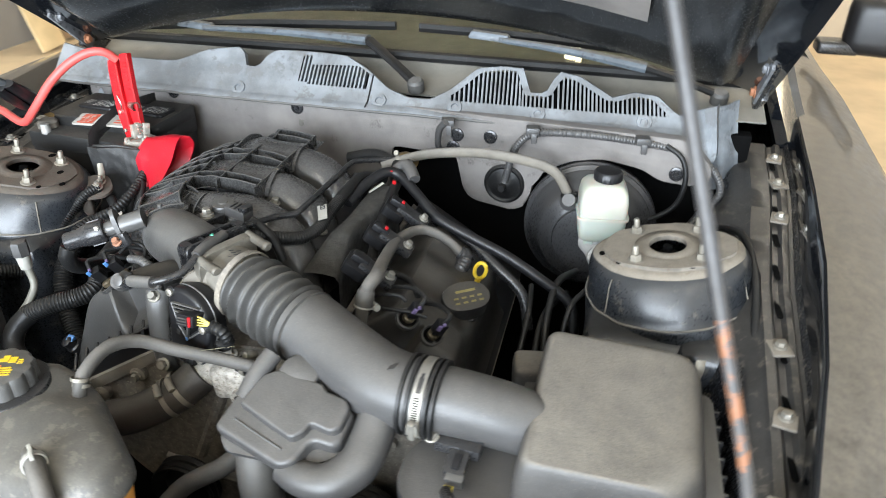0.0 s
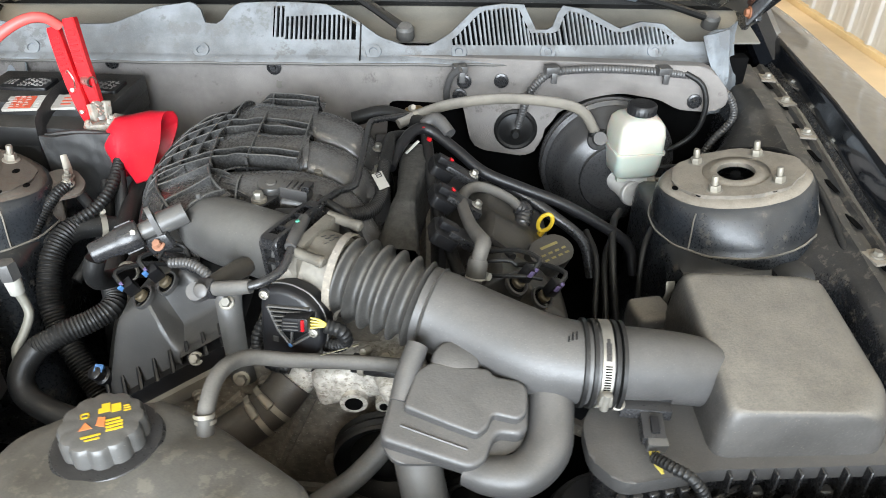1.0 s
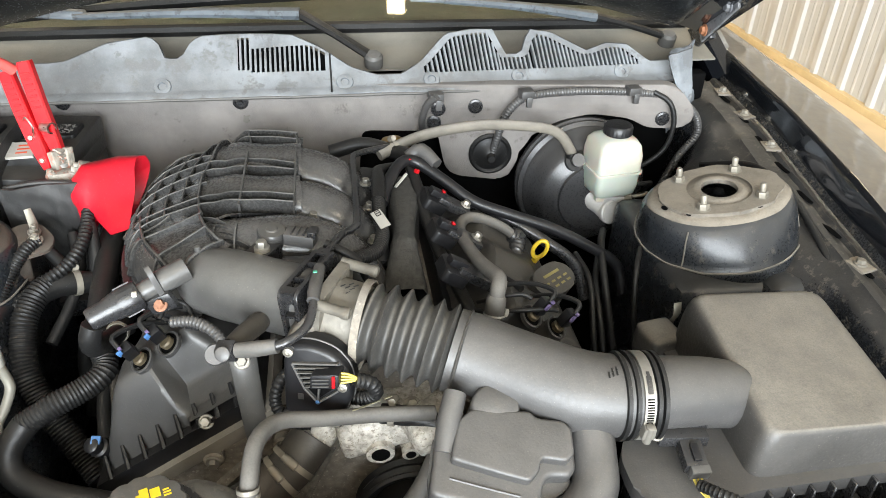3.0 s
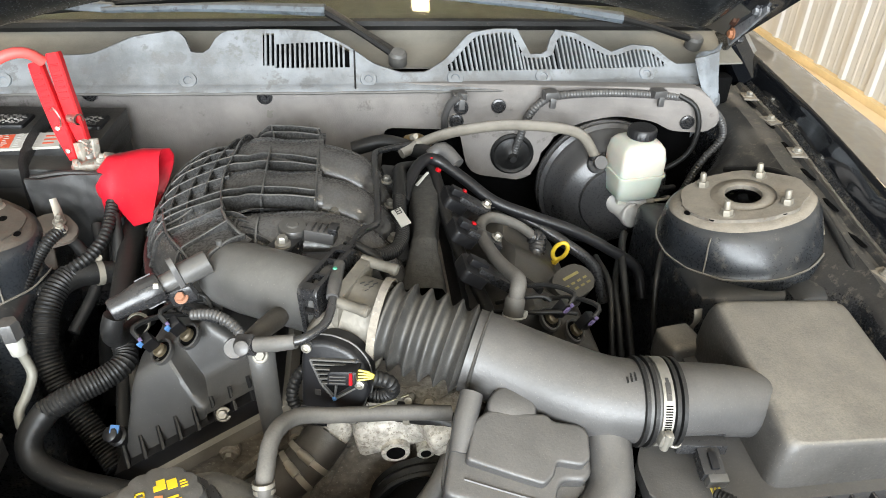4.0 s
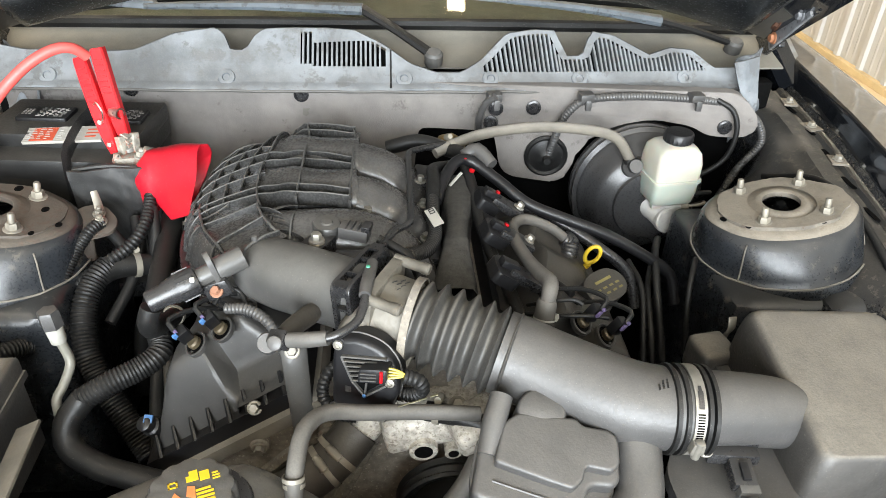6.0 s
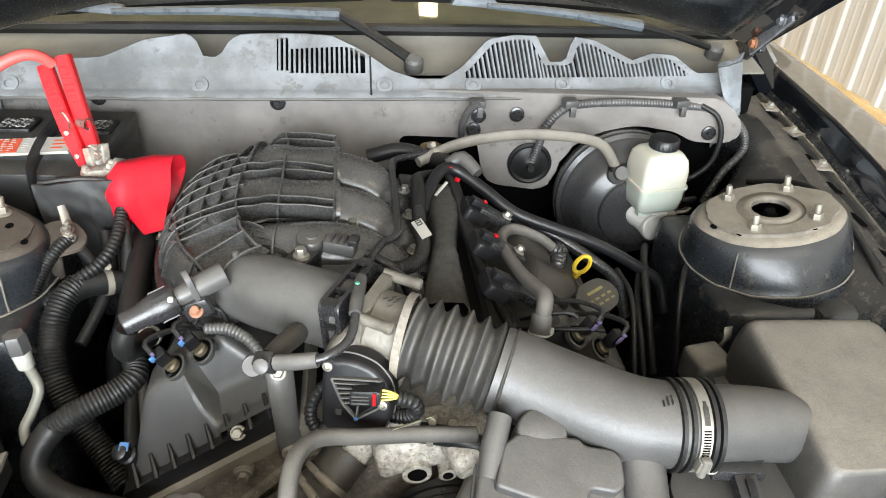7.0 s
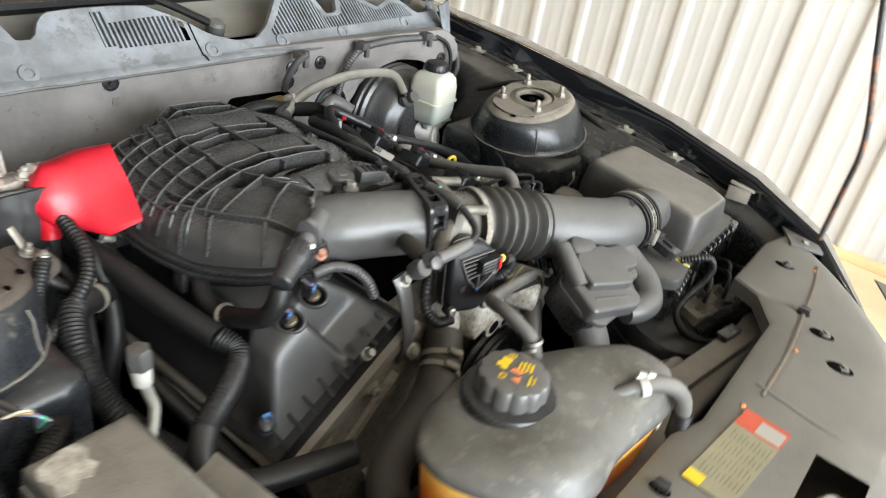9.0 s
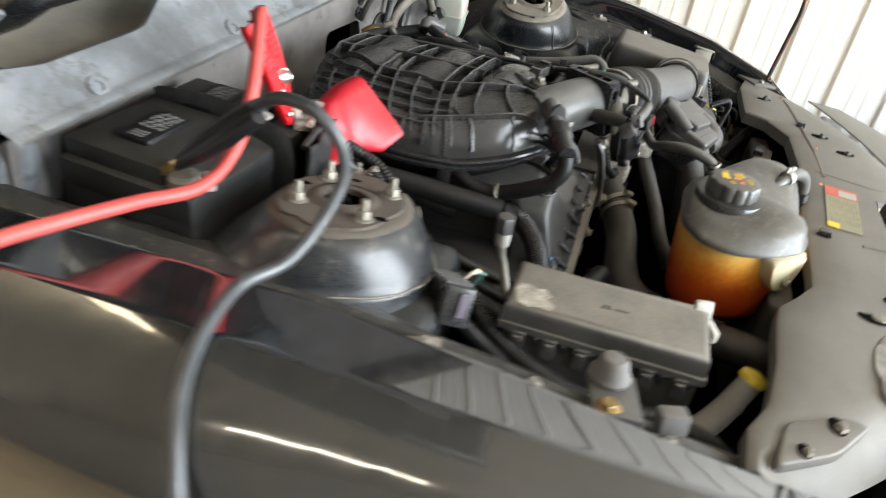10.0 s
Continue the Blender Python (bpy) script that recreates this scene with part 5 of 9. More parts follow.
def red_clamp():
    t = thing("jumper_clamp", (-0.40, 1.16, 0.97), "red jumper clamp gripping the positive terminal", "jumper clamp")
    J = Vector((-0.399, 1.163, 0.964))
    for k, (q, top) in enumerate(((Vector((-0.416, 1.160, 0.963)), Vector((-0.450, 1.199, 1.093))), (Vector((-0.400, 1.170, 0.973)), Vector((-0.424, 1.200, 1.106))))):
        d = top - q
        side = Vector((1.0, -0.15, 0.15))
        side = (side - d * side.dot(d) / d.length_squared).normalized()
        nrm = side.cross(d.normalized())
        if nrm.y > 0:
            nrm = -nrm
        bm = bmesh.new()
        prev = None
        for v, w in ((0, 0.0065), (0.10, 0.0085), (0.22, 0.0100), (0.40, 0.0108), (0.60, 0.0108), (0.85, 0.0105), (0.97, 0.0100), (1.0, 0.0090)):
            c = q + d * v + nrm * (0.004 * math.sin(v * math.pi))
            sec = ((-w, -0.009), (-w, 0.0), (-w + 0.002, 0.0022), (w - 0.002, 0.0022), (w, 0.0), (w, -0.009), (w - 0.0018, -0.009), (w - 0.0018, -0.0005), (-w + 0.0018, -0.0005), (-w + 0.0018, -0.009))
            row = [bm.verts.new(c + side * a + nrm * b) for a, b in sec]
            if prev:
                ring_faces(bm, prev, row)
            else:
                bm.faces.new(row[::-1])
            prev = row
        bm.faces.new(prev)
        grip = part("handle", bm, RED, t, "red plastic handle")
        m = Matrix((side, d.normalized(), nrm)).transposed().to_4x4()
        for j in range(7):
            m.translation = q + d * (0.56 + 0.055 * j) + nrm * (0.004 * math.sin((0.56 + 0.055 * j) * math.pi) + 0.0022)
            part("grip_ridge", prism(bmesh.new(), [(-0.006, -0.0022), (0.006, -0.0022), (0.006, 0.0006), (-0.006, 0.0006)], m, -0.0005, 0.0010, 0.0004, 1), RED, grip)
        for v in (0.10, 0.34):
            part("rivet", lathe(bmesh.new(), [(0.003, -0.002), (0.0042, 0.002), (0.0032, 0.0045), (0, 0.005)], q + d * v + nrm * (0.0015 + 0.004 * math.sin(v * math.pi)), nrm, 12, caps=False), STEEL, grip)
    part("wire_latch", sweep(bmesh.new(), [(-0.424, 1.166, 1.012), (-0.420, 1.160, 1.028), (-0.427, 1.164, 1.040), (-0.433, 1.170, 1.034)], 0.0012, 6), STEEL, t, "bent wire latch")
    bm = bmesh.new()
    box(bm, J + Vector((-0.004, -0.002, 0.010)), (0.011, 0.013, 0.030), rot=(-10, -14, -25), bev=0.002)
    box(bm, J + Vector((0.010, 0.010, 0.010)), (0.010, 0.012, 0.030), rot=(-12, -6, -25), bev=0.002)
    for j in range(5):
        box(bm, J + Vector((0.003, 0.003, -0.004 + j * 0.007)), (0.010, 0.008, 0.003), rot=(0, 20, -25), bev=0)
    part("jaw", bm, CORRODED, t, "toothed corroded jaws")
    bm = bmesh.new()
    lathe(bm, [(0.006, -0.008), (0.0085, -0.008), (0.0085, 0.008), (0.006, 0.008), (0.006, -0.008)], J + Vector((-0.008, 0.014, 0.055)), (0.85, -0.5, 0), 14, caps=False)
    part("spring", bm, STEEL, t, "coil spring")
    c = thing("red_jumper_cable", (-0.6, 1.1, 1.0), "thick faded red jumper cable", "cable")
    pts = [(-0.437, 1.197, 1.095), (-0.449, 1.186, 1.110), (-0.470, 1.174, 1.112), (-0.502, 1.158, 1.096), (-0.540, 1.142, 1.062), (-0.585, 1.135, 1.010), (-0.632, 1.150, 0.975), (-0.70, 1.180, 0.980), (-0.77, 1.21, 0.985),
           (-0.83, 1.24, 0.984), (-0.90, 1.28, 0.972), (-0.955, 1.32, 0.90), (-0.980, 1.35, 0.75), (-0.982, 1.36, 0.55)]
    part("sheath", sweep(bmesh.new(), pts, 0.0075, 12), RED_CABLE, c)


red_clamp()


def black_clamp():
    t = thing("jumper_clamp", (-0.57, 1.16, 0.98), "black jumper clamp lying across the battery", "jumper clamp")
    a, b = Vector((-0.618, 1.188, 0.985)), Vector((-0.603, 1.098, 1.064))
    for k in (0, 1):
        off = Vector((0.010, 0.004, 0.004)) * (1 if k else -1)
        bm = bmesh.new()
        sweep(bm, [a + off * 0.3, a.lerp(b, 0.35) + off * 1.0, a.lerp(b, 0.7) + off * 1.0, b + off * 0.8], [0.010, 0.0155, 0.0165, 0.013], 12, flat=0.6)
        part("handle", bm, PLASTIC_CLEAN, t, "black plastic handle")
    part("rivet", lathe(bmesh.new(), [(0.005, -0.016), (0.005, 0.016)], a.lerp(b, 0.38), (0.8, 0.2, 0.3), 10), STEEL, t)
    bm = bmesh.new()
    box(bm, a + Vector((0.0, 0.012, -0.010)), (0.016, 0.045, 0.010), rot=(-38, 0, -20), bev=0.002)
    part("jaw", bm, BRASS, t, "toothed copper jaws")
    c = thing("black_jumper_cable", (-0.7, 1.0, 1.0), "grey black jumper cable looping over the wing", "cable")
    pts = [b + Vector((0.01, 0.02, -0.01)), b + Vector((-0.012, -0.02, 0.022)), (-0.628, 1.045, 1.096), (-0.640, 1.015, 1.094), (-0.636, 0.995, 1.07), (-0.632, 0.990, 1.035), (-0.660, 0.997, 0.998), (-0.707, 1.010, 0.972), (-0.758, 1.030, 0.970), (-0.82, 1.026, 0.966),
           (-0.88, 1.008, 0.958), (-0.925, 0.984, 0.928), (-0.955, 0.962, 0.86), (-0.966, 0.945, 0.75), (-0.968, 0.93, 0.55)]
    part("sheath", sweep(bmesh.new(), pts, 0.0066, 12), BLACK_CABLE, c)


black_clamp()


def red_boot():
    t = thing("terminal_cover", (-0.33, 1.12, 0.90), "red rubber terminal cover, folded open", "terminal cover")
    # a hood: closed lobe at the cable, widening to the open rim; each ring runs from the ridge down the front, along the foot and up the back
    rings_ = [
        [(-0.380, 1.136, 0.958), (-0.380, 1.126, 0.958), (-0.381, 1.118, 0.948), (-0.380, 1.116, 0.930), (-0.378, 1.124, 0.922), (-0.377, 1.138, 0.925), (-0.377, 1.144, 0.938), (-0.378, 1.142, 0.952)],
        [(-0.362, 1.150, 0.975), (-0.362, 1.130, 0.978), (-0.365, 1.108, 0.952), (-0.366, 1.102, 0.922), (-0.364, 1.115, 0.912), (-0.362, 1.140, 0.914), (-0.361, 1.155, 0.935), (-0.361, 1.156, 0.960)],
        [(-0.343, 1.150, 0.978), (-0.342, 1.126, 0.980), (-0.345, 1.102, 0.948), (-0.347, 1.094, 0.914), (-0.344, 1.112, 0.907), (-0.341, 1.140, 0.912), (-0.340, 1.156, 0.935), (-0.341, 1.158, 0.962)],
        [(-0.314, 1.146, 0.986), (-0.314, 1.122, 0.988), (-0.317, 1.086, 0.950), (-0.322, 1.060, 0.910), (-0.318, 1.086, 0.906), (-0.310, 1.130, 0.914), (-0.308, 1.150, 0.938), (-0.310, 1.152, 0.968)],
        [(-0.274, 1.136, 0.990), (-0.284, 1.116, 0.993), (-0.284, 1.082, 0.962), (-0.291, 1.043, 0.927), (-0.297, 1.076, 0.918), (-0.295, 1.115, 0.918), (-0.283, 1.134, 0.940), (-0.272, 1.142, 0.972)]]
    bm = bmesh.new()
    rings = []
    for i, loop in enumerate(rings_):
        fine = [q for q, s_ in curve_points(loop + [loop[0]], 0.012)][:-1]
        n_ = 32
        row = []
        for j in range(n_):
            f = j / n_ * len(fine)
            q = fine[int(f)].lerp(fine[(int(f) + 1) % len(fine)], f % 1)
            row.append(bm.verts.new(q + Vector((1, 0.5, 0.5)) * 0.0012 * noise.noise(q * 40)))
        rings.append(row)
    for a, b in zip(rings, rings[1:]):
        ring_faces(bm, a, b)
    bm.faces.new(rings[0][::-1])
    mid = Vector((-0.285, 1.095, 0.952))
    inner = [bm.verts.new(v.co.lerp(mid, 0.07)) for v in rings[-1]]
    ring_faces(bm, rings[-1], inner)
    deep = [bm.verts.new(v.co.lerp(Vector((-0.325, 1.115, 0.945)), 0.55)) for v in inner]
    ring_faces(bm, inner, deep)
    bm.faces.new(deep)
    bmesh.ops.subdivide_edges(bm, edges=[e for e in bm.edges], cuts=1, use_grid_fill=True, smooth=0.5)
    cover = part("cover", bm, RED_RUBBER, t, angle=50)
    bm = bmesh.new()
    sweep(bm, [(-0.362, 1.126, 0.935), (-0.364, 1.122, 0.905), (-0.366, 1.118, 0.892)], [0.018, 0.013, 0.0115], 14)
    part("neck", bm, RED_RUBBER, t)
    c = thing("battery_cable", (-0.40, 1.05, 0.85), "black corrugated battery cable", "cable")
    part("conduit", sweep(bmesh.new(), [(-0.361, 1.118, 0.935), (-0.357, 1.100, 0.922), (-0.357, 1.058, 0.905), (-0.372, 1.027, 0.888), (-0.405, 1.002, 0.872), (-0.440, 0.990, 0.845), (-0.460, 0.980, 0.79), (-0.465, 0.96, 0.70)], 0.0095, 12, corr=(0.006, 0.0016)), RUBBER, c)


red_boot()


# ---- intake ----
def manifold():
    """The intake manifold: a bowed plenum with a waffle of ribs, three runners over its top, and the spout to the throttle."""
    t = thing("intake_manifold", (-0.18, 1.03, 0.89), "black ribbed plastic intake manifold", "intake manifold")
    outer = [(-0.060, 1.222), (-0.130, 1.232), (-0.200, 1.234), (-0.248, 1.222), (-0.275, 1.180), (-0.287, 1.130), (-0.291, 1.080), (-0.291, 1.030), (-0.284, 0.985), (-0.270, 0.942), (-0.246, 0.902), (-0.212, 0.868), (-0.172, 0.842)]
    ridge = [(-0.060, 1.212), (-0.060, 1.190), (-0.060, 1.168), (-0.060, 1.146), (-0.060, 1.120), (-0.060, 1.094), (-0.060, 1.065), (-0.060, 1.035), (-0.060, 0.992), (-0.090, 0.968), (-0.160, 0.962), (-0.160, 0.930), (-0.138, 0.900)]
    O = [curve_points([(x, y, 0) for x, y in line], 0.004) for line in (outer, ridge)]
    rim = np.array([(q.x, q.y) for q, _ in O[0]])

    def pick(line, s):
        return min(line, key=lambda k: abs(k[1] - s))[0]

    def soft(a, lo, hi):
        k = min(1.0, max(0.0, (a - lo) / (hi - lo)))
        return k * k * (3 - 2 * k)

    def inset(x, y):
        return float(np.sqrt(((rim - (x, y)) ** 2).sum(1).min()))

    def dome(x, y):
        """The smooth envelope of the plenum, rising from its rim; it swells towards the spout."""
        d = inset(x, y)
        z = float(np.interp(d, [0, 0.0015, 0.005, 0.012, 0.028, 0.058, 0.092, 0.125], [0.902, 0.921, 0.934, 0.9425, 0.950, 0.961, 0.9715, 0.9805]))
        front = max(0.0, (1.03 - y) / 0.167) ** 1.25
        return z + 0.031 * min(1.1, front) * soft(d, 0.0, 0.022) * (1 - 0.35 * soft(x, -0.17, -0.10))

    RUN = (1.134, 1.033, 0.935)

    def skin(x, y):
        """The plenum's surface: the envelope, with the runners' round backs standing out of it."""
        z = dome(x, y)
        k = soft(x, -0.212, -0.176) * soft(y, 0.945, 0.968)
        if k > 0:
            u = min(abs(y - 0.035 * soft(-0.1 - x, 0.0, 0.11) * (1 if y > 1.0 else 0.3) - c) for c in RUN) / 0.041
            crest = 0.9940 if x > -0.138 else 0.9940 - 0.014 * soft(-0.138 - x, 0.0, 0.05)
            low = crest - 0.025 * (1 - math.sqrt(max(0.0, 1 - min(1.0, u) ** 2))) if u < 1 else crest - 0.025
            z = z * (1 - k) + low * k
        return z

    W = [0.0, 0.008, 0.02, 0.04, 0.065, 0.10] + list(np.linspace(0.14, 1.0, 40))
    rows = []
    for s in np.linspace(0, 1, 97):
        a, b = pick(O[0], s), pick(O[1], s)
        row = []
        for w in W:
            p = a.lerp(b, w)
            row.append((p.x, p.y, skin(p.x, p.y)))
        rows.append(row)
    body = part("shell", sheet(bmesh.new(), rows), PLASTIC_MOULD, t, "glossy black plenum", angle=55)
    # welded flange and lower half along the rim
    low, flange = [], []
    for s in np.linspace(0, 1, 81):
        a, b = pick(O[0], s), pick(O[1], s)
        q = pick(O[0], min(1, s + 0.01)) - pick(O[0], max(0, s - 0.01))
        o = Vector((-q.y, q.x, 0)).normalized() * -1
        if o.dot(a - b) < 0:
            o = -o
        z = 0.902 + 0.022 * max(0.0, (s - 0.72) / 0.28)
        flange.append([(a.x + o.x * u, a.y + o.y * u, z + h) for u, h in ((0.0, 0.004), (0.004, 0.0045), (0.0085, 0.003), (0.0095, 0.0), (0.0085, -0.003), (0.0065, -0.004), (0.0065, -0.0065), (0.0090, -0.008), (0.0090, -0.012), (0.004, -0.014), (-0.002, -0.014))])
        low.append([(a.x + o.x * u, a.y + o.y * u, z + h) for u, h in ((-0.001, -0.013), (-0.006, -0.022), (-0.020, -0.040), (-0.045, -0.050), (-0.090, -0.052))])
    part("flange", sheet(bmesh.new(), flange), PLASTIC, t, "double welded flange", angle=30)
    part("lower_half", sheet(bmesh.new(), low), PLASTIC_CLEAN, t, "black lower half")

    def rib(pts, heights, w=0.0015, sink=0.003, dip=False, level=0.0):
        """A fin with a rounded top that stands on the skin along pts."""
        bm = bmesh.new()
        prev = None
        P = [Vector((x, y, 0)) for x, y in pts]
        for i, (p, h) in enumerate(zip(P, heights)):
            d = (P[min(i + 1, len(P) - 1)] - P[max(i - 1, 0)]).normalized()
            side = Vector((-d.y, d.x, 0))
            foot = min(skin(p.x, p.y), dome(p.x, p.y)) - sink
            top = level + h if level else max(dome(p.x, p.y), 0.0 if dip else skin(p.x, p.y)) + h
            if dip and p.x > -0.20:
                # over the crest the pairs run level, with a dip before the middle spine
                e = soft(p.x, -0.19, -0.14)
                top = top * (1 - e) + e * (0.9915 - 0.003 * soft(p.y, 1.12, 1.20) + 0.005 * soft(1.06 - p.y, 0.0, 0.07) + 0.0015 * math.sin(math.pi * soft(p.x, -0.134, -0.067))) - 0.0045 * math.exp(-((p.x + 0.165) / 0.013) ** 2)
            row = [bm.verts.new((p.x + side.x * u * w, p.y + side.y * u * w, z)) for u, z in ((-1.15, foot), (-0.9, top - 0.0012), (-0.45, top - 0.0002), (0.45, top - 0.0002), (0.9, top - 0.0012), (1.15, foot))]
            if prev:
                ring_faces(bm, prev, row)
            else:
                bm.faces.new(row[::-1])
            prev = row
        bm.faces.new(prev)
        return part("rib", bm, PLASTIC_RIB, body, angle=22)

    def along(points, n, lo, hi, fall=0.25):
        line = curve_points([(x, y, 0) for x, y in points], 0.004)
        pts, hs = [], []
        for s in np.linspace(0, 1, n):
            q = pick(line, s)
            pts.append((q.x, q.y))
            hs.append(lo + (hi - lo) * soft(inset(q.x, q.y), 0.004, 0.03) * (1 if s > fall else 0.6 + 0.4 * s / fall))
        return pts, hs

    # cross ribs: in pairs beside the runners, fanning out to the rim
    for pts in ([(-0.262, 1.204), (-0.235, 1.217), (-0.190, 1.224), (-0.134, 1.213), (-0.067, 1.199)], [(-0.279, 1.162), (-0.245, 1.184), (-0.190, 1.196), (-0.134, 1.190), (-0.067, 1.176)],
                [(-0.285, 1.128), (-0.250, 1.146), (-0.226, 1.153), (-0.188, 1.156)],
                [(-0.288, 1.098), (-0.250, 1.118), (-0.188, 1.124), (-0.134, 1.112), (-0.067, 1.092)], [(-0.290, 1.066), (-0.250, 1.084), (-0.186, 1.096), (-0.134, 1.088), (-0.067, 1.072)],
                [(-0.290, 1.034), (-0.262, 1.046), (-0.230, 1.056), (-0.184, 1.060)], [(-0.286, 1.000), (-0.260, 1.010), (-0.184, 1.020), (-0.134, 1.008), (-0.067, 0.993)],
                [(-0.280, 0.975), (-0.245, 0.992), (-0.180, 0.996), (-0.134, 0.985), (-0.067, 0.974)]):
        rib(*along(pts, 40, 0.0024, 0.0092), dip=True)
    # ribs along the plenum
    def rim_x(y):
        return float(np.interp(y, [p[1] for p in outer[:2:-1]], [p[0] for p in outer[:2:-1]]))

    for d, y0, y1, h in ((0.014, 1.206, 1.000, 0.0052), (0.034, 1.214, 0.985, 0.0080), (0.056, 1.218, 0.992, 0.0086), (0.078, 1.222, 1.030, 0.0090), (0.100, 1.224, 0.962, 0.0092)):
        ys = np.linspace(y0, y1, 44)
        rib([(rim_x(y) + d * (1 - 0.12 * soft(y, 1.18, 1.23)), y) for y in ys], [h] * 44)
    # the long rib over the round front wall, and three that climb from it to the inner bend
    long_ = [(-0.268, 1.030), (-0.262, 1.000), (-0.255, 0.975), (-0.247, 0.950), (-0.235, 0.924), (-0.220, 0.900), (-0.206, 0.880), (-0.191, 0.863), (-0.178, 0.853)]
    pts = [(q.x, q.y) for q, _ in curve_points([(x, y, 0) for x, y in long_], 0.004)]
    rib(pts, [0.0075 * soft(i, -8, 3) * soft(len(pts) - 1 - i, -1, 6) for i in range(len(pts))], 0.0018)
    for a, b, h in (((-0.256, 0.968), (-0.222, 0.992), 0.008), ((-0.248, 0.952), (-0.178, 0.963), 0.0125), ((-0.221, 0.901), (-0.168, 0.928), 0.0125)):
        n_ = 24
        rib([(a[0] + (b[0] - a[0]) * k / n_, a[1] + (b[1] - a[1]) * k / n_ + 0.005 * math.sin(math.pi * k / n_)) for k in range(n_ + 1)], [0.0072 + (h - 0.0072) * k / n_ - 0.004 * math.sin(math.pi * k / n_) for k in range(n_ + 1)], 0.0018)
    rib([(-0.191 + 0.044 * k / 20, 0.863 + 0.041 * k / 20) for k in range(21)], [0.0105 - 0.004 * soft(k, 12, 20) for k in range(21)], 0.0020)
    rib([(-0.181, 0.968), (-0.178, 0.955), (-0.172, 0.938), (-0.166, 0.924), (-0.156, 0.908), (-0.149, 0.902)], [0.011, 0.0115, 0.0110, 0.0115, 0.0100, 0.006], 0.0018)
    # upright ribs on the round front wall
    for y in (1.052, 1.016, 0.982, 0.944, 0.890):
        x = float(np.interp(y, [p[1] for p in outer[::-1]], [p[0] for p in outer[::-1]]))
        c_ = Vector((-0.17, 1.03 if y > 0.93 else 0.96, 0)) - Vector((x, y, 0))
        c_.normalize()
        bm = bmesh.new()
        prev = None
        for k in np.linspace(0, 0.024, 9):
            p = Vector((x, y, 0)) + c_ * k
            side = Vector((-c_.y, c_.x, 0)) * 0.0018
            z = dome(p.x, p.y)
            o = c_ * -0.0035 * (1 - k / 0.030) + Vector((0, 0, 0.0035 * soft(k, 0, 0.012)))
            row = [bm.verts.new(q) for q in (p - side + Vector((0, 0, z - 0.003)), p - side * 0.8 + o + Vector((0, 0, z)), p + side * 0.8 + o + Vector((0, 0, z)), p + side + Vector((0, 0, z - 0.003)))]
            if prev:
                ring_faces(bm, prev, row)
            prev = row
        part("rib", bm, PLASTIC_RIB, body, angle=22)
    for x0, y0, y1 in ((-0.067, 0.964, 1.205), (-0.134, 0.974, 1.216)):
        rib([(x0 - 0.006 * soft(y, 1.17, 1.215), y) for y in np.linspace(y0, y1, 70)], [(0.0 if x0 > -0.1 else 0.001) - 0.008 * soft(y, 1.09, 1.212) for y in np.linspace(y0, y1, 70)], 0.0016, 0.012, level=0.9945)
    # the runners, over the crest and down the far side
    for k, y in enumerate(RUN):
        bm = bmesh.new()
        y += 0.006 * (k == 2)
        left_ = (-0.172, y + 0.008, 0.942) if k == 2 else (-0.12, y, 0.945)
        sweep(bm, [left_, (-0.090, y, 0.9495), (-0.055, y - 0.003, 0.9475), (-0.016, y - 0.010, 0.932), (0.010, y - 0.022, 0.895), (0.018, y - 0.028, 0.85)], [0.0400, 0.0405, 0.0400, 0.0395, 0.038, 0.036], 28, step=0.007)
        part("runner", bm, PLASTIC_MOULD, t, "smooth black intake runner", angle=60)
    for x in (-0.132, -0.158):
        part("runner_hoop", lathe(bmesh.new(), [(0.0395, -0.0014), (0.0428, -0.0011), (0.0428, 0.0011), (0.0395, 0.0014)], (x, 0.937 + 0.1 * max(0, -0.13 - x), 0.9455 - 0.1 * max(0, -0.13 - x)), (1, -0.06, 0.06), 44, caps=False), PLASTIC_RIB, t)
    # round fins stacked in the inner bend beside the last runner
    for k in range(4):
        q = Vector((-0.163 + k * 0.009, 0.957 - k * 0.0125, 0.953 - k * 0.003))
        part("bend_fin", lathe(bmesh.new(), [(0.0355, -0.0012), (0.0366, -0.0006), (0.0366, 0.0006), (0.0355, 0.0012)], q, (0.42, 0.90, 0.08), 40), PLASTIC_RIB, body)
    # the wall that closes the bend
    part("bend_wall", sweep(bmesh.new(), [(-0.196, 0.985, 0.930), (-0.186, 0.950, 0.932), (-0.178, 0.925, 0.938), (-0.160, 0.905, 0.944)], [0.022, 0.026, 0.029, 0.031], 24), PLASTIC_MOULD, t, "rounded wall inside the bend")
    part("core", box(bmesh.new(), (-0.10, 1.075, 0.905), (0.10, 0.25, 0.07), bev=0.012), PLASTIC_CLEAN, t)
    # the spout to the throttle
    bm = bmesh.new()
    line = [Vector(p) for p in ((-0.196, 0.925, 0.930), (-0.178, 0.899, 0.940), (-0.163, 0.881, 0.948), (-0.140, 0.865, 0.952), (-0.095, 0.838, 0.955), (-0.046, 0.812, 0.955))]
    sweep(bm, line, [0.022, 0.032, 0.0385, 0.0412, 0.0408, 0.0405], 32, step=0.006)
    spout = part("spout", bm, PLASTIC_SATIN, t, "smooth black spout to the throttle", angle=60)
    part("peg", lathe(bmesh.new(), [(0.004, -0.004), (0.0035, 0.012), (0.002, 0.0125)], (-0.172, 0.883, 0.982), (0, 0, 1), 12), PLASTIC_SATIN, spout)
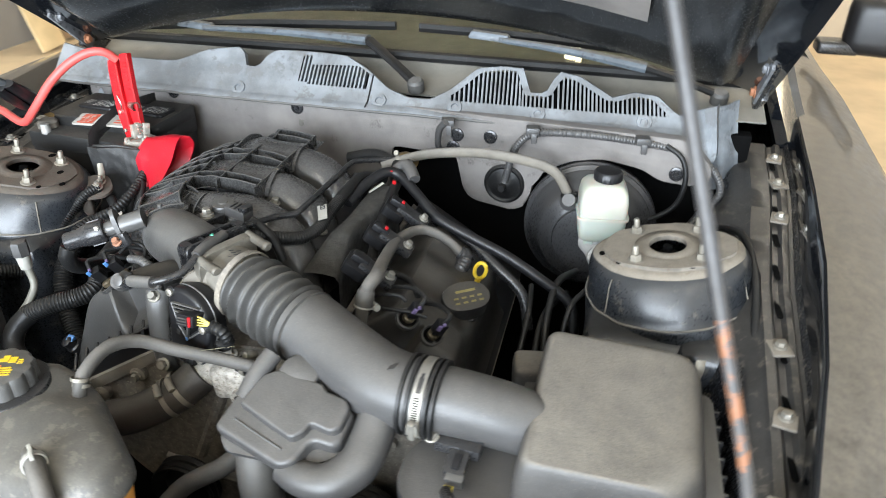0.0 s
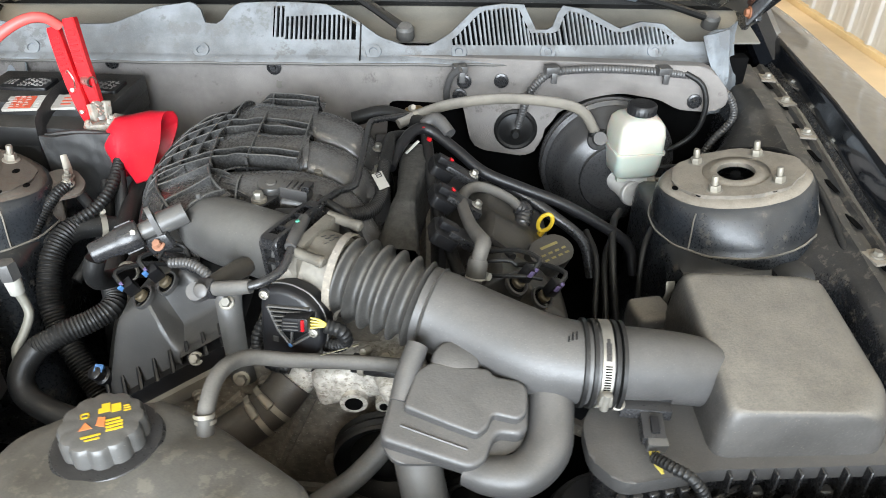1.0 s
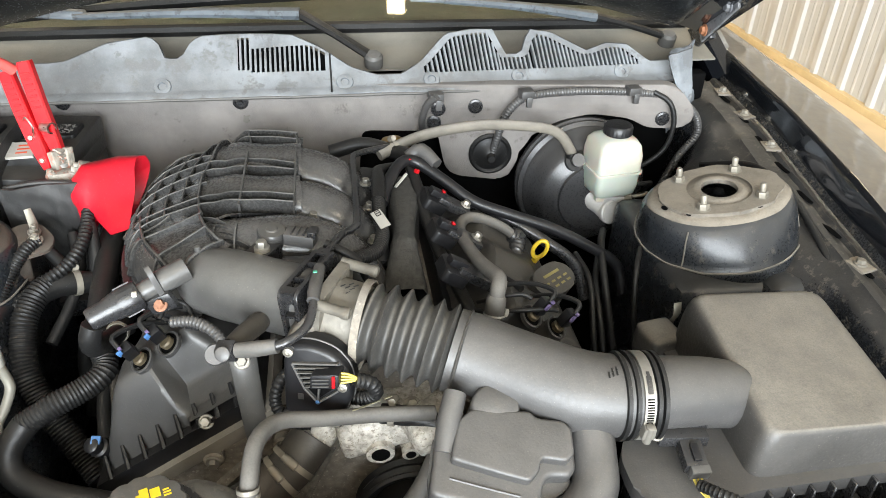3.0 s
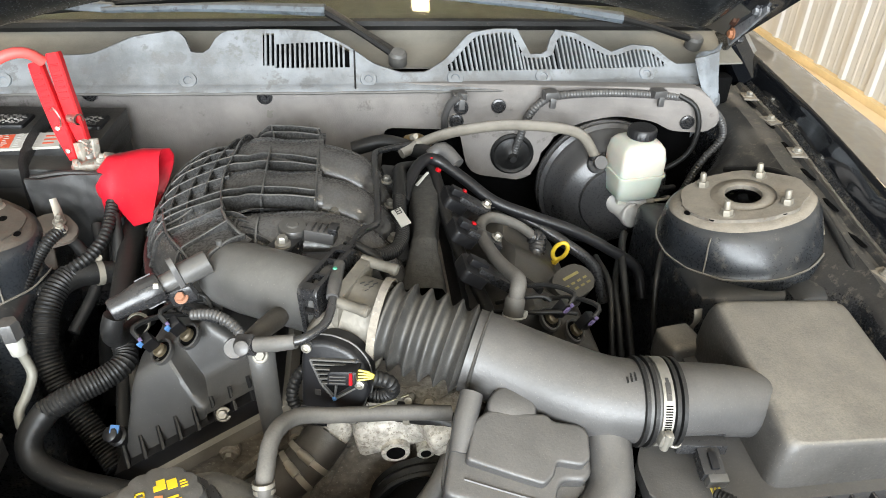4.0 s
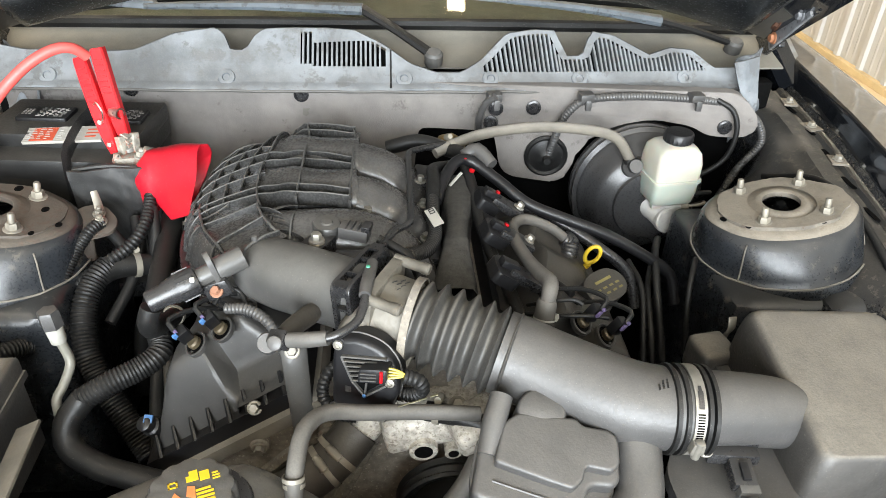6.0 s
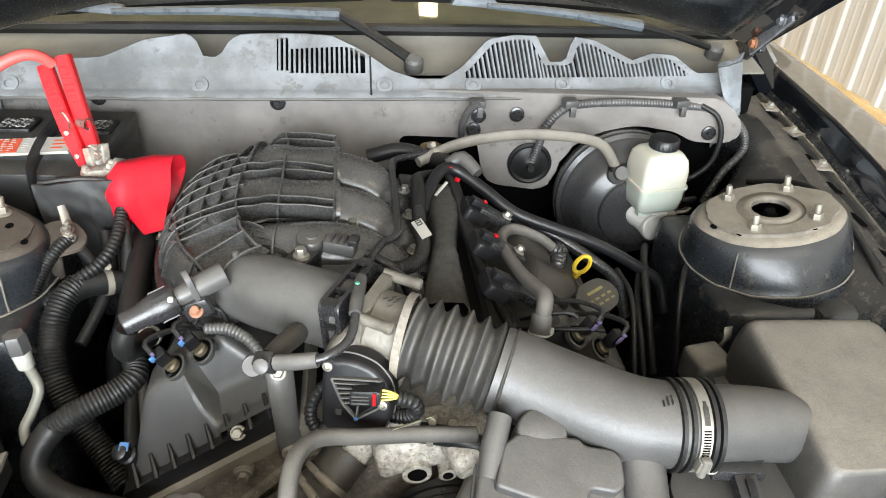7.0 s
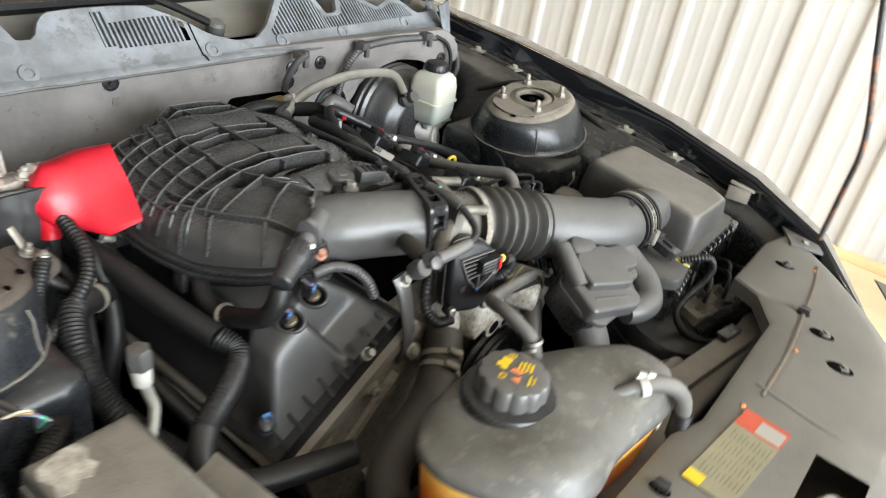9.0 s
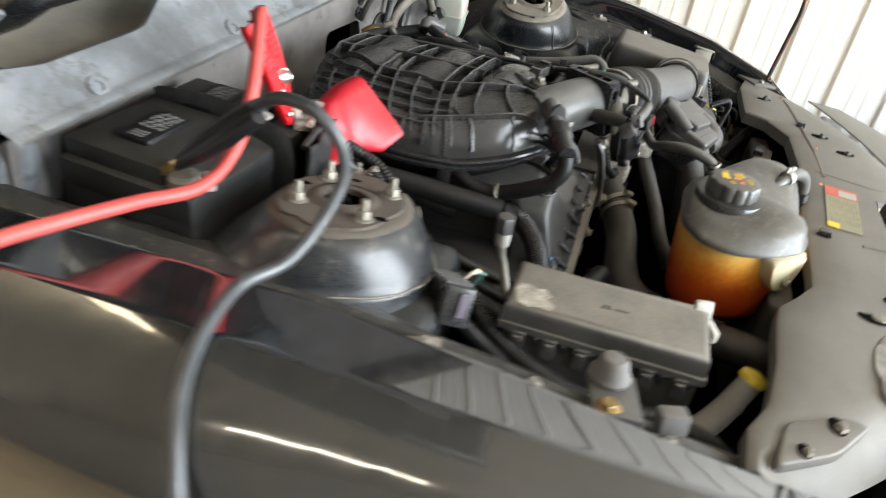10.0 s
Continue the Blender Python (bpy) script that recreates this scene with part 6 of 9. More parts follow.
    for x, y, z in ((-0.125, 0.862, 0.9925), (-0.088, 0.842, 0.9942), (-0.082, 0.836, 0.994), (-0.135, 0.852, 0.990)):
        part("paint_fleck", lathe(bmesh.new(), [(0.0016, 0), (0.0010, 0.0008), (0, 0.0008)], (x, y, z), (0, -0.2, 1), 7, caps=False), WHITE_CLIP, spout)
    # square throttle flange with two webbed pockets
    d = Vector((0.88, -0.45, 0.08)).normalized()
    m = frame_to((-0.047, 0.813, 0.955), d)
    bm = bmesh.new()
    prism(bm, round_outline([(-0.046, -0.046), (0.046, -0.046), (0.046, 0.046), (-0.046, 0.046)], 0.010, 4), m, -0.010, -0.005, 0.0015)
    prism(bm, round_outline([(-0.046, -0.046), (0.046, -0.046), (0.046, 0.046), (-0.046, 0.046)], 0.010, 4), m, 0.008, 0.013, 0.0015)
    lathe(bm, [(0.040, -0.008), (0.040, 0.010)], (-0.047, 0.813, 0.955), d, 32)
    for a in (-0.0445, -0.015, 0.015, 0.0445):
        for sx, sy, cx, cy in ((0.003, 0.012, a, 0.039), (0.003, 0.012, a, -0.039), (0.012, 0.003, 0.039, a), (0.012, 0.003, -0.039, a)):
            prism(bm, [(cx - sx / 2, cy - sy / 2), (cx + sx / 2, cy - sy / 2), (cx + sx / 2, cy + sy / 2), (cx - sx / 2, cy + sy / 2)], m, -0.006, 0.009)
    part("throttle_flange", bm, PLASTIC, t, "square flange with open webs")
    part("manifold_bolt", hexbolt(bmesh.new(), (-0.046, 0.985, 0.962), (0.2, 0, 1), 0.0058, 0.007), BOLT, t)
    for s in (0.45, 0.68):
        a = pick(O[0], s)
        part("lug", box(bmesh.new(), (a.x * 0.985, a.y, 0.878), (0.026, 0.022, 0.034), bev=0.004, taper=0.8), PLASTIC, t)


PLASTIC_MOULD = stuff_of("moulded_black_plastic", (0.042, 0.041, 0.040), 0.20, dust=0.14, bump=0.08, specks=0.25)
manifold()


THROTTLE_CAST = stuff_of("dull_throttle_casting", (0.150, 0.138, 0.115), 0.55, 0.3, vary=0.25, dust=0.3, dust_colour=(0.19, 0.17, 0.138), bump=0.35, grain=220, patch=26, stain=(0.10, 0.085, 0.065), stain_share=0.12)


def throttle():
    t = thing("throttle_body", (-0.01, 0.79, 0.93), "cast aluminium throttle body with a black actuator", "throttle body")
    d = Vector((0.88, -0.42, -0.10)).normalized()
    c = Vector((-0.032, 0.803, 0.954))
    bm = bmesh.new()
    m = frame_to(c, d)
    prism(bm, round_outline([(-0.044, -0.044), (0.044, -0.044), (0.044, 0.044), (-0.044, 0.044)], 0.016, 4), m, 0.0, 0.012, 0.003)
    lathe(bm, [(0.040, 0.01), (0.040, 0.040), (0.037, 0.046)], c, d, 32)
    part("casting", bm, THROTTLE_CAST, t)
    for a, b in ((-0.042, 0.042), (0.042, 0.042), (0.042, -0.042), (-0.042, -0.042)):
        q = m @ Vector((a * 0.93, b * 0.93, 0.004))
        part("boss", lathe(bmesh.new(), [(0.0060, -0.004), (0.0060, 0.030), (0.0068, 0.031), (0.0068, 0.037), (0.005, 0.039)], q, d, 14), THROTTLE_CAST, t, "pale cast boss")
    # actuator below in front: a flat cover over the gears, with a grille of slanted bars and a plug on its shoulder
    part("gasket_plate", lathe(bmesh.new(), [(0.040, -0.024), (0.043, -0.020), (0.043, -0.004), (0.040, 0.0)], Vector((-0.030, 0.752, 0.940)), Vector((0.18, -0.90, 0.40)), 36), RUBBER_TAN, t, "tan gear housing")
    fx, fz = Vector((0.953, -0.30, 0.0)).normalized(), Vector((-0.02, 0.16, 0.985))
    fz = (fz - fx * fz.dot(fx)).normalized()
    fn = fx.cross(fz)
    fn = fn if fn.y < 0 else -fn
    m = Matrix((fx, fn.cross(fx), fn)).transposed().to_4x4()
    m.translation = (-0.047, 0.722, 0.917)
    face = round_outline([(-0.030, -0.043), (0.012, -0.047), (0.030, -0.034), (0.040, -0.006), (0.036, 0.024), (0.020, 0.043), (-0.004, 0.050), (-0.026, 0.047), (-0.033, 0.030), (-0.034, -0.030)], 0.010, 5)
    bm = bmesh.new()
    pillow(bm, face, m, -0.030, 0.0, 0.006, 5)
    cover = part("actuator_cover", bm, PLASTIC_CLEAN, t, "flat black actuator cover", angle=50)
    part("cover_seam", sweep(bmesh.new(), [m @ Vector((x * 1.01, y * 1.01, -0.014)) for x, y in face + face[:1]], 0.0012, 6, caps=False), PLASTIC_SATIN, cover)

    def strip(pts, w, name="grille_bar"):
        P = [Vector((x, y, 0)) for x, y in pts]
        bm = bmesh.new()
        for a, b in zip(P, P[1:]):
            d_ = (b - a).normalized()
            n_ = Vector((-d_.y, d_.x, 0)) * w
            prism(bm, [((a + n_).x, (a + n_).y), ((a - n_).x, (a - n_).y), ((b - n_).x, (b - n_).y), ((b + n_).x, (b + n_).y)], m, -0.001, 0.0042, 0.0006, 1)
        part(name, bm, PLASTIC_SATIN, cover)

    strip([(-0.022, 0.028), (0.026, 0.034)], 0.0010, "grille_frame")
    strip([(-0.022, 0.028), (-0.010, 0.000), (0.004, -0.016), (0.026, 0.002)], 0.0011, "grille_frame")
    strip([(0.004, -0.016), (0.006, 0.008)], 0.0010, "grille_frame")
    for k_ in range(5):
        y_ = 0.023 - k_ * 0.0055
        strip([(-0.019 + k_ * 0.0022, y_), (0.014 if k_ > 1 else 0.022, y_ + 0.0055)], 0.0008)
    part("recess", prism(bmesh.new(), [(-0.020, 0.026), (0.022, 0.031), (0.022, 0.004), (0.004, -0.012), (-0.010, 0.002)], m, -0.001, 0.0006), BLACK_VOID, cover)
    for x_, y_ in ((-0.026, 0.040), (-0.029, -0.040), (0.022, -0.040), (0.030, 0.006)):
        ear = part("ear", lathe(bmesh.new(), [(0.0075, -0.012), (0.0075, -0.001), (0.0065, 0.0)], m @ Vector((x_, y_, 0)), fn, 16), PLASTIC_CLEAN, cover)
        part("screw", lathe(bmesh.new(), [(0.0052, 0), (0.0052, 0.003), (0.003, 0.004), (0.0028, 0.002), (0, 0.002)], m @ Vector((x_, y_, 0)), fn, 12, caps=False), BOLT, ear)
    con = part("connector", prism(bmesh.new(), round_outline([(0.000, 0.009), (0.030, 0.014), (0.031, 0.031), (0.001, 0.026)], 0.003, 2), m, -0.002, 0.016, 0.002), PLASTIC_CLEAN, cover, "black plug")
    for k_ in range(3):
        part("plug_rib", prism(bmesh.new(), [(0.003, 0.0125 + k_ * 0.004), (0.020, 0.0153 + k_ * 0.004), (0.020, 0.0167 + k_ * 0.004), (0.003, 0.0139 + k_ * 0.004)], m, 0.0155, 0.0172), PLASTIC_SATIN, con)
    part("lock_tab", prism(bmesh.new(), [(0.0235, 0.015), (0.0268, 0.0155), (0.0268, 0.029), (0.0235, 0.0285)], m, 0.012, 0.0185, 0.001, 1), RED, con, "red locking tab")
    bm = bmesh.new()
    for k_ in range(4):
        sweep(bm, [m @ Vector((0.029, 0.016 + k_ * 0.004, 0.008)), m @ Vector((0.038, 0.0175 + k_ * 0.003, 0.006)), m @ Vector((0.048, 0.018, 0.0))], 0.0012, 6)
    part("wires", bm, WIRE_YELLOW, con, "yellow wires")
    part("loom", sweep(bmesh.new(), [m @ Vector(p) for p in ((0.044, 0.018, 0.002), (0.058, 0.012, -0.004), (0.062, -0.002, -0.010), (0.052, -0.014, -0.014), (0.036, -0.020, -0.018))], 0.0082, 12, corr=(0.005, 0.0012)), RUBBER, con)
    part("paint_dot", lathe(bmesh.new(), [(0.0026, 0), (0.0, 0.001)], m @ Vector((0.004, -0.0145, 0.0042)), fn, 10, caps=False), BLUE, cover)
    part("label", prism(bmesh.new(), [(-0.018, -0.016), (-0.012, -0.016), (-0.012, -0.009), (-0.018, -0.009)], m, 0.0, 0.0005), PLASTIC_GREY, cover)
    part("code_sticker", bars(bmesh.new(), frame_to(c + d * 0.030 + Vector((0.0, 0.0, 0.0402)), Vector((0.1, -0.2, 1))), [(-0.008 + (k * 7 % 5) * 0.003, -0.006 + k * 0.0022, 0.006, 0.0012) for k in range(6)]), INK_BLACK, t, "worn black print on the casting")


throttle()


def intake_tube():
    t = thing("intake_tube", (0.15, 0.72, 0.90), "grey plastic intake tube with a corrugated bellows", "intake tube")
    bm = bmesh.new()
    sweep(bm, [(0.006, 0.781, 0.951), (0.030, 0.771, 0.947), (0.065, 0.757, 0.941), (0.100, 0.743, 0.934), (0.112, 0.738, 0.932)], [0.0445, 0.0500, 0.0500, 0.0495, 0.0470], 40, corr=(0.0172, 0.0115))
    part("bellows", bm, BELLOWS, t, "ribbed rubber bellows", angle=70)
    bm = bmesh.new()
    sweep(bm, [(0.098, 0.744, 0.935), (0.12, 0.735, 0.931), (0.15, 0.719, 0.926), (0.19, 0.697, 0.921), (0.225, 0.681, 0.918), (0.262, 0.673, 0.917), (0.285, 0.672, 0.917)], [0.0450, 0.0450, 0.0445, 0.0445, 0.0435, 0.042, 0.042], 36, step=0.008)
    elbow = part("elbow", bm, PLASTIC_GREY, t, "smooth satin elbow", angle=60)
    e = Vector((0.99, -0.06, -0.03)).normalized()
    bm = bmesh.new()
    for k in (0.0, 0.009, 0.030, 0.037):
        lathe(bm, [(0.0405, -0.003), (0.0458, -0.002), (0.0458, 0.002), (0.0405, 0.003)], Vector((0.258, 0.6735, 0.917)) + e * k, e, 36, caps=False)
    part("cuff", bm, RUBBER, t, "ridged rubber cuff")
    part("hose_clamp", band(bmesh.new(), Vector((0.278, 0.6725, 0.917)), e, 0.0432, 0.011, 0.002, False), BOLT, t, "bright worm-drive hose clamp")
    cq = Vector((0.278, 0.6725, 0.917))
    f0 = (Vector((0, 0, 1)) - e * e.z).normalized()
    g0 = f0.cross(e).normalized()
    g0 = g0 if g0.y < 0 else -g0

    def on_band(deg, r_=0.0452):
        """A frame on the band's outer face: x along the pipe, y round it, z outwards."""
        ra = math.radians(deg)
        z_ = f0 * math.cos(ra) + g0 * math.sin(ra)
        fm = Matrix((e, z_.cross(e), z_)).transposed().to_4x4()
        fm.translation = cq + z_ * r_
        return fm

    bm = bmesh.new()
    for k in range(10):
        prism(bm, [(-0.0034, -0.0006), (0.0034, -0.0006), (0.0034, 0.0006), (-0.0034, 0.0006)], on_band(52 + k * 3.4), -0.0004, 0.0005)
    part("clamp_slots", bm, BLACK_VOID, t, "worm slots cut in the clamp band")
    bm = bmesh.new()
    for k in range(9):
        w_ = 0.0026 if 1 < k else 0.0016
        prism(bm, [(-w_, -0.0014), (w_, -0.0014), (w_, 0.0014), (-w_, 0.0014)], on_band(18 + k * 3.2), -0.0004, 0.0004)
    part("clamp_window", bm, PLASTIC, t, "long window in the clamp band")
    bm = bmesh.new()
    fm = on_band(95)
    prism(bm, round_outline([(-0.0072, -0.008), (0.0072, -0.008), (0.0060, 0.008), (-0.0060, 0.008)], 0.002, 2), fm, -0.002, 0.0065, 0.002, 2)
    lathe(bm, [(0.0046, -0.012), (0.0046, 0.010), (0.003, 0.011)], fm @ Vector((0, 0, 0.004)), fm.to_3x3() @ Vector((0, 1, 0)), 10)
    part("clamp_screw", bm, BOLT, t, "clamp screw housing")
    part("hose_clamp", band(bmesh.new(), Vector((0.008, 0.780, 0.951)), (0.94, -0.32, -0.08), 0.0450, 0.0085, 0.002, False), ALU_DIRTY, t, "pale band clamp")
    bm = bmesh.new()
    sweep(bm, [(0.285, 0.673, 0.918), (0.325, 0.676, 0.912), (0.360, 0.679, 0.904), (0.385, 0.682, 0.896), (0.405, 0.684, 0.886)], [0.0378, 0.0375, 0.0375, 0.0365, 0.0340], 36, step=0.01)
    part("meter_duct", bm, PLASTIC_GREY, t, "smooth satin duct", angle=60)
    bm = bmesh.new()
    bars(bm, pose(0.247, 0.655, 0.964, -28, 0, 80), [(0.0, 0.0, 0.012, 0.002), (0.0, 0.004, 0.012, 0.002), (0.0, 0.008, 0.008, 0.002)])
    part("mould_mark", bm, PLASTIC, elbow)


intake_tube()


def airbox():
    t = thing("air_filter_box", (0.45, 0.69, 0.72), "dusty black plastic air filter box", "air filter box")
    # lid: steep walls at the front and the duct, a long fall towards the wing, a top that drops forwards
    foot_ = round_outline([(0.383, 0.600), (0.556, 0.604), (0.584, 0.650), (0.586, 0.818), (0.390, 0.820)], 0.018, 5)
    crown = round_outline([(0.399, 0.607), (0.514, 0.609), (0.528, 0.642), (0.534, 0.796), (0.403, 0.797)], 0.014, 5)
    bm = bmesh.new()
    prev = None
    for f, h in ((0, 0), (0.06, 0.32), (0.14, 0.58), (0.26, 0.77), (0.42, 0.89), (0.62, 0.96), (0.82, 0.992), (1.0, 1.0)):
        row = []
        for (bx, by), (cx, cy) in zip(foot_, crown):
            zt = 0.917 + (cy - 0.605) * 0.115 - (cx - 0.398) * 0.045
            row.append(bm.verts.new((bx + (cx - bx) * f, by + (cy - by) * f, 0.852 + (zt - 0.852) * h)))
        if prev:
            ring_faces(bm, prev, row)
        prev = row
    bm.faces.new(prev)
    lid = part("lid", bm, PLASTIC_DUSTY, t, "dust-covered lid", angle=60)
    bm = bmesh.new()
    prism(bm, round_outline([(0.262, 0.600), (0.288, 0.568), (0.385, 0.586), (0.592, 0.592), (0.602, 0.65), (0.600, 0.828), (0.374, 0.828), (0.372, 0.692), (0.330, 0.696), (0.285, 0.686), (0.262, 0.645)], 0.014, 4), pose(0, 0, 0), 0.840, 0.857, 0.004)
    part("lid_flange", bm, PLASTIC_GREY, t, "satin flange and shelf")
    bm = bmesh.new()
    prism(bm, round_outline([(0.270, 0.602), (0.292, 0.574), (0.388, 0.594), (0.586, 0.600), (0.594, 0.65), (0.592, 0.820), (0.380, 0.820), (0.378, 0.700), (0.290, 0.68)], 0.014, 4), pose(0, 0, 0), 0.66, 0.842, 0.0)
    tub = part("tub", bm, PLASTIC, t, "black lower tub")
    for k in range(9):
        x = 0.396 + k * 0.0235
        part("rib", box(bmesh.new(), (x, 0.587 + 0.006 * (k / 8), 0.830), (0.0032, 0.020, 0.052), rot=(0, 0, 4), bev=0.001, seg=1), PLASTIC, tub)
        if k % 3 == 1:
            part("latch_lug", box(bmesh.new(), (x + 0.012, 0.588, 0.815), (0.014, 0.012, 0.022), bev=0.002, seg=1), PLASTIC, tub)
    for k in range(6):
        x = 0.290 + k * 0.016
        part("rib", box(bmesh.new(), (x, 0.569 + k * 0.0028, 0.832), (0.010, 0.010, 0.014), rot=(0, 0, 10), bev=0.0015, seg=1), PLASTIC, tub)
    for k in range(8):
        part("rib", box(bmesh.new(), (0.600, 0.62 + k * 0.026, 0.832), (0.016, 0.004, 0.045), bev=0.001, seg=1), PLASTIC, tub)
    part("brass_insert", box(bmesh.new(), (0.578, 0.592, 0.846), (0.020, 0.016, 0.022), bev=0.004), RUBBER_PALE, t, "pale worn corner lug")
    for x, y in ((0.400, 0.838), (0.580, 0.840)):
        bm = bmesh.new()
        sweep(bm, [(x, y, 0.835), (x, y + 0.004, 0.862), (x, y - 0.006, 0.885), (x, y - 0.002, 0.900)], 0.006, 8, flat=0.25)
        part("spring_clip", bm, STEEL_DULL, t, "bent steel spring clip")
    part("side_ear", box(bmesh.new(), (0.378, 0.822, 0.848), (0.05, 0.05, 0.05), rot=(0, 0, 10), bev=0.012, seg=3), PLASTIC_DUSTY, t)
    # air flow sensor and plug on the duct
    s = thing("air_flow_sensor", (0.325, 0.635, 0.86), "black air flow sensor with a wired plug", "sensor")
    part("sensor_body", box(bmesh.new(), (0.322, 0.641, 0.884), (0.052, 0.018, 0.014), rot=(0, 0, -6), bev=0.003), PLASTIC, s)
    part("sensor_screw", hexbolt(bmesh.new(), (0.292, 0.640, 0.892), (0, -0.2, 1), 0.006, 0.005), BOLT, s)
    part("ridge", box(bmesh.new(), (0.330, 0.647, 0.892), (0.040, 0.005, 0.007), rot=(0, 0, -6), bev=0.001), PLASTIC, s)
    plug = part("plug", box(bmesh.new(), (0.325, 0.620, 0.878), (0.023, 0.030, 0.016), rot=(14, 0, -4), bev=0.003), PLASTIC, s, "black plug")
    part("plug_collar", box(bmesh.new(), (0.3265, 0.603, 0.8735), (0.020, 0.010, 0.015), rot=(14, 0, -4), bev=0.002), PLASTIC_SATIN, plug)
    part("latch", box(bmesh.new(), (0.3255, 0.616, 0.8875), (0.008, 0.018, 0.004), rot=(14, 0, -4), bev=0.001), PLASTIC_CLEAN, plug)
    bm = bmesh.new()
    for k in range(3):
        sweep(bm, [(0.318 + k * 0.004, 0.596, 0.872), (0.320 + k * 0.003, 0.585, 0.869), (0.326, 0.574, 0.866)], 0.0014, 6)
    part("wires", bm, WIRE_YELLOW, s, "yellow wires")
    part("loom", sweep(bmesh.new(), [(0.320, 0.588, 0.873), (0.330, 0.568, 0.883), (0.345, 0.554, 0.883), (0.359, 0.548, 0.862), (0.350, 0.552, 0.838), (0.318, 0.560, 0.820), (0.292, 0.560, 0.802), (0.298, 0.540, 0.775), (0.335, 0.510, 0.755), (0.40, 0.485, 0.745)], 0.0062, 12, corr=(0.0045, 0.001)), RUBBER, s, "black corrugated loom")


airbox()


def resonator():
    t = thing("resonator", (0.14, 0.63, 0.85), "satin grey plastic resonator under the intake tube", "resonator")
    nx = Vector((0.99, -0.10, -0.06)).normalized()
    ny = Vector((0.10, 0.93, 0.34)).normalized()
    nz = nx.cross(ny).normalized()
    ny = nz.cross(nx)
    m = Matrix.Translation((0.135, 0.635, 0.893)) @ Matrix((nx, ny, nz)).transposed().to_4x4()
    bm = bmesh.new()
    out = [(-0.077, -0.036), (-0.070, 0.018), (-0.056, 0.024), (-0.040, 0.040), (0.030, 0.036), (0.064, 0.030), (0.066, -0.030), (0.040, -0.045), (0.020, -0.052), (-0.060, -0.062)]
    prism(bm, round_outline(out, 0.012, 3), m, -0.016, -0.009, 0.003)
    part("flange", bm, PLASTIC_GREY, t, "moulded seam flange")
    bm = bmesh.new()
    pillow(bm, round_outline([(-0.076, -0.046), (0.014, -0.064), (0.028, -0.056), (0.036, -0.026), (0.060, -0.026), (0.067, -0.018), (0.067, 0.020), (0.030, 0.030), (-0.050, 0.028), (-0.068, 0.014)], 0.010, 6), m, -0.012, 0.009, 0.006, 6)
    chamber = part("chamber", bm, PLASTIC_GREY, t, "lower step of the chamber", angle=60)
    bm = bmesh.new()
    pillow(bm, round_outline([(-0.056, -0.016), (-0.006, -0.030), (0.018, -0.036), (0.028, -0.026), (0.031, -0.013), (0.056, -0.016), (0.064, -0.008), (0.064, 0.018), (0.056, 0.026), (0.030, 0.028), (0.024, 0.035), (-0.034, 0.036), (-0.048, 0.024)], 0.005, 4), m, 0.0, 0.0215, 0.004, 5)
    part("raised_block", bm, PLASTIC_GREY, t, "raised T-shaped block", angle=60)
    bm = bmesh.new()
    sweep(bm, [m @ Vector(p) for p in ((-0.056, -0.030, 0.009), (-0.020, -0.039, 0.009), (0.010, -0.046, 0.009))], 0.0014, 6)
    part("ridge", bm, PLASTIC_GREY, chamber)
    bm = bmesh.new()
    P = [m @ Vector(p) for p in ((-0.060, -0.004, 0.006), (-0.056, 0.025, 0.015), (-0.050, 0.052, 0.020))]
    sweep(bm, P, [0.0115, 0.012, 0.0115], 18, step=0.006)
    part("stub", bm, PLASTIC_GREY, t)
    bm = bmesh.new()
    lathe(bm, [(0.024, -0.03), (0.025, 0.009), (0.024, 0.013), (0.0215, 0.0155), (0.0, 0.017)], m @ Vector((-0.010, 0.040, 0.006)), nz * 0.9 - ny * 0.12, 32, caps=False)
    part("dome", bm, PLASTIC_GREY, t, angle=50)
    bm = bmesh.new()
    P = [m @ Vector(p) for p in ((0.088, 0.058, 0.006), (0.090, 0.030, -0.004), (0.091, 0.0, -0.010), (0.088, -0.030, -0.012), (0.066, -0.056, -0.014), (0.034, -0.060, -0.016), (0.010, -0.056, -0.018))]
    sweep(bm, P, [0.0235, 0.0235, 0.0235, 0.0235, 0.022, 0.019, 0.015], 28, step=0.006)
    part("u_arm", bm, PLASTIC_GREY, t, "curved arm into the elbow", angle=60)
    bm = bmesh.new()
    prism(bm, round_outline([(-0.066, -0.040), (0.060, -0.045), (0.060, 0.024), (-0.05, 0.034)], 0.016, 4), m, -0.060, -0.014, 0.0, top=round_outline([(-0.073, -0.050), (0.062, -0.050), (0.064, 0.028), (-0.055, 0.036)], 0.016, 4))
    part("lower_chamber", bm, PLASTIC, t, "black lower half")


resonator()


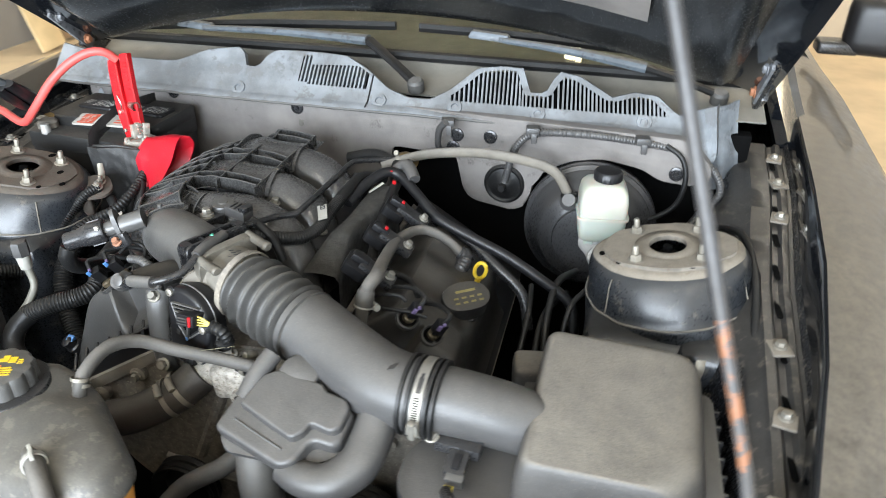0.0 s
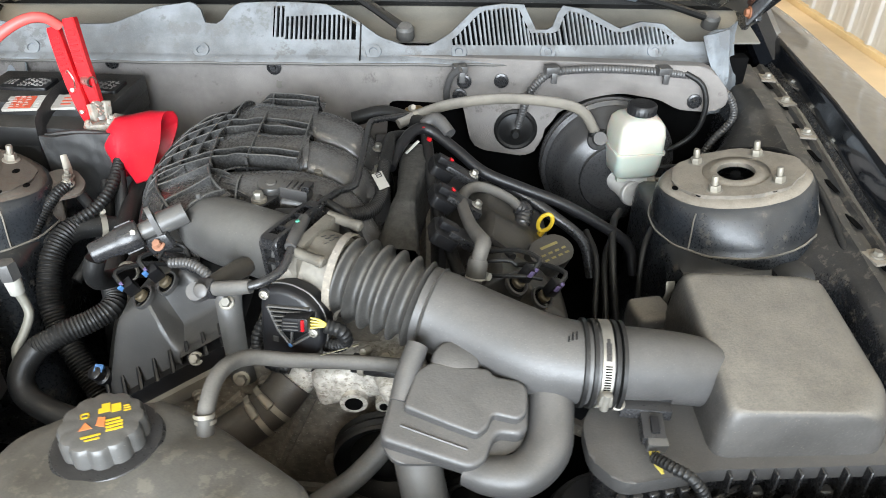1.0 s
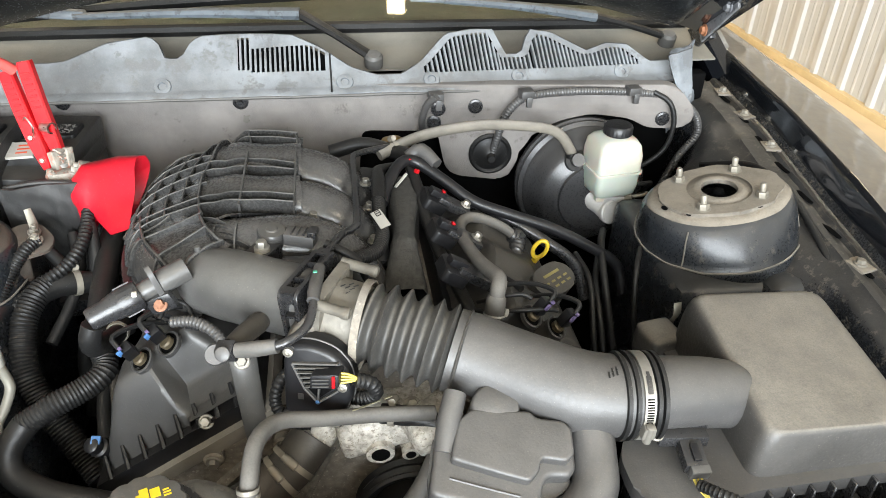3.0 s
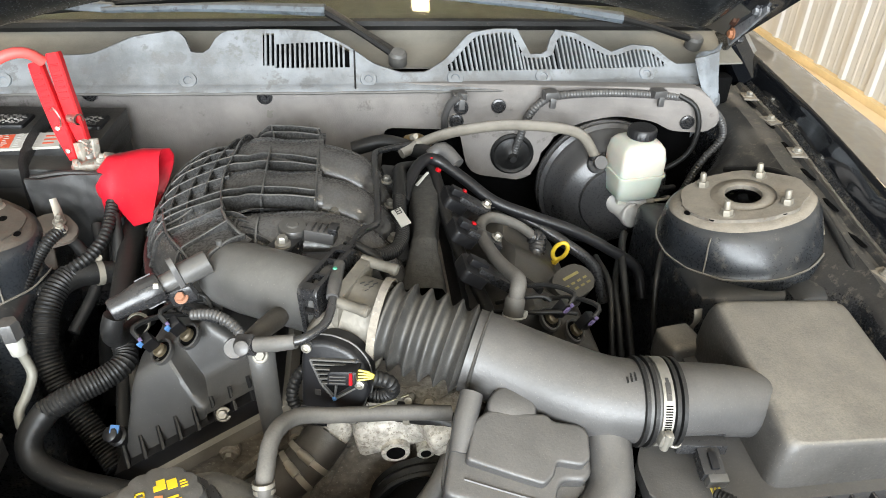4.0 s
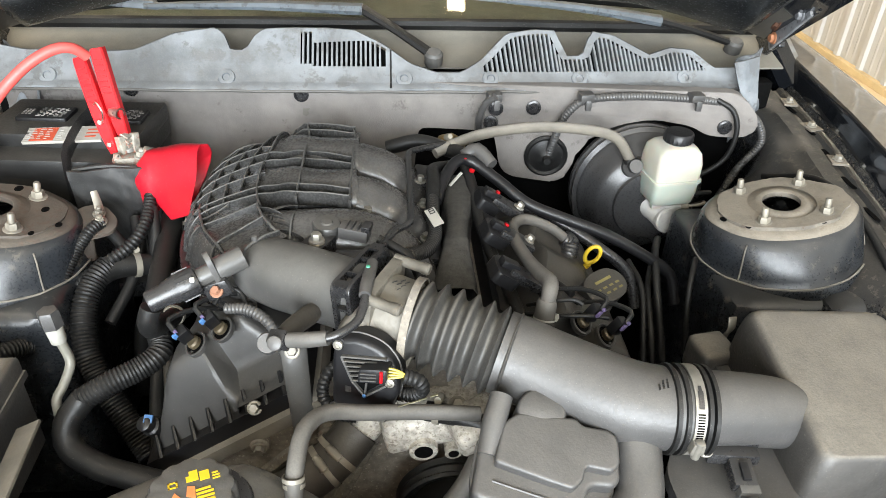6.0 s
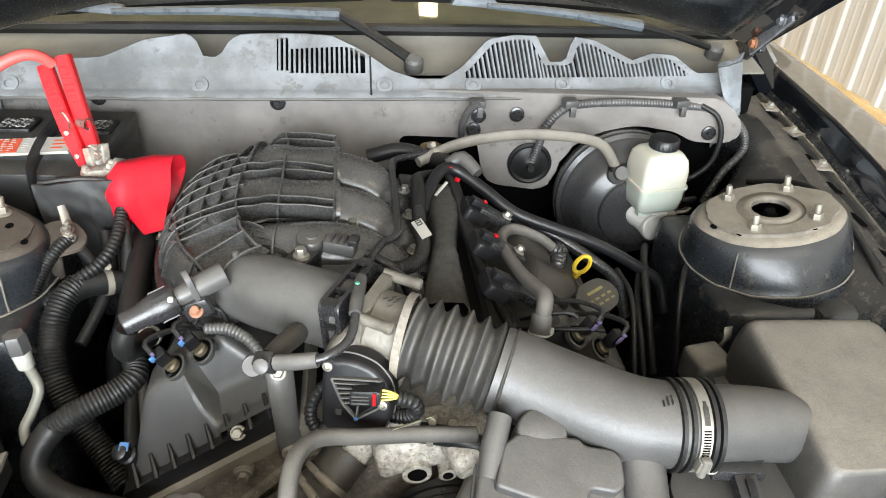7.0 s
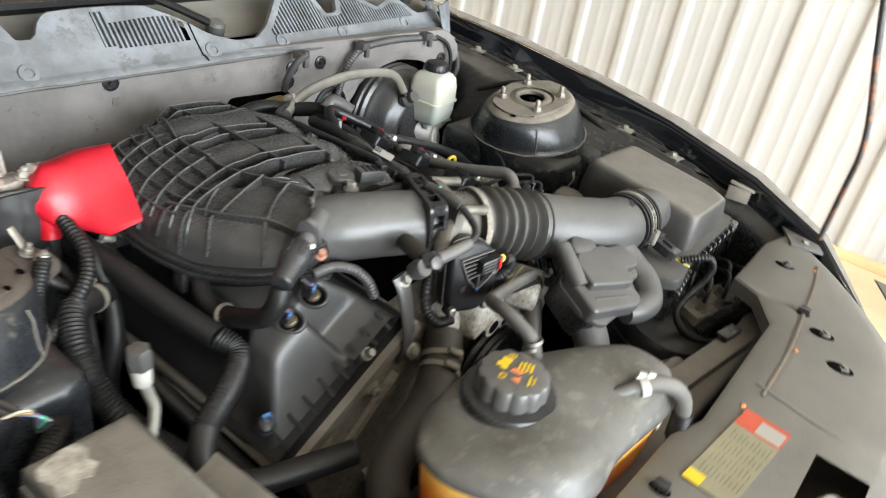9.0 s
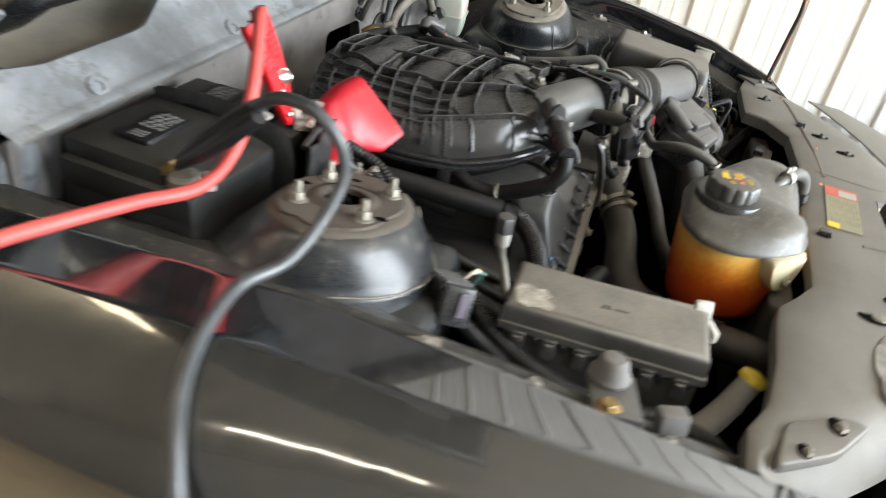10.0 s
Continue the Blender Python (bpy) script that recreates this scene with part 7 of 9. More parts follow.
# ---- coolant tank ----
def coolant_tank():
    t = thing("coolant_tank", (-0.16, 0.55, 0.74), "stained coolant tank with a black cap and cover", "coolant tank")
    lip = [(-0.286, 0.602), (-0.238, 0.630), (-0.132, 0.630), (-0.090, 0.606), (-0.034, 0.558), (0.012, 0.520), (0.012, 0.470), (-0.040, 0.452), (-0.150, 0.462), (-0.200, 0.452), (-0.240, 0.462), (-0.275, 0.505), (-0.296, 0.560)]
    out = round_outline(lip, 0.02, 4)
    c = Vector((-0.15, 0.555))

    def ring(k, z, dz=None):
        return [Vector((c.x + (x - c.x) * k, c.y + (y - c.y) * k, z)) for x, y in out]

    bm = bmesh.new()
    prev = None
    for k, z in ((0.995, 0.880), (1.02, 0.882), (1.02, 0.888), (0.985, 0.892), (0.955, 0.902), (0.88, 0.911), (0.72, 0.915), (0.5, 0.917), (0.2, 0.918)):
        row = []
        for p in ring(k, z):
            th = math.atan2(p.y - c.y, p.x - c.x)
            f = min(1.0, max(0.0, (k - 0.2) / 0.5)) * (1 if k < 0.96 else 0)
            row.append(bm.verts.new(p + Vector((0, 0, f * (0.0075 * math.cos(3 * th + 0.9) - 0.002)))))
        if prev:
            ring_faces(bm, prev, row)
        prev = row
    bm.faces.new(prev)
    cover = part("cover", bm, TANK_TOP, t, "grey black upper shell, scuffed and dusty", angle=55)
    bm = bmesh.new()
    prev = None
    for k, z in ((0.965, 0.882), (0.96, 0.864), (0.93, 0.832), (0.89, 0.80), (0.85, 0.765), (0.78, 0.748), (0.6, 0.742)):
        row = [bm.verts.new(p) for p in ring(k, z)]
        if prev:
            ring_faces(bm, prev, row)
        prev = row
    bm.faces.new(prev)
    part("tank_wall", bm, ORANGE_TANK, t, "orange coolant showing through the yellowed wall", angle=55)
    # mounting ear
    bm = bmesh.new()
    em = Matrix((Vector((0.76, -0.65, 0)), Vector((0, 0, 1)), Vector((-0.65, -0.76, 0)))).transposed().to_4x4()
    em.translation = (-0.248, 0.484, 0.858)
    prism(bm, round_outline([(-0.044, 0.026), (0.036, 0.026), (0.033, -0.008), (0.014, -0.034), (-0.008, -0.036), (-0.032, -0.010)], 0.012, 4), em, -0.03, 0.014, 0.008, 3)
    ear = part("mounting_ear", bm, EAR, t, "milky mounting ear")
    part("ear_bolt", hexbolt(bmesh.new(), em @ Vector((0.004, -0.018, 0.014)), (-0.65, -0.76, 0), 0.006, 0.005), STEEL_DULL, ear)
    bm = bmesh.new()
    lathe(bm, [(0.020, 0), (0.022, 0.004), (0.014, 0.008), (0.0, 0.008)], (-0.035, 0.468, 0.874), (0.3, -0.9, 0.3), 18, caps=False)
    part("sight_window", bm, WHITE_PLASTIC, t, "milky sight window")
    # cap
    q = Vector((-0.184, 0.572, 0.912))
    part("neck", lathe(bmesh.new(), [(0.050, -0.006), (0.049, 0.004), (0.047, 0.007), (0.040, 0.008)], q, (0, 0, 1), 40), PLASTIC, t, "black collar")
    cap = part("cap", lathe(bmesh.new(), [(0.033, 0.006), (0.0372, 0.009), (0.0372, 0.026), (0.035, 0.030), (0.031, 0.0315), (0.0, 0.031)], q, (0, 0, 1), 72, teeth=(12, 0.07), caps=False), PLASTIC_SATIN, t, "black screw cap with yellow print")
    m = Matrix.Translation(q + Vector((0, 0, 0.0316))) @ pose(0, 0, 0, 0, 0, 20)
    ink = [(-0.002, 0.008, 0.010, 0.006), (0.001, 0.014, 0.007, 0.005), (0.009, 0.006, 0.008, 0.010), (-0.017, 0.006, 0.008, 0.0015), (-0.017, 0.011, 0.008, 0.0015), (-0.017, 0.006, 0.0015, 0.0065), (-0.0105, 0.006, 0.0015, 0.0065),
           (0.004, -0.016, 0.014, 0.0022), (0.004, -0.012, 0.014, 0.0022), (0.004, -0.008, 0.014, 0.0022), (0.004, -0.004, 0.012, 0.0022), (-0.016, -0.018, 0.016, 0.002), (-0.013, -0.022, 0.012, 0.0016), (0.019, 0.004, 0.006, 0.0015), (0.019, 0.007, 0.006, 0.0015), (0.019, 0.010, 0.005, 0.0015)]
    part("print", bars(bmesh.new(), m, ink), INK_YELLOW, cap, "yellow warning symbols")
    part("print", prism(bmesh.new(), [(-0.018, -0.008), (-0.007, -0.008), (-0.0125, 0.001)], m, 0, 0.0004), ORANGE_BIT, cap, "orange warning triangle")
    part("print", prism(bmesh.new(), [(-0.004, -0.006), (0.003, -0.010), (0.004, 0.002), (-0.002, 0.004)], m, 0, 0.0004), ORANGE_BIT, cap)


EAR = stuff_of("yellowed_milky_plastic", (0.46, 0.41, 0.27), 0.4, vary=0.15, bump=0.05, sub=0.2, dust=0.1)
TANK_TOP = stuff_of("scuffed_tank_plastic", (0.05, 0.049, 0.047), 0.42, dust=0.42, dust_colour=(0.20, 0.185, 0.155), bump=0.2, patch=26, stain=(0.125, 0.115, 0.098), stain_share=0.28, specks=0.2)
coolant_tank()


def tank_hoses():
    t = thing("coolant_hose", (-0.08, 0.65, 0.9), "grey dusty vent hose to the coolant tank", "hose", group="hoses")
    part("hose", sweep(bmesh.new(), [(-0.104, 0.590, 0.905), (-0.103, 0.602, 0.925), (-0.098, 0.640, 0.935), (-0.080, 0.672, 0.925), (-0.040, 0.690, 0.905), (0.02, 0.700, 0.893), (0.075, 0.706, 0.882)], 0.0082, 14), RUBBER_TAN_D, t)
    for k in range(2):
        part("spring_clamp", band(bmesh.new(), Vector((-0.104, 0.597, 0.915 + k * 0.008)), (0.0, 0.45, 0.9), 0.0088, 0.004, 0.0012, False), STEEL_DULL, t, "dull spring clamp")
    part("print", bars(bmesh.new(), pose(-0.01, 0.692, 0.909, -25, -12, 10), [(0, 0, 0.03, 0.003), (0.034, 0, 0.008, 0.004)]), LABEL_TAN, t)
    t = thing("coolant_hose", (-0.03, 0.45, 0.88), "grey overflow hose beside the coolant tank", "hose", group="hoses")
    part("hose", sweep(bmesh.new(), [(-0.075, 0.487, 0.915), (-0.060, 0.474, 0.922), (-0.040, 0.456, 0.916), (-0.028, 0.444, 0.895), (-0.026, 0.440, 0.860), (-0.024, 0.435, 0.80)], 0.0095, 14), RUBBER_TAN_D, t)
    part("sleeve", sweep(bmesh.new(), [(-0.027, 0.441, 0.884), (-0.026, 0.440, 0.850)], 0.0115, 12, corr=(0.004, 0.001)), RUBBER, t, "black ribbed sleeve")
    part("spring_clamp", band(bmesh.new(), Vector((-0.068, 0.481, 0.919)), (0.7, -0.6, 0.3), 0.0105, 0.009, 0.0016, False), WHITE_DULL, t, "pale spring clamp")
    for dx, dy in ((-0.004, 0.004), (0.003, -0.003)):
        part("clamp_ear", box(bmesh.new(), (-0.068 + dx, 0.481 + dy, 0.932), (0.010, 0.004, 0.009), rot=(0, 15, -40), bev=0.001), WHITE_DULL, t)
    part("nipple", sweep(bmesh.new(), [(-0.10, 0.505, 0.905), (-0.072, 0.484, 0.917)], 0.0085, 12), TANK_TOP, t)


RUBBER_TAN_D = stuff_of("grey_dusty_hose", (0.060, 0.056, 0.050), 0.65, dust=0.36, bump=0.2)
tank_hoses()


# ---- fuse box ----
SCUFF_PALE = stuff_of("bare_worn_plastic", (0.31, 0.285, 0.24), 0.75, vary=0.3, bump=0.4, patch=70, stain=(0.19, 0.17, 0.14), stain_share=0.25)


def fuse_box():
    t = thing("fuse_box", (-0.49, 0.70, 0.78), "dust-covered black fuse box with side clips", "fuse box")
    bm = bmesh.new()
    m = pose(-0.4895, 0.702, 0.0, 0, 0, 1)
    prism(bm, [(-0.050, -0.118), (0.050, -0.118), (0.050, 0.118), (-0.050, 0.118)], m, 0.845, 0.878, 0.011, 3)
    lid = part("lid", bm, PLASTIC_DUSTY, t, "tan dusty lid")
    rim = [(-0.044, 0.104), (-0.020, 0.112), (-0.006, 0.110), (-0.002, 0.098), (-0.008, 0.088), (-0.004, 0.078), (-0.016, 0.068), (-0.024, 0.072), (-0.034, 0.062), (-0.045, 0.066), (-0.042, 0.080), (-0.048, 0.092)]
    part("worn_patch", prism(bmesh.new(), rim, m, 0.8778, 0.8784), SCUFF_PALE, lid, "pale worn patch")
    bm = bmesh.new()
    prism(bm, [(-0.0525, -0.1205), (0.0525, -0.1205), (0.0525, 0.1205), (-0.0525, 0.1205)], m, 0.842, 0.852, 0.002)
    part("lid_rim", bm, PLASTIC_DUSTY, t, "dusty worn rim")
    bm = bmesh.new()
    prism(bm, [(-0.048, -0.114), (0.048, -0.114), (0.048, 0.114), (-0.048, 0.114)], m, 0.74, 0.842)
    body = part("body", bm, PLASTIC_GREY, t)
    for k in range(14):
        part("tooth", box(bmesh.new(), m @ Vector((-0.050, -0.106 + k * 0.0163, 0.836)), (0.006, 0.006, 0.012), bev=0.001, seg=1), PLASTIC, body)
    for k in range(6):
        bm = bmesh.new()
        y = -0.095 + k * 0.038
        box(bm, m @ Vector((-0.050, y, 0.829)), (0.007, 0.016, 0.030), bev=0.001, seg=1)
        box(bm, m @ Vector((-0.054, y, 0.834)), (0.004, 0.010, 0.008), bev=0.001, seg=1)
        part("clip", bm, PLASTIC_DUSTY, body)
    part("print", bars(bmesh.new(), m @ pose(0, 0, 0.8781, 0, 0, -90), [(-0.01, -0.008, 0.012, 0.002), (-0.01, -0.004, 0.010, 0.002), (0.006, -0.006, 0.016, 0.003)]), COVER_DUSTY, lid, "moulded mark")
    for y in (-0.119, 0.119):
        part("latch", box(bmesh.new(), m @ Vector((0.03, y, 0.846)), (0.022, 0.008, 0.03), bev=0.002), PLASTIC, body)
    bm = bmesh.new()
    box(bm, (-0.425, 0.590, 0.858), (0.010, 0.022, 0.040), rot=(0, 20, 15), bev=0.003)
    box(bm, (-0.432, 0.574, 0.845), (0.030, 0.008, 0.016), rot=(0, 0, 20), bev=0.003)
    part("broken_latch", bm, WHITE_CLIP, t, "snapped pale latch")
    # cut plate edge next to it
    bm = bmesh.new()
    box(bm, (-0.405, 0.665, 0.838), (0.030, 0.17, 0.004), rot=(0, -25, 4), bev=0.001)
    single("bracket", bm, STEEL_DULL, "dusty steel bracket beside the fuse box", "bracket")


fuse_box()


# ---- brakes ----
ALU_PALE = stuff_of("pale_cast_aluminium", (0.40, 0.39, 0.37), 0.55, 0.2, vary=0.15, dust=0.2, bump=0.4, grain=220, patch=40)


def brakes():
    t = thing("brake_booster", (0.42, 1.25, 0.72), "round black brake booster on the bulkhead", "brake booster")
    c, ax = Vector((0.418, 1.305, 0.835)), (0.02, -1, 0.06)
    bm = bmesh.new()
    lathe(bm, [(0.112, 0.0), (0.118, 0.012), (0.118, 0.022), (0.114, 0.025), (0.114, 0.029), (0.117, 0.031), (0.117, 0.036), (0.110, 0.040), (0.108, 0.046), (0.105, 0.048), (0.099, 0.060), (0.090, 0.076), (0.083, 0.083), (0.079, 0.084), (0.070, 0.092), (0.062, 0.094), (0.060, 0.099), (0.046, 0.101), (0.0, 0.101)], c, ax, 48, caps=False)
    sh = part("shell", bm, BOOSTER, t, angle=40)
    bm = bmesh.new()
    lathe(bm, [(0.016, 0), (0.016, 0.010), (0.011, 0.016), (0.011, 0.028)], (0.382, 1.222, 0.905), (0.0, -0.8, 0.5), 16)
    part("check_valve", bm, PLASTIC_GREY, sh, "grey check valve")
    part("booster_label", prism(bmesh.new(), [(-0.02, -0.004), (0.02, -0.004), (0.02, 0.004), (-0.02, 0.004)], pose(0.432, 1.232, 0.930, 42, 0, -8), 0, 0.0006), LABEL_WHITE, sh)
    mc = thing("master_cylinder", (0.43, 1.18, 0.80), "cast aluminium brake master cylinder", "master cylinder")
    bm = bmesh.new()
    sweep(bm, [(0.416, 1.226, 0.842), (0.432, 1.204, 0.835), (0.4425, 1.186, 0.828)], [0.0235, 0.0205, 0.0195], 24)
    sweep(bm, [(0.434, 1.204, 0.838), (0.434, 1.202, 0.866)], [0.019, 0.015], 18)
    sweep(bm, [(0.440, 1.196, 0.843), (0.468, 1.192, 0.848)], [0.0115, 0.0105], 14)
    part("casting", bm, ALU_PALE, mc, "pale cast body", angle=50)
    bm = bmesh.new()
    prism(bm, round_outline([(-0.046, -0.010), (-0.036, -0.016), (0.0, -0.026), (0.036, -0.016), (0.046, -0.010), (0.046, 0.010), (0.036, 0.016), (0.0, 0.026), (-0.036, 0.016), (-0.046, 0.010)], 0.008, 3), frame_to((0.414, 1.226, 0.842), (0.12, -1, -0.05)) @ pose(0, 0, 0, 0, 0, -42), -0.005, 0.006, 0.002)
    part("flange", bm, ALU_PALE, mc, "two-bolt flange")
    part("end_cap", lathe(bmesh.new(), [(0.0205, -0.004), (0.0215, 0.0), (0.0215, 0.006), (0.0195, 0.008), (0, 0.008)], (0.443, 1.184, 0.8275), (0.32, -0.90, 0.25), 28, caps=False), ALU_PALE, mc, "machined end cap")
    part("cap_hole", lathe(bmesh.new(), [(0.0028, 0), (0.0, 0.0006)], Vector((0.443, 1.184, 0.8275)) + Vector((0.32, -0.90, 0.25)).normalized() * 0.0082 + Vector((-0.004, 0, 0.002)), (0.32, -0.90, 0.25), 10, caps=False), BLACK_VOID, mc)
    for p in ((0.398, 1.226, 0.861), (0.446, 1.222, 0.815)):
        part("nut", hexbolt(bmesh.new(), p, (0.1, -1, 0.1), 0.0078, 0.009, 0.008), STEEL, mc)
    part("pipe_nut", lathe(bmesh.new(), [(0.0075, 0), (0.0075, 0.014), (0.0055, 0.016)], (0.466, 1.1925, 0.848), (0.95, -0.1, 0.1), 6), STEEL_DULL, mc)
    part("pipe_nut", sweep(bmesh.new(), [(0.452, 1.206, 0.862), (0.474, 1.204, 0.864)], 0.0055, 8), STEEL_DULL, mc)
    part("brake_pipe", sweep(bmesh.new(), [(0.480, 1.191, 0.850), (0.50, 1.19, 0.852), (0.52, 1.22, 0.84), (0.51, 1.27, 0.80)], 0.0028, 8), STEEL_DULL, mc)
    part("brake_pipe", sweep(bmesh.new(), [(0.472, 1.204, 0.864), (0.51, 1.204, 0.867), (0.53, 1.23, 0.85), (0.52, 1.27, 0.80)], 0.0042, 8), RUBBER, mc)
    # fluid reservoir
    r = thing("brake_fluid_reservoir", (0.44, 1.195, 0.86), "milky brake fluid reservoir with a black cap", "fluid reservoir")
    m = pose(0.438, 1.197, 0, 0, 0, 8)
    bm = bmesh.new()

    def layer(w, d, z, cx=0.0, cy=0.0):
        return [m @ Vector((x + cx, y + cy, z)) for x, y in round_outline([(-w, -d), (w, -d), (w, d), (-w, d)], 0.012, 4)]

    prev = None
    for w, d, z in ((0.030, 0.026, 0.862), (0.036, 0.032, 0.868), (0.0385, 0.035, 0.885), (0.039, 0.0355, 0.906)):
        row = [bm.verts.new(p) for p in layer(w, d, z)]
        if prev:
            ring_faces(bm, prev, row)
        else:
            bm.faces.new(row[::-1])
        prev = row
    part("lower_tank", bm, FLUID, r, "fluid filled lower half", angle=50)
    bm = bmesh.new()
    prev = None
    for w, d, z in ((0.039, 0.0355, 0.9095), (0.039, 0.0355, 0.935), (0.036, 0.033, 0.952), (0.030, 0.028, 0.960), (0.022, 0.022, 0.964)):
        row = [bm.verts.new(p) for p in layer(w, d, z, 0.0, 0.0 if z < 0.95 else 0.001)]
        if prev:
            ring_faces(bm, prev, row)
        prev = row
    bm.faces.new(prev)
    part("upper_tank", bm, WHITE_PLASTIC, r, angle=50)
    bm = bmesh.new()
    prism(bm, round_outline([(-0.042, -0.0385), (0.042, -0.0385), (0.042, 0.0385), (-0.042, 0.0385)], 0.013, 4), m, 0.9055, 0.910, 0.0015)
    part("weld_seam", bm, WHITE_PLASTIC, r, "yellowed weld seam")
    part("cap", lathe(bmesh.new(), [(0.021, 0.0), (0.0235, 0.002), (0.0235, 0.014), (0.021, 0.017), (0.0, 0.0175)], m @ Vector((0.004, 0.002, 0.9635)), (0, 0, 1), 48, teeth=(24, 0.04), caps=False), PLASTIC_CLEAN, r, "ridged black cap")
    part("foot", box(bmesh.new(), (0.422, 1.186, 0.860), (0.016, 0.014, 0.022), bev=0.003), WHITE_PLASTIC, r)


brakes()

# ---- engine ----
RUST_ORANGE = stuff_of("orange_marked_nut", (0.21, 0.10, 0.06), 0.6, bump=0.1)
PLASTIC_COVER = stuff_of("satin_cover_plastic", (0.040, 0.0395, 0.039), 0.38, dust=0.22, dust_colour=(0.17, 0.16, 0.145), bump=0.12, specks=0.2)


FOAM = stuff_of("rough_black_foam", (0.022, 0.021, 0.019), 0.9, vary=0.5, dust=0.22, dust_colour=(0.13, 0.12, 0.10), bump=1.0, grain=240, patch=90)


def engine():
    t = thing("engine", (0.0, 1.0, 0.45), "dirty aluminium engine with black valve covers", "engine")
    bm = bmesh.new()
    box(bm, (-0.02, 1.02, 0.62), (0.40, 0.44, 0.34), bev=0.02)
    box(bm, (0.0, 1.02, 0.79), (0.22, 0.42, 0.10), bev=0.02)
    # block painted near-black to stand for the shade below the covers
    part("block", bm, BLACK_VOID, t, "engine block, near-black for the shade round it")
    # front cover between the banks
    bm = bmesh.new()
    m = pose(0, 0.812, 0, 90, 0, 0)
    prism(bm, round_outline([(-0.285, 0.735), (-0.115, 0.846), (-0.05, 0.862), (0.06, 0.866), (0.125, 0.846), (0.29, 0.735), (0.23, 0.60), (0.12, 0.50), (-0.12, 0.50), (-0.23, 0.60)], 0.02, 3), m, 0.0, 0.046, 0.008, 3)
    front = part("front_cover", bm, ALU_DIRTY, t, "stained cast front cover")
    for pts in ([(-0.20, 0.70), (-0.12, 0.78)], [(-0.10, 0.64), (-0.04, 0.78)], [(0.10, 0.64), (0.05, 0.78)], [(-0.16, 0.62), (-0.02, 0.60)]):
        part("web", sweep(bmesh.new(), [m @ Vector((x, z, 0.046)) for x, z in pts], 0.009, 8), ALU_DIRTY, front)
    for x, z in ((-0.24, 0.735), (-0.17, 0.785), (-0.09, 0.80), (0.10, 0.79), (0.2, 0.74), (-0.02, 0.66)):
        part("boss", lathe(bmesh.new(), [(0.012, 0.04), (0.012, 0.055), (0.009, 0.057)], m @ Vector((x, z, 0)), (0, -1, 0), 14), ALU_DIRTY, front)
    for x, z in ((-0.17, 0.785), (-0.09, 0.80), (0.10, 0.79)):
        part("bolt", hexbolt(bmesh.new(), m @ Vector((x, z, 0.057)), (0, -1, 0), 0.006, 0.006), STEEL_DULL, front)
    # valve covers on both banks
    for s in (-1, 1):
        d, nr = Vector((0.843 * -s, 0, 0.537)), Vector((0.537 * s, 0, 0.843))
        A = Vector((0.292 * s, 0, 0.738))

        def at(a, b, y):
            q = A + d * a + nr * b
            q.y = y
            return q

        def height(a, y):
            """The cover's rise over its rail: a deck round the wells, a steep front, a step beside the wells."""
            def soft(values, k=0.006):
                return -k * math.log(sum(math.exp(-v / k) for v in values))
            f1 = 0.020 + (y - 0.783) / 0.034 * 0.075
            f2 = 0.026 + max(0.0, y - 0.792) * 0.45 + max(0.0, y - 0.822) / 0.020 * 0.050
            w = min(1.0, max(0.0, (a - 0.124) / 0.012))
            w = w * w * (3 - 2 * w)
            left_ = 0.020 + (a - 0.004) / 0.074 * 0.075
            if a < 0.05:
                left_ -= 0.010 * math.sin(math.pi * min(1, max(0, a / 0.05))) * min(1, max(0, (y - 0.80) / 0.03))
            if s < 0:
                # behind the wells the flank is cut back steeply
                left_ -= 0.075 * min(1.0, max(0.0, (y - 0.858) / 0.03)) * max(0.0, 1 - a / 0.13)
            right_ = 0.096 - max(0.0, a - 0.176) / 0.026 * 0.060
            low = 0.0
            if s > 0 and y > 0.87:
                # hollows between the coils and a fall to the back
                k = min(1.0, (y - 0.87) / 0.03)
                low = k * (0.012 * (0.5 + 0.5 * math.cos((y - 0.928) / 0.0875 * 2 * math.pi)) * min(1, max(0, (a - 0.09) / 0.04)) + 0.010 * math.exp(-((a - 0.085) / 0.016) ** 2)) + 0.05 * max(0.0, y - 1.09) / 0.045
            return max(0.014, soft((0.0975, f1 * (1 - w) + f2 * w, left_, right_)) - low)

        bm = bmesh.new()
        back_y = 1.25 if s < 0 else 1.135
        ya = list(np.linspace(0.772, 0.88, 37)) + list(np.linspace(0.89, back_y, 40))
        aa = np.linspace(0.0, 0.208, 70)
        sheet(bm, [[at(a, height(a, y), y) for a in aa] for y in ya])
        sheet(bm, [[at(a, h_, 0.772) for a in aa] for h_ in (0.0, 0.0139)])
        vc = part("valve_cover", bm, PLASTIC_COVER if s < 0 else COVER_DUSTY, t, "black moulded valve cover", angle=28)
        # perimeter rail with pockets and ribs on the front face
        bm = bmesh.new()
        m2 = Matrix((d, Vector((0, 1, 0)), nr)).transposed().to_4x4()
        m2.translation = at(0, 0, 0.0)
        prism(bm, [(-0.010, 0.768), (0.218, 0.768), (0.218, 1.25), (-0.010, 1.25)], m2, -0.004, 0.016, 0.002)
        part("rail", bm, PLASTIC_CLEAN, vc, "black sealing rail")
        for k in range(8):
            a = 0.012 + k * 0.026
            bm = bmesh.new()
            lo, hi = at(a, 0.014, 0.769), at(a + 0.003, 0.034, 0.789)
            sweep(bm, [lo, hi], [0.0034, 0.0022], 6)
            part("rib", bm, PLASTIC_CLEAN, vc)
        bm = bmesh.new()
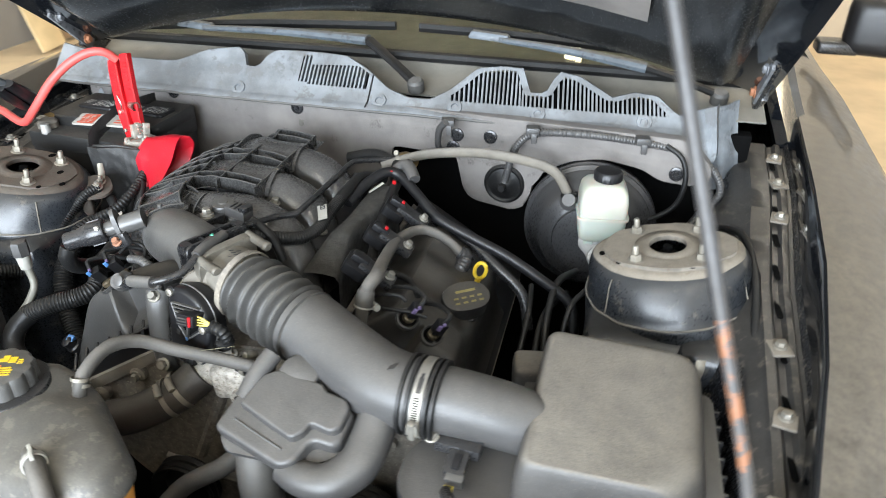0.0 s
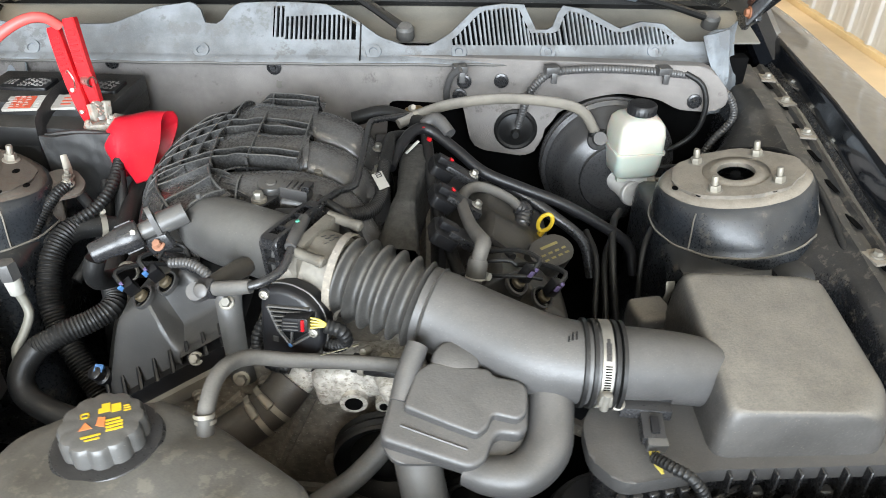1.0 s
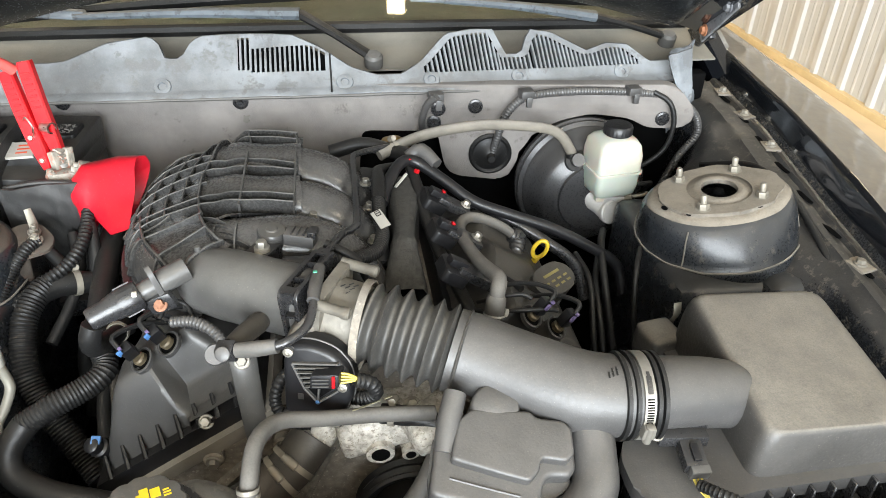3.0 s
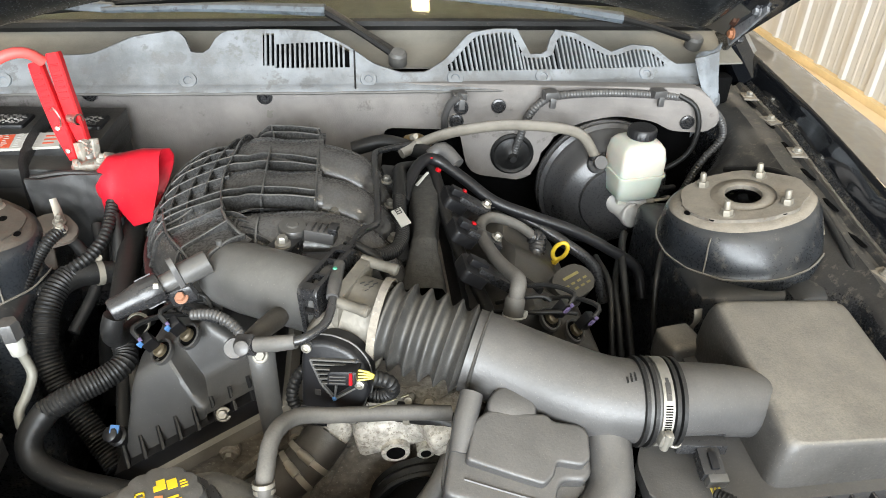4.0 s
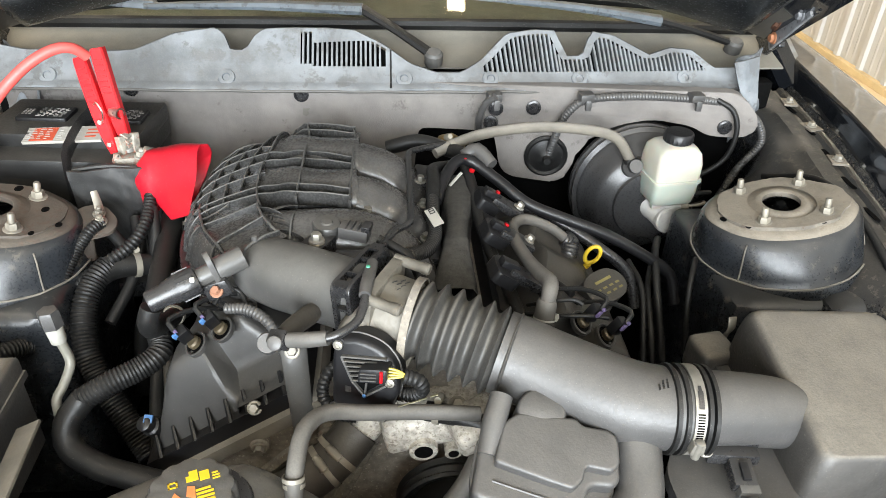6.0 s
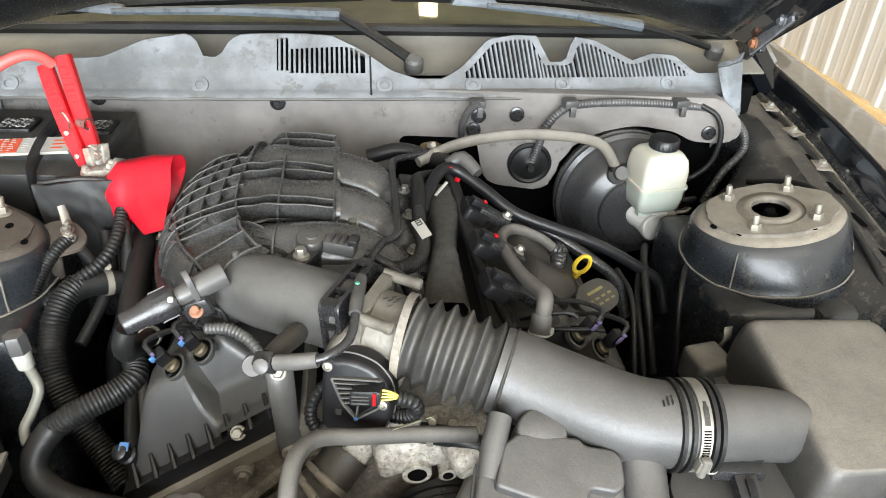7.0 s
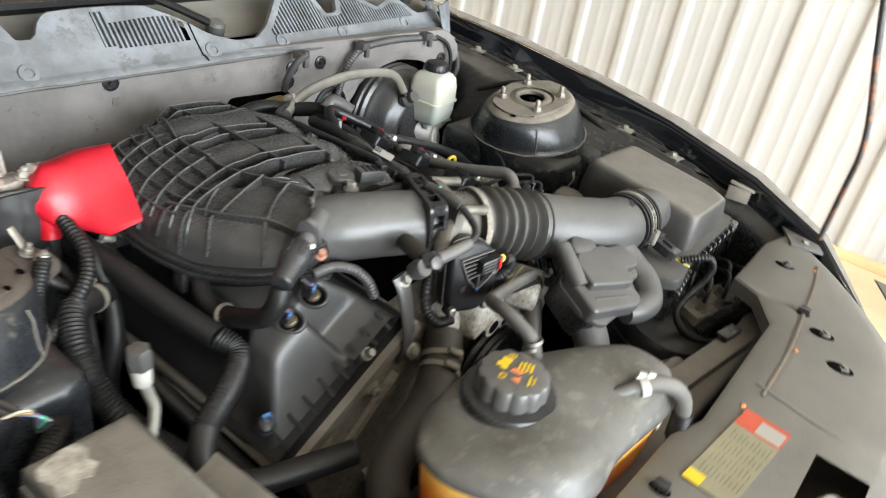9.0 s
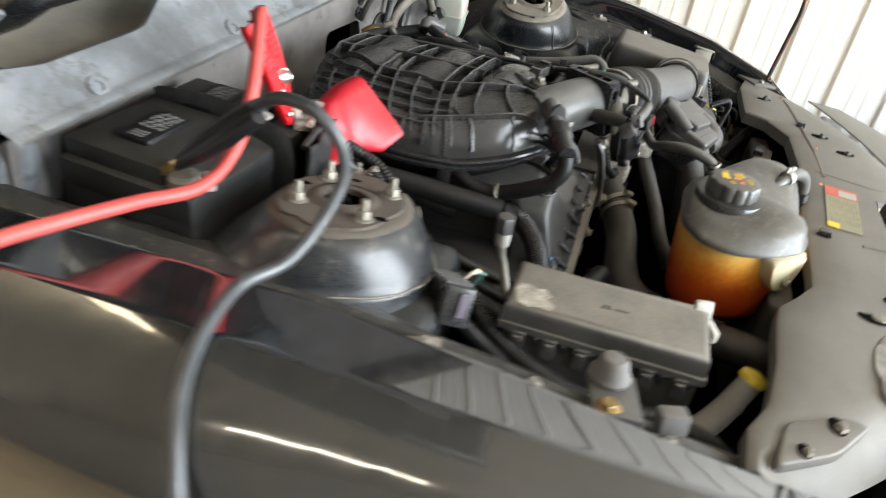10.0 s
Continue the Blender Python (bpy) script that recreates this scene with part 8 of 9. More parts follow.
        prism(bm, [(-0.020, 0.757), (0.226, 0.757), (0.226, 1.24), (-0.020, 1.24)], m2, -0.020, -0.004, 0.001)
        part("head_edge", bm, RUBBER_TAN if s < 0 else ALU_DIRTY, t, "pale machined edge of the head")
        for a in ((0.152,) if s < 0 else (0.05, 0.138)):
            part("cover_bolt", hexbolt(bmesh.new(), at(a, 0.016, 0.771), (0, -0.75, 0.66), 0.0060, 0.009), BOLT, vc, "bright flanged bolt")
        # injector wells with plugs
        for k, a in enumerate((0.118, 0.157)):
            q = at(a, 0.0945, 0.829)
            part("well", lathe(bmesh.new(), [(0.0185, -0.004), (0.0185, 0.0010), (0.0170, 0.0018), (0.0150, 0.001), (0.0145, -0.003), (0.0, -0.003)], q, nr + Vector((0, -0.25, 0)), 24, ellipse=0.8, caps=False), PLASTIC_COVER, vc)
            part("well_floor", lathe(bmesh.new(), [(0.0143, 0.0), (0.0, 0.0004)], q - nr * 0.001, nr + Vector((0, -0.25, 0)), 20, ellipse=0.8, caps=False), BLACK_VOID, vc)
            part("well_ring", lathe(bmesh.new(), [(0.0080, 0.0), (0.0080, 0.005), (0.006, 0.007), (0.0, 0.007)], q, nr + Vector((0, -0.3, 0)), 18, caps=False), INJECTOR, vc, "tan sensor body")
            up = (nr + Vector((0, -0.3, 0))).normalized()
            plug = part("plug", box(bmesh.new(), q + up * 0.021 + Vector((0, 0.003, 0)), (0.015, 0.013, 0.022), rot=(18, 24 * s, 30), bev=0.002), PLASTIC_CLEAN, vc, "black plug with a coloured latch")
            part("latch", box(bmesh.new(), q + up * 0.028 + Vector((-0.001, -0.007, 0.001)), (0.006, 0.003, 0.009), rot=(18, 24 * s, 30), bev=0.001), BLUE if s < 0 else PURPLE, plug)
            part("latch", box(bmesh.new(), q + up * 0.034 + Vector((0.002, -0.003, 0.001)), (0.004, 0.004, 0.004), rot=(18, 24 * s, 30), bev=0.001), PURPLE, plug)
            part("wire", sweep(bmesh.new(), [q + up * 0.034, q + up * 0.046 + Vector((0.0, 0.012, 0.0)), q + up * 0.040 + Vector((0.02 * -s, 0.035, 0.0)), q + up * 0.02 + Vector((0.045 * -s, 0.05, 0.0))], 0.0032, 8), RUBBER, plug)
        for k, y in enumerate((0.90, 0.988, 1.075)):
            q = at(0.215, 0.085, y) if s < 0 else at(0.222, 0.080, y - 0.016)
            up = nr
            bm = bmesh.new()
            box(bm, q + up * 0.004, (0.054, 0.026, 0.014), rot=(0, -32.5 * -s, 0), bev=0.004)
            coil = part("coil_pack", bm, PLASTIC, vc, "black ignition coil")
            part("coil_bolt", hexbolt(bmesh.new(), q + up * 0.012 + d * -0.016, up, 0.0055, 0.006), BOLT, coil)
            part("coil_top", prism(bmesh.new(), round_outline([(-0.020, -0.017), (0.018, -0.020), (0.026, 0.0), (0.018, 0.020), (-0.020, 0.017)], 0.007, 4), frame_to(q + d * 0.028, up), -0.012, 0.004, 0.003), PLASTIC_CLEAN, coil)
            part("coil_plug", box(bmesh.new(), q + up * 0.010 + d * 0.030, (0.026, 0.015, 0.010), rot=(0, -32.5 * -s, 8), bev=0.002), PLASTIC_CLEAN, coil)
            if k:
                part("lock_tab", box(bmesh.new(), q + up * 0.0165 + d * 0.024, (0.005, 0.006, 0.003), rot=(0, -32.5 * -s, 8), bev=0.0008), RED, coil, "red locking tab")
    # water outlet casting
    bm = bmesh.new()
    box(bm, (0.035, 0.752, 0.838), (0.13, 0.06, 0.05), rot=(0, -8, 6), bev=0.014, seg=4)
    box(bm, (0.075, 0.715, 0.858), (0.06, 0.05, 0.035), rot=(0, -12, 20), bev=0.010, seg=3)
    sweep(bm, [(0.015, 0.775, 0.82), (0.017, 0.745, 0.818), (0.018, 0.715, 0.815)], [0.022, 0.018, 0.016], 18, caps=True)
    sweep(bm, [(0.05, 0.765, 0.81), (0.052, 0.72, 0.805)], 0.010, 14)
    sweep(bm, [(-0.02, 0.775, 0.845), (-0.045, 0.755, 0.825), (-0.07, 0.735, 0.805)], [0.024, 0.022, 0.021], 20)
    water = part("water_outlet", bm, ALU_CAST, t, "bright cast water outlet")
    part("port", lathe(bmesh.new(), [(0.0105, 0), (0.0105, 0.0005)], (0.0181, 0.7145, 0.815), (0.02, -1, -0.1), 18), BLACK_VOID, water)
    part("port", lathe(bmesh.new(), [(0.006, 0), (0.006, 0.0005)], (0.0522, 0.7195, 0.805), (0.02, -1, -0.1), 14), BLACK_VOID, water)
    for p in ((0.055, 0.735, 0.866), (-0.005, 0.742, 0.866)):
        part("bolt", hexbolt(bmesh.new(), p, (0, -0.6, 0.8), 0.007, 0.007), STEEL_DULL, water)
    # pulleys
    for c, r in (((0.055, 0.735, 0.715), 0.068), ((-0.10, 0.73, 0.62), 0.05), ((0.17, 0.735, 0.63), 0.055)):
        bm = bmesh.new()
        lathe(bm, [(r * 0.25, 0.03), (r * 0.28, 0.022), (r * 0.7, 0.012), (r * 0.82, 0.02), (r * 0.97, 0.026), (r, 0.022), (r * 0.95, 0.018), (r, 0.012), (r * 0.95, 0.006), (r, 0.0), (r * 0.9, -0.006)], c, (0, -1, 0), 36)
        part("pulley", bm, RUBBER, t, "black belt pulley")
    # valley: sound foam bar and bracket plate
    bm = bmesh.new()
    rows = []
    for y in np.linspace(0.885, 1.125, 49):
        x = 0.086 - (1.125 - y) * 0.10
        w = 0.019 + 0.004 * math.sin(y * 30) + 0.006 * max(0, (0.95 - y) / 0.06)
        h = 0.944 - 0.030 * max(0, (0.955 - y) / 0.07)
        row = []
        for u, z in ((-1.0, 0.80), (-1.0, h - 0.012), (-0.8, h - 0.003), (-0.3, h), (0.3, h), (0.8, h - 0.003), (1.0, h - 0.012), (1.0, 0.80)):
            k = noise.noise(Vector((u * 3, y * 60, z * 40))) * 0.0016
            row.append((x + u * w + k, y, z + k))
        rows.append(row)
    sheet(bm, rows)
    part("foam_block", bm, FOAM, t, "rough dark foam block in the valley", angle=60)
    bm = bmesh.new()
    box(bm, (0.028, 1.06, 0.915), (0.038, 0.24, 0.012), rot=(0, 10, 3), bev=0.004)
    box(bm, (0.035, 1.13, 0.935), (0.03, 0.04, 0.03), rot=(0, 10, 3), bev=0.006)
    plate = part("lower_manifold", bm, PLASTIC, t, "black lower manifold")
    for p in ((0.028, 1.104, 0.945), (0.030, 1.050, 0.936), (0.031, 0.978, 0.926)):
        part("manifold_bolt", hexbolt(bmesh.new(), p, (0.1, -0.1, 1), 0.0058, 0.007), BOLT, plate, "bright flanged bolt")
    # support arm at the front of the left cover
    bm = bmesh.new()
    sweep(bm, [(-0.123, 0.778, 0.922), (-0.121, 0.768, 0.905), (-0.118, 0.757, 0.86), (-0.115, 0.755, 0.823), (-0.116, 0.762, 0.805)], [0.015, 0.014, 0.013, 0.014, 0.014], 10, flat=0.4)
    arm = part("support_arm", bm, PLASTIC_SATIN, t, "pressed steel support arm")
    part("arm_bolt", hexbolt(bmesh.new(), (-0.123, 0.770, 0.918), (0, -0.7, 0.7), 0.0060, 0.007), BOLT, arm)
    part("arm_bolt", hexbolt(bmesh.new(), (-0.115, 0.748, 0.823), (0, -0.9, 0.3), 0.007, 0.006), STEEL_DULL, arm)
    # temperature sender at the corner
    bm = bmesh.new()
    lathe(bm, [(0.012, 0), (0.012, 0.012), (0.009, 0.014), (0.009, 0.026), (0.006, 0.028)], (-0.300, 0.800, 0.775), (-0.3, -0.5, 0.8), 14)
    snd = part("sender", bm, PLASTIC_CLEAN, t, "black sender with a blue plug")
    part("plug", box(bmesh.new(), (-0.303, 0.792, 0.797), (0.010, 0.010, 0.008), rot=(30, 10, 0), bev=0.001), BLUE, snd)


engine()


def oil_filler():
    t = thing("oil_filler_cap", (0.25, 0.92, 0.87), "dusty black oil filler cap with faded yellow print", "oil cap")
    ax = Vector((0.24, -0.34, 0.90)).normalized()
    q = Vector((0.259, 0.938, 0.852))
    part("neck", lathe(bmesh.new(), [(0.026, -0.03), (0.026, 0.006)], q, ax, 24), PLASTIC, t)
    m = frame_to(q + ax * 0.006, ax)
    bm = bmesh.new()
    prism(bm, [(0.036 * math.cos(a), 0.026 * math.sin(a) * (1 + 0.10 * math.cos(2 * a))) for a in np.linspace(0, 2 * math.pi, 41)[:-1]], m, 0, 0.030, 0.004)
    cap = part("cap", bm, COVER_DUSTY, t, "oval cap")
    part("print", bars(bmesh.new(), m @ pose(0, 0, 0.0301), [(-0.02 + 0.012 * k, -0.012, 0.007, 0.003) for k in range(4)] + [(-0.02 + 0.012 * k, -0.004, 0.007, 0.003) for k in range(4)] + [(-0.014, 0.006, 0.03, 0.004)]), INK_YELLOW_D, cap)
    d = thing("oil_dipstick", (0.284, 1.05, 0.80), "oil dipstick with a bright yellow loop handle", "dipstick")
    c = Vector((0.271, 1.010, 0.876))
    a, b = Vector((0.92, -0.3, 0.2)).normalized(), Vector((0.15, -0.1, 1)).normalized()
    loop = [c + a * (0.0100 * math.cos(k)) + b * (0.0150 * math.sin(k)) for k in np.linspace(-1.3, 2 * math.pi - 1.3, 25)]
    part("handle", sweep(bmesh.new(), loop, 0.0031, 10, step=0.003, caps=False), YELLOW, d)
    part("handle_stem", sweep(bmesh.new(), [(0.269, 1.012, 0.860), (0.260, 1.020, 0.842)], [0.0042, 0.006], 10), YELLOW, d)
    part("tube", sweep(bmesh.new(), [(0.260, 1.020, 0.844), (0.258, 1.03, 0.78), (0.27, 1.05, 0.65)], 0.005, 10), STEEL_DULL, d)


INK_YELLOW_D = stuff_of("worn_yellow_ink", (0.20, 0.17, 0.06), 0.6, bump=0.0)
oil_filler()


# ---- hoses, pipes and looms: each one a thing ----
def hose(name, label, pts, r, material, corr=None, seg=14, clamps=(), category="hose", flat=1.0):
    t = thing(name, pts[0], label, category, group="hoses and looms")
    part("sheath" if corr else "hose", sweep(bmesh.new(), pts, r, seg, corr=corr, flat=flat), material, t)
    for p, ax, cr, cm in clamps:
        part("clamp", band(bmesh.new(), Vector(p), ax, cr, 0.007, 0.0014, True, 60), cm, t)
    return t


hose("brake_vacuum_hose", "tan dusty vacuum hose to the brake booster", [(0.055, 1.195, 0.945), (0.088, 1.212, 0.954), (0.142, 1.222, 0.968), (0.223, 1.226, 0.976), (0.307, 1.226, 0.970), (0.352, 1.228, 0.955), (0.375, 1.224, 0.925), (0.381, 1.215, 0.912)],
     0.0087, RUBBER_TAN, clamps=(((0.082, 1.210, 0.953), (0.9, 0.4, 0.3), 0.0092, STEEL_DULL), ((0.377, 1.220, 0.918), (0.2, -0.3, -0.9), 0.0092, RUBBER)))
hose("purge_line", "thin black purge line running over the manifold", [(0.088, 1.212, 0.954), (0.055, 1.200, 0.955), (0.022, 1.175, 0.960), (0.013, 1.155, 0.962), (0.012, 1.08, 0.966), (0.010, 0.96, 0.972), (0.004, 0.940, 0.972), (-0.012, 0.915, 0.978),
     (-0.030, 0.850, 0.992), (-0.042, 0.795, 1.000), (-0.042, 0.768, 0.998), (-0.048, 0.738, 0.988), (-0.066, 0.720, 0.984), (-0.085, 0.718, 0.979), (-0.108, 0.725, 0.972), (-0.127, 0.732, 0.966)], 0.0047, PLASTIC, seg=12)
CAP_BROWN = stuff_of("dusty_brown_rubber", (0.033, 0.029, 0.024), 0.5, dust=0.14, dust_colour=(0.16, 0.14, 0.11), bump=0.2)
t_ = thing("purge_valve_joint", (-0.13, 0.735, 0.96), "black quick connector on the purge line", "connector")
part("sleeve", sweep(bmesh.new(), [(-0.036, 0.820, 0.998), (-0.041, 0.780, 1.000), (-0.043, 0.762, 0.998)], [0.0066, 0.0072, 0.0064], 12), PLASTIC_GREY, t_)
part("tee", box(bmesh.new(), (-0.128, 0.733, 0.966), (0.020, 0.016, 0.018), rot=(20, -10, -20), bev=0.003), PLASTIC, t_)
part("tee_cap", lathe(bmesh.new(), [(0.0075, 0), (0.0075, 0.003), (0.006, 0.004), (0, 0.004)], (-0.131, 0.724, 0.970), (-0.15, -0.8, 0.5), 16, caps=False), PLASTIC_GREY, t_)
part("line_sleeve", sweep(bmesh.new(), [(-0.118, 0.729, 0.969), (-0.098, 0.722, 0.975), (-0.078, 0.718, 0.980)], [0.0078, 0.0080, 0.0074], 14), RUBBER_GREY, t_, "dusty rubber sleeve")
part("bush", lathe(bmesh.new(), [(0.010, -0.01), (0.012, 0), (0.010, 0.01)], (-0.140, 0.738, 0.958), (0, -0.7, 0.6), 14), PLASTIC_GREY, t_)
part("cap", sweep(bmesh.new(), [(-0.127, 0.742, 0.964), (-0.117, 0.760, 0.961), (-0.104, 0.786, 0.955), (-0.100, 0.796, 0.952)], [0.0085, 0.0105, 0.0115, 0.0095], 18), CAP_BROWN, t_, "dusty brown cap")
part("marker", lathe(bmesh.new(), [(0.0026, 0), (0.002, 0.0012), (0, 0.0012)], (-0.040, 0.800, 1.0072), (0, 0, 1), 10, caps=False), GREEN, t_)

t_ = hose("vapour_hose", "black corrugated hose with a printed paper tag", [(-0.045, 0.862, 0.975), (-0.020, 0.872, 0.972), (0.006, 0.888, 0.962), (0.030, 0.915, 0.952), (0.041, 0.950, 0.952), (0.040, 0.985, 0.955), (0.042, 1.03, 0.958)], 0.0095, RUBBER, corr=(0.0041, 0.0011))
part("upper_hose", sweep(bmesh.new(), [(0.042, 1.03, 0.958), (0.046, 1.08, 0.962), (0.048, 1.115, 0.958), (0.075, 1.15, 0.945)], 0.0098, 12), RUBBER, t_)
part("tag", box(bmesh.new(), (0.040, 0.965, 0.968), (0.014, 0.030, 0.0012), rot=(16, -14, 20), bev=0), LABEL_WHITE, t_, "white paper tag")
part("tag_print", bars(bmesh.new(), pose(0.0375, 0.971, 0.9710, 16, -14, 20), [(-0.003, -0.002, 0.006, 0.0012), (-0.003, 0.002, 0.006, 0.0012), (-0.003, 0.0055, 0.006, 0.0012), (-0.003, -0.002, 0.0012, 0.008), (0.003, -0.002, 0.0012, 0.008)]), INK_BLACK, t_)
hose("heater_hose", "shiny black heater hose crossing the engine", [(0.048, 1.045, 0.945), (0.060, 1.085, 0.957), (0.082, 1.125, 0.966), (0.105, 1.134, 0.962), (0.145, 1.108, 0.942), (0.185, 1.080, 0.920), (0.24, 1.066, 0.902), (0.302, 1.057, 0.880), (0.36, 1.052, 0.848), (0.408, 1.048, 0.814), (0.42, 1.03, 0.77)], 0.0085, PLASTIC_CLEAN)
hose("heater_hose", "second black hose beside the brake booster", [(0.175, 1.10, 0.905), (0.235, 1.075, 0.890), (0.29, 1.045, 0.865), (0.335, 1.03, 0.83), (0.35, 1.01, 0.78)], 0.0085, PLASTIC)
t_ = hose("breather_hose", "grey dusty breather hose with a pale quick coupling", [(0.240, 1.032, 0.884), (0.218, 1.040, 0.900), (0.190, 1.046, 0.911), (0.169, 1.042, 0.916), (0.153, 1.015, 0.920), (0.149, 0.965, 0.930), (0.155, 0.900, 0.942), (0.163, 0.856, 0.952), (0.167, 0.834, 0.957), (0.162, 0.815, 0.952), (0.157, 0.805, 0.93), (0.155, 0.800, 0.90)], [0.0072, 0.0072, 0.0076, 0.0080, 0.0082, 0.0082, 0.0084, 0.0092, 0.0098, 0.0092, 0.0085, 0.0085], RUBBER_TAN_D)
part("coupling", lathe(bmesh.new(), [(0.0105, -0.012), (0.0118, -0.010), (0.0118, 0.008), (0.0098, 0.012)], (0.159, 0.809, 0.938), (0.15, 0.35, 1), 20), RUBBER_TAN_D, t_, "pale ribbed coupling")
part("spring_ring", band(bmesh.new(), Vector((0.158, 0.806, 0.928)), (0.15, 0.35, 1), 0.0120, 0.0022, 0.0008, True, 250), WHITE_DULL, t_)
part("elbow", sweep(bmesh.new(), [(0.232, 1.036, 0.888), (0.243, 1.034, 0.880), (0.236, 1.016, 0.864), (0.226, 1.004, 0.845)], [0.012, 0.0135, 0.013, 0.013], 14, corr=(0.0059, 0.0012)), PLASTIC, t_, "black elbow coupling")
hose("engine_loom", "black taped wiring loom down the valley", [(0.098, 1.17, 0.945), (0.103, 1.10, 0.940), (0.108, 1.03, 0.925), (0.118, 0.96, 0.912), (0.132, 0.90, 0.900), (0.142, 0.86, 0.885), (0.14, 0.83, 0.85)], 0.0085, RUBBER, category="wiring loom")
hose("engine_loom", "black wiring branch to the plugs", [(0.118, 0.945, 0.912), (0.150, 0.925, 0.908), (0.185, 0.915, 0.905), (0.21, 0.88, 0.905)], 0.0050, RUBBER, category="wiring loom")
hose("engine_loom", "thin plug wires over the valve cover", [(0.150, 0.860, 0.905), (0.175, 0.838, 0.928), (0.198, 0.834, 0.932), (0.208, 0.830, 0.928)], 0.0028, RUBBER, category="wiring loom")
hose("engine_loom", "thin plug wires over the valve cover", [(0.145, 0.850, 0.900), (0.185, 0.822, 0.918), (0.220, 0.818, 0.920), (0.238, 0.820, 0.915)], 0.0028, RUBBER, category="wiring loom")
hose("rear_pipe", "black pipe bundle behind the runners", [(-0.02, 1.235, 0.935), (0.03, 1.232, 0.948), (0.075, 1.21, 0.945), (0.10, 1.175, 0.952), (0.115, 1.155, 0.955)], 0.012, RUBBER)
bm = bmesh.new()
sweep(bm, [(0.070, 1.262, 0.935), (0.085, 1.245, 0.942), (0.105, 1.235, 0.938)], [0.010, 0.013, 0.009], 14)
single("brass_fitting", bm, BRASS, "tarnished brass pipe fitting near the bulkhead", "pipe fitting")
bm = bmesh.new()
sweep(bm, [(0.095, 1.15, 0.962), (0.115, 1.150, 0.972), (0.135, 1.125, 0.960)], [0.010, 0.012, 0.010], 12)
c_ = single("quick_coupling", bm, PLASTIC_GREY, "grey quick coupling with a red latch", "coupling")
part("latch", box(bmesh.new(), (0.094, 1.130, 0.968), (0.006, 0.008, 0.006), rot=(0, 20, 30), bev=0.0015), RED, c_)
part("latch", box(bmesh.new(), (0.104, 1.112, 0.958), (0.006, 0.007, 0.006), rot=(0, 20, 30), bev=0.0015), RED, c_)
part("strip", sweep(bmesh.new(), [(0.070, 1.085, 0.948), (0.088, 1.105, 0.958)], 0.0026, 8, flat=0.5), WHITE_DULL, c_)

# sensor on the manifold
t_ = thing("pressure_sensor", (-0.08, 0.885, 0.97), "black pressure sensor bolted to the manifold", "sensor")
part("sensor_can", lathe(bmesh.new(), [(0.0165, -0.035), (0.0165, 0.002), (0.0175, 0.003), (0.0175, 0.006), (0.0160, 0.0085), (0.0075, 0.009), (0.006, 0.0105), (0, 0.0105)], (-0.092, 0.917, 0.982), (0.05, -0.05, 1), 26, caps=False), PLASTIC_SATIN, t_)
part("plug", box(bmesh.new(), (-0.058, 0.900, 0.988), (0.036, 0.020, 0.015), rot=(0, 4, -16), bev=0.002), PLASTIC_GREY, t_, "grey plug")
for k in range(3):
    part("plug_rib", box(bmesh.new(), (-0.066 + k * 0.007, 0.9025 - k * 0.002, 0.9965), (0.0022, 0.017, 0.003), rot=(0, 4, -16), bev=0.0006, seg=1), PLASTIC, t_)
part("plug_lock", box(bmesh.new(), (-0.043, 0.895, 0.997), (0.010, 0.017, 0.008), rot=(0, 4, -16), bev=0.001), PLASTIC, t_)
part("foot", box(bmesh.new(), (-0.101, 0.896, 0.971), (0.030, 0.034, 0.020), rot=(0, 0, -30), bev=0.004), PLASTIC, t_, "black foot of the sensor")
part("bush", lathe(bmesh.new(), [(0.0095, -0.012), (0.0095, 0.0), (0.0085, 0.001)], (-0.102, 0.889, 0.982), (0, 0, 1), 18), STEEL_DULL, t_, "pale metal bush")
part("sensor_bolt", hexbolt(bmesh.new(), (-0.102, 0.889, 0.983), (0, 0, 1), 0.0064, 0.008), BOLT, t_)
part("loom", sweep(bmesh.new(), [(-0.030, 0.886, 0.986), (-0.012, 0.878, 0.980), (0.006, 0.872, 0.968), (0.02, 0.865, 0.94)], 0.006, 10), RUBBER, t_)
part("nipple", sweep(bmesh.new(), [(-0.078, 0.868, 0.972), (-0.045, 0.862, 0.974), (-0.03, 0.866, 0.972)], [0.010, 0.0115, 0.010], 14), PLASTIC, t_)

# crankcase vent at the left front of the manifold
t_ = thing("crankcase_vent", (-0.24, 0.82, 0.94), "black crankcase vent elbow and hose", "vent hose")
va_ = Vector((-0.048, -0.024, -0.013)).normalized()
vp_ = Vector((-0.230, 0.833, 0.970))
part("boss", lathe(bmesh.new(), [(0.0135, -0.056), (0.0135, -0.024), (0.0108, -0.022), (0.0105, -0.004), (0.0095, 0.0)], vp_, va_, 24), PLASTIC_SATIN, t_)
bm = bmesh.new()
prism(bm, round_outline([(-0.016, -0.009), (-0.009, -0.016), (0.022, -0.010), (0.028, 0.0), (0.022, 0.008), (0.0, 0.016), (-0.013, 0.012)], 0.007, 4), frame_to(vp_ - va_ * 0.020, va_) @ pose(0, 0, 0, 0, 0, 90), -0.003, 0.003, 0.001, 2)
part("flange_plate", bm, PLASTIC_GREY, t_, "oval flange plate")
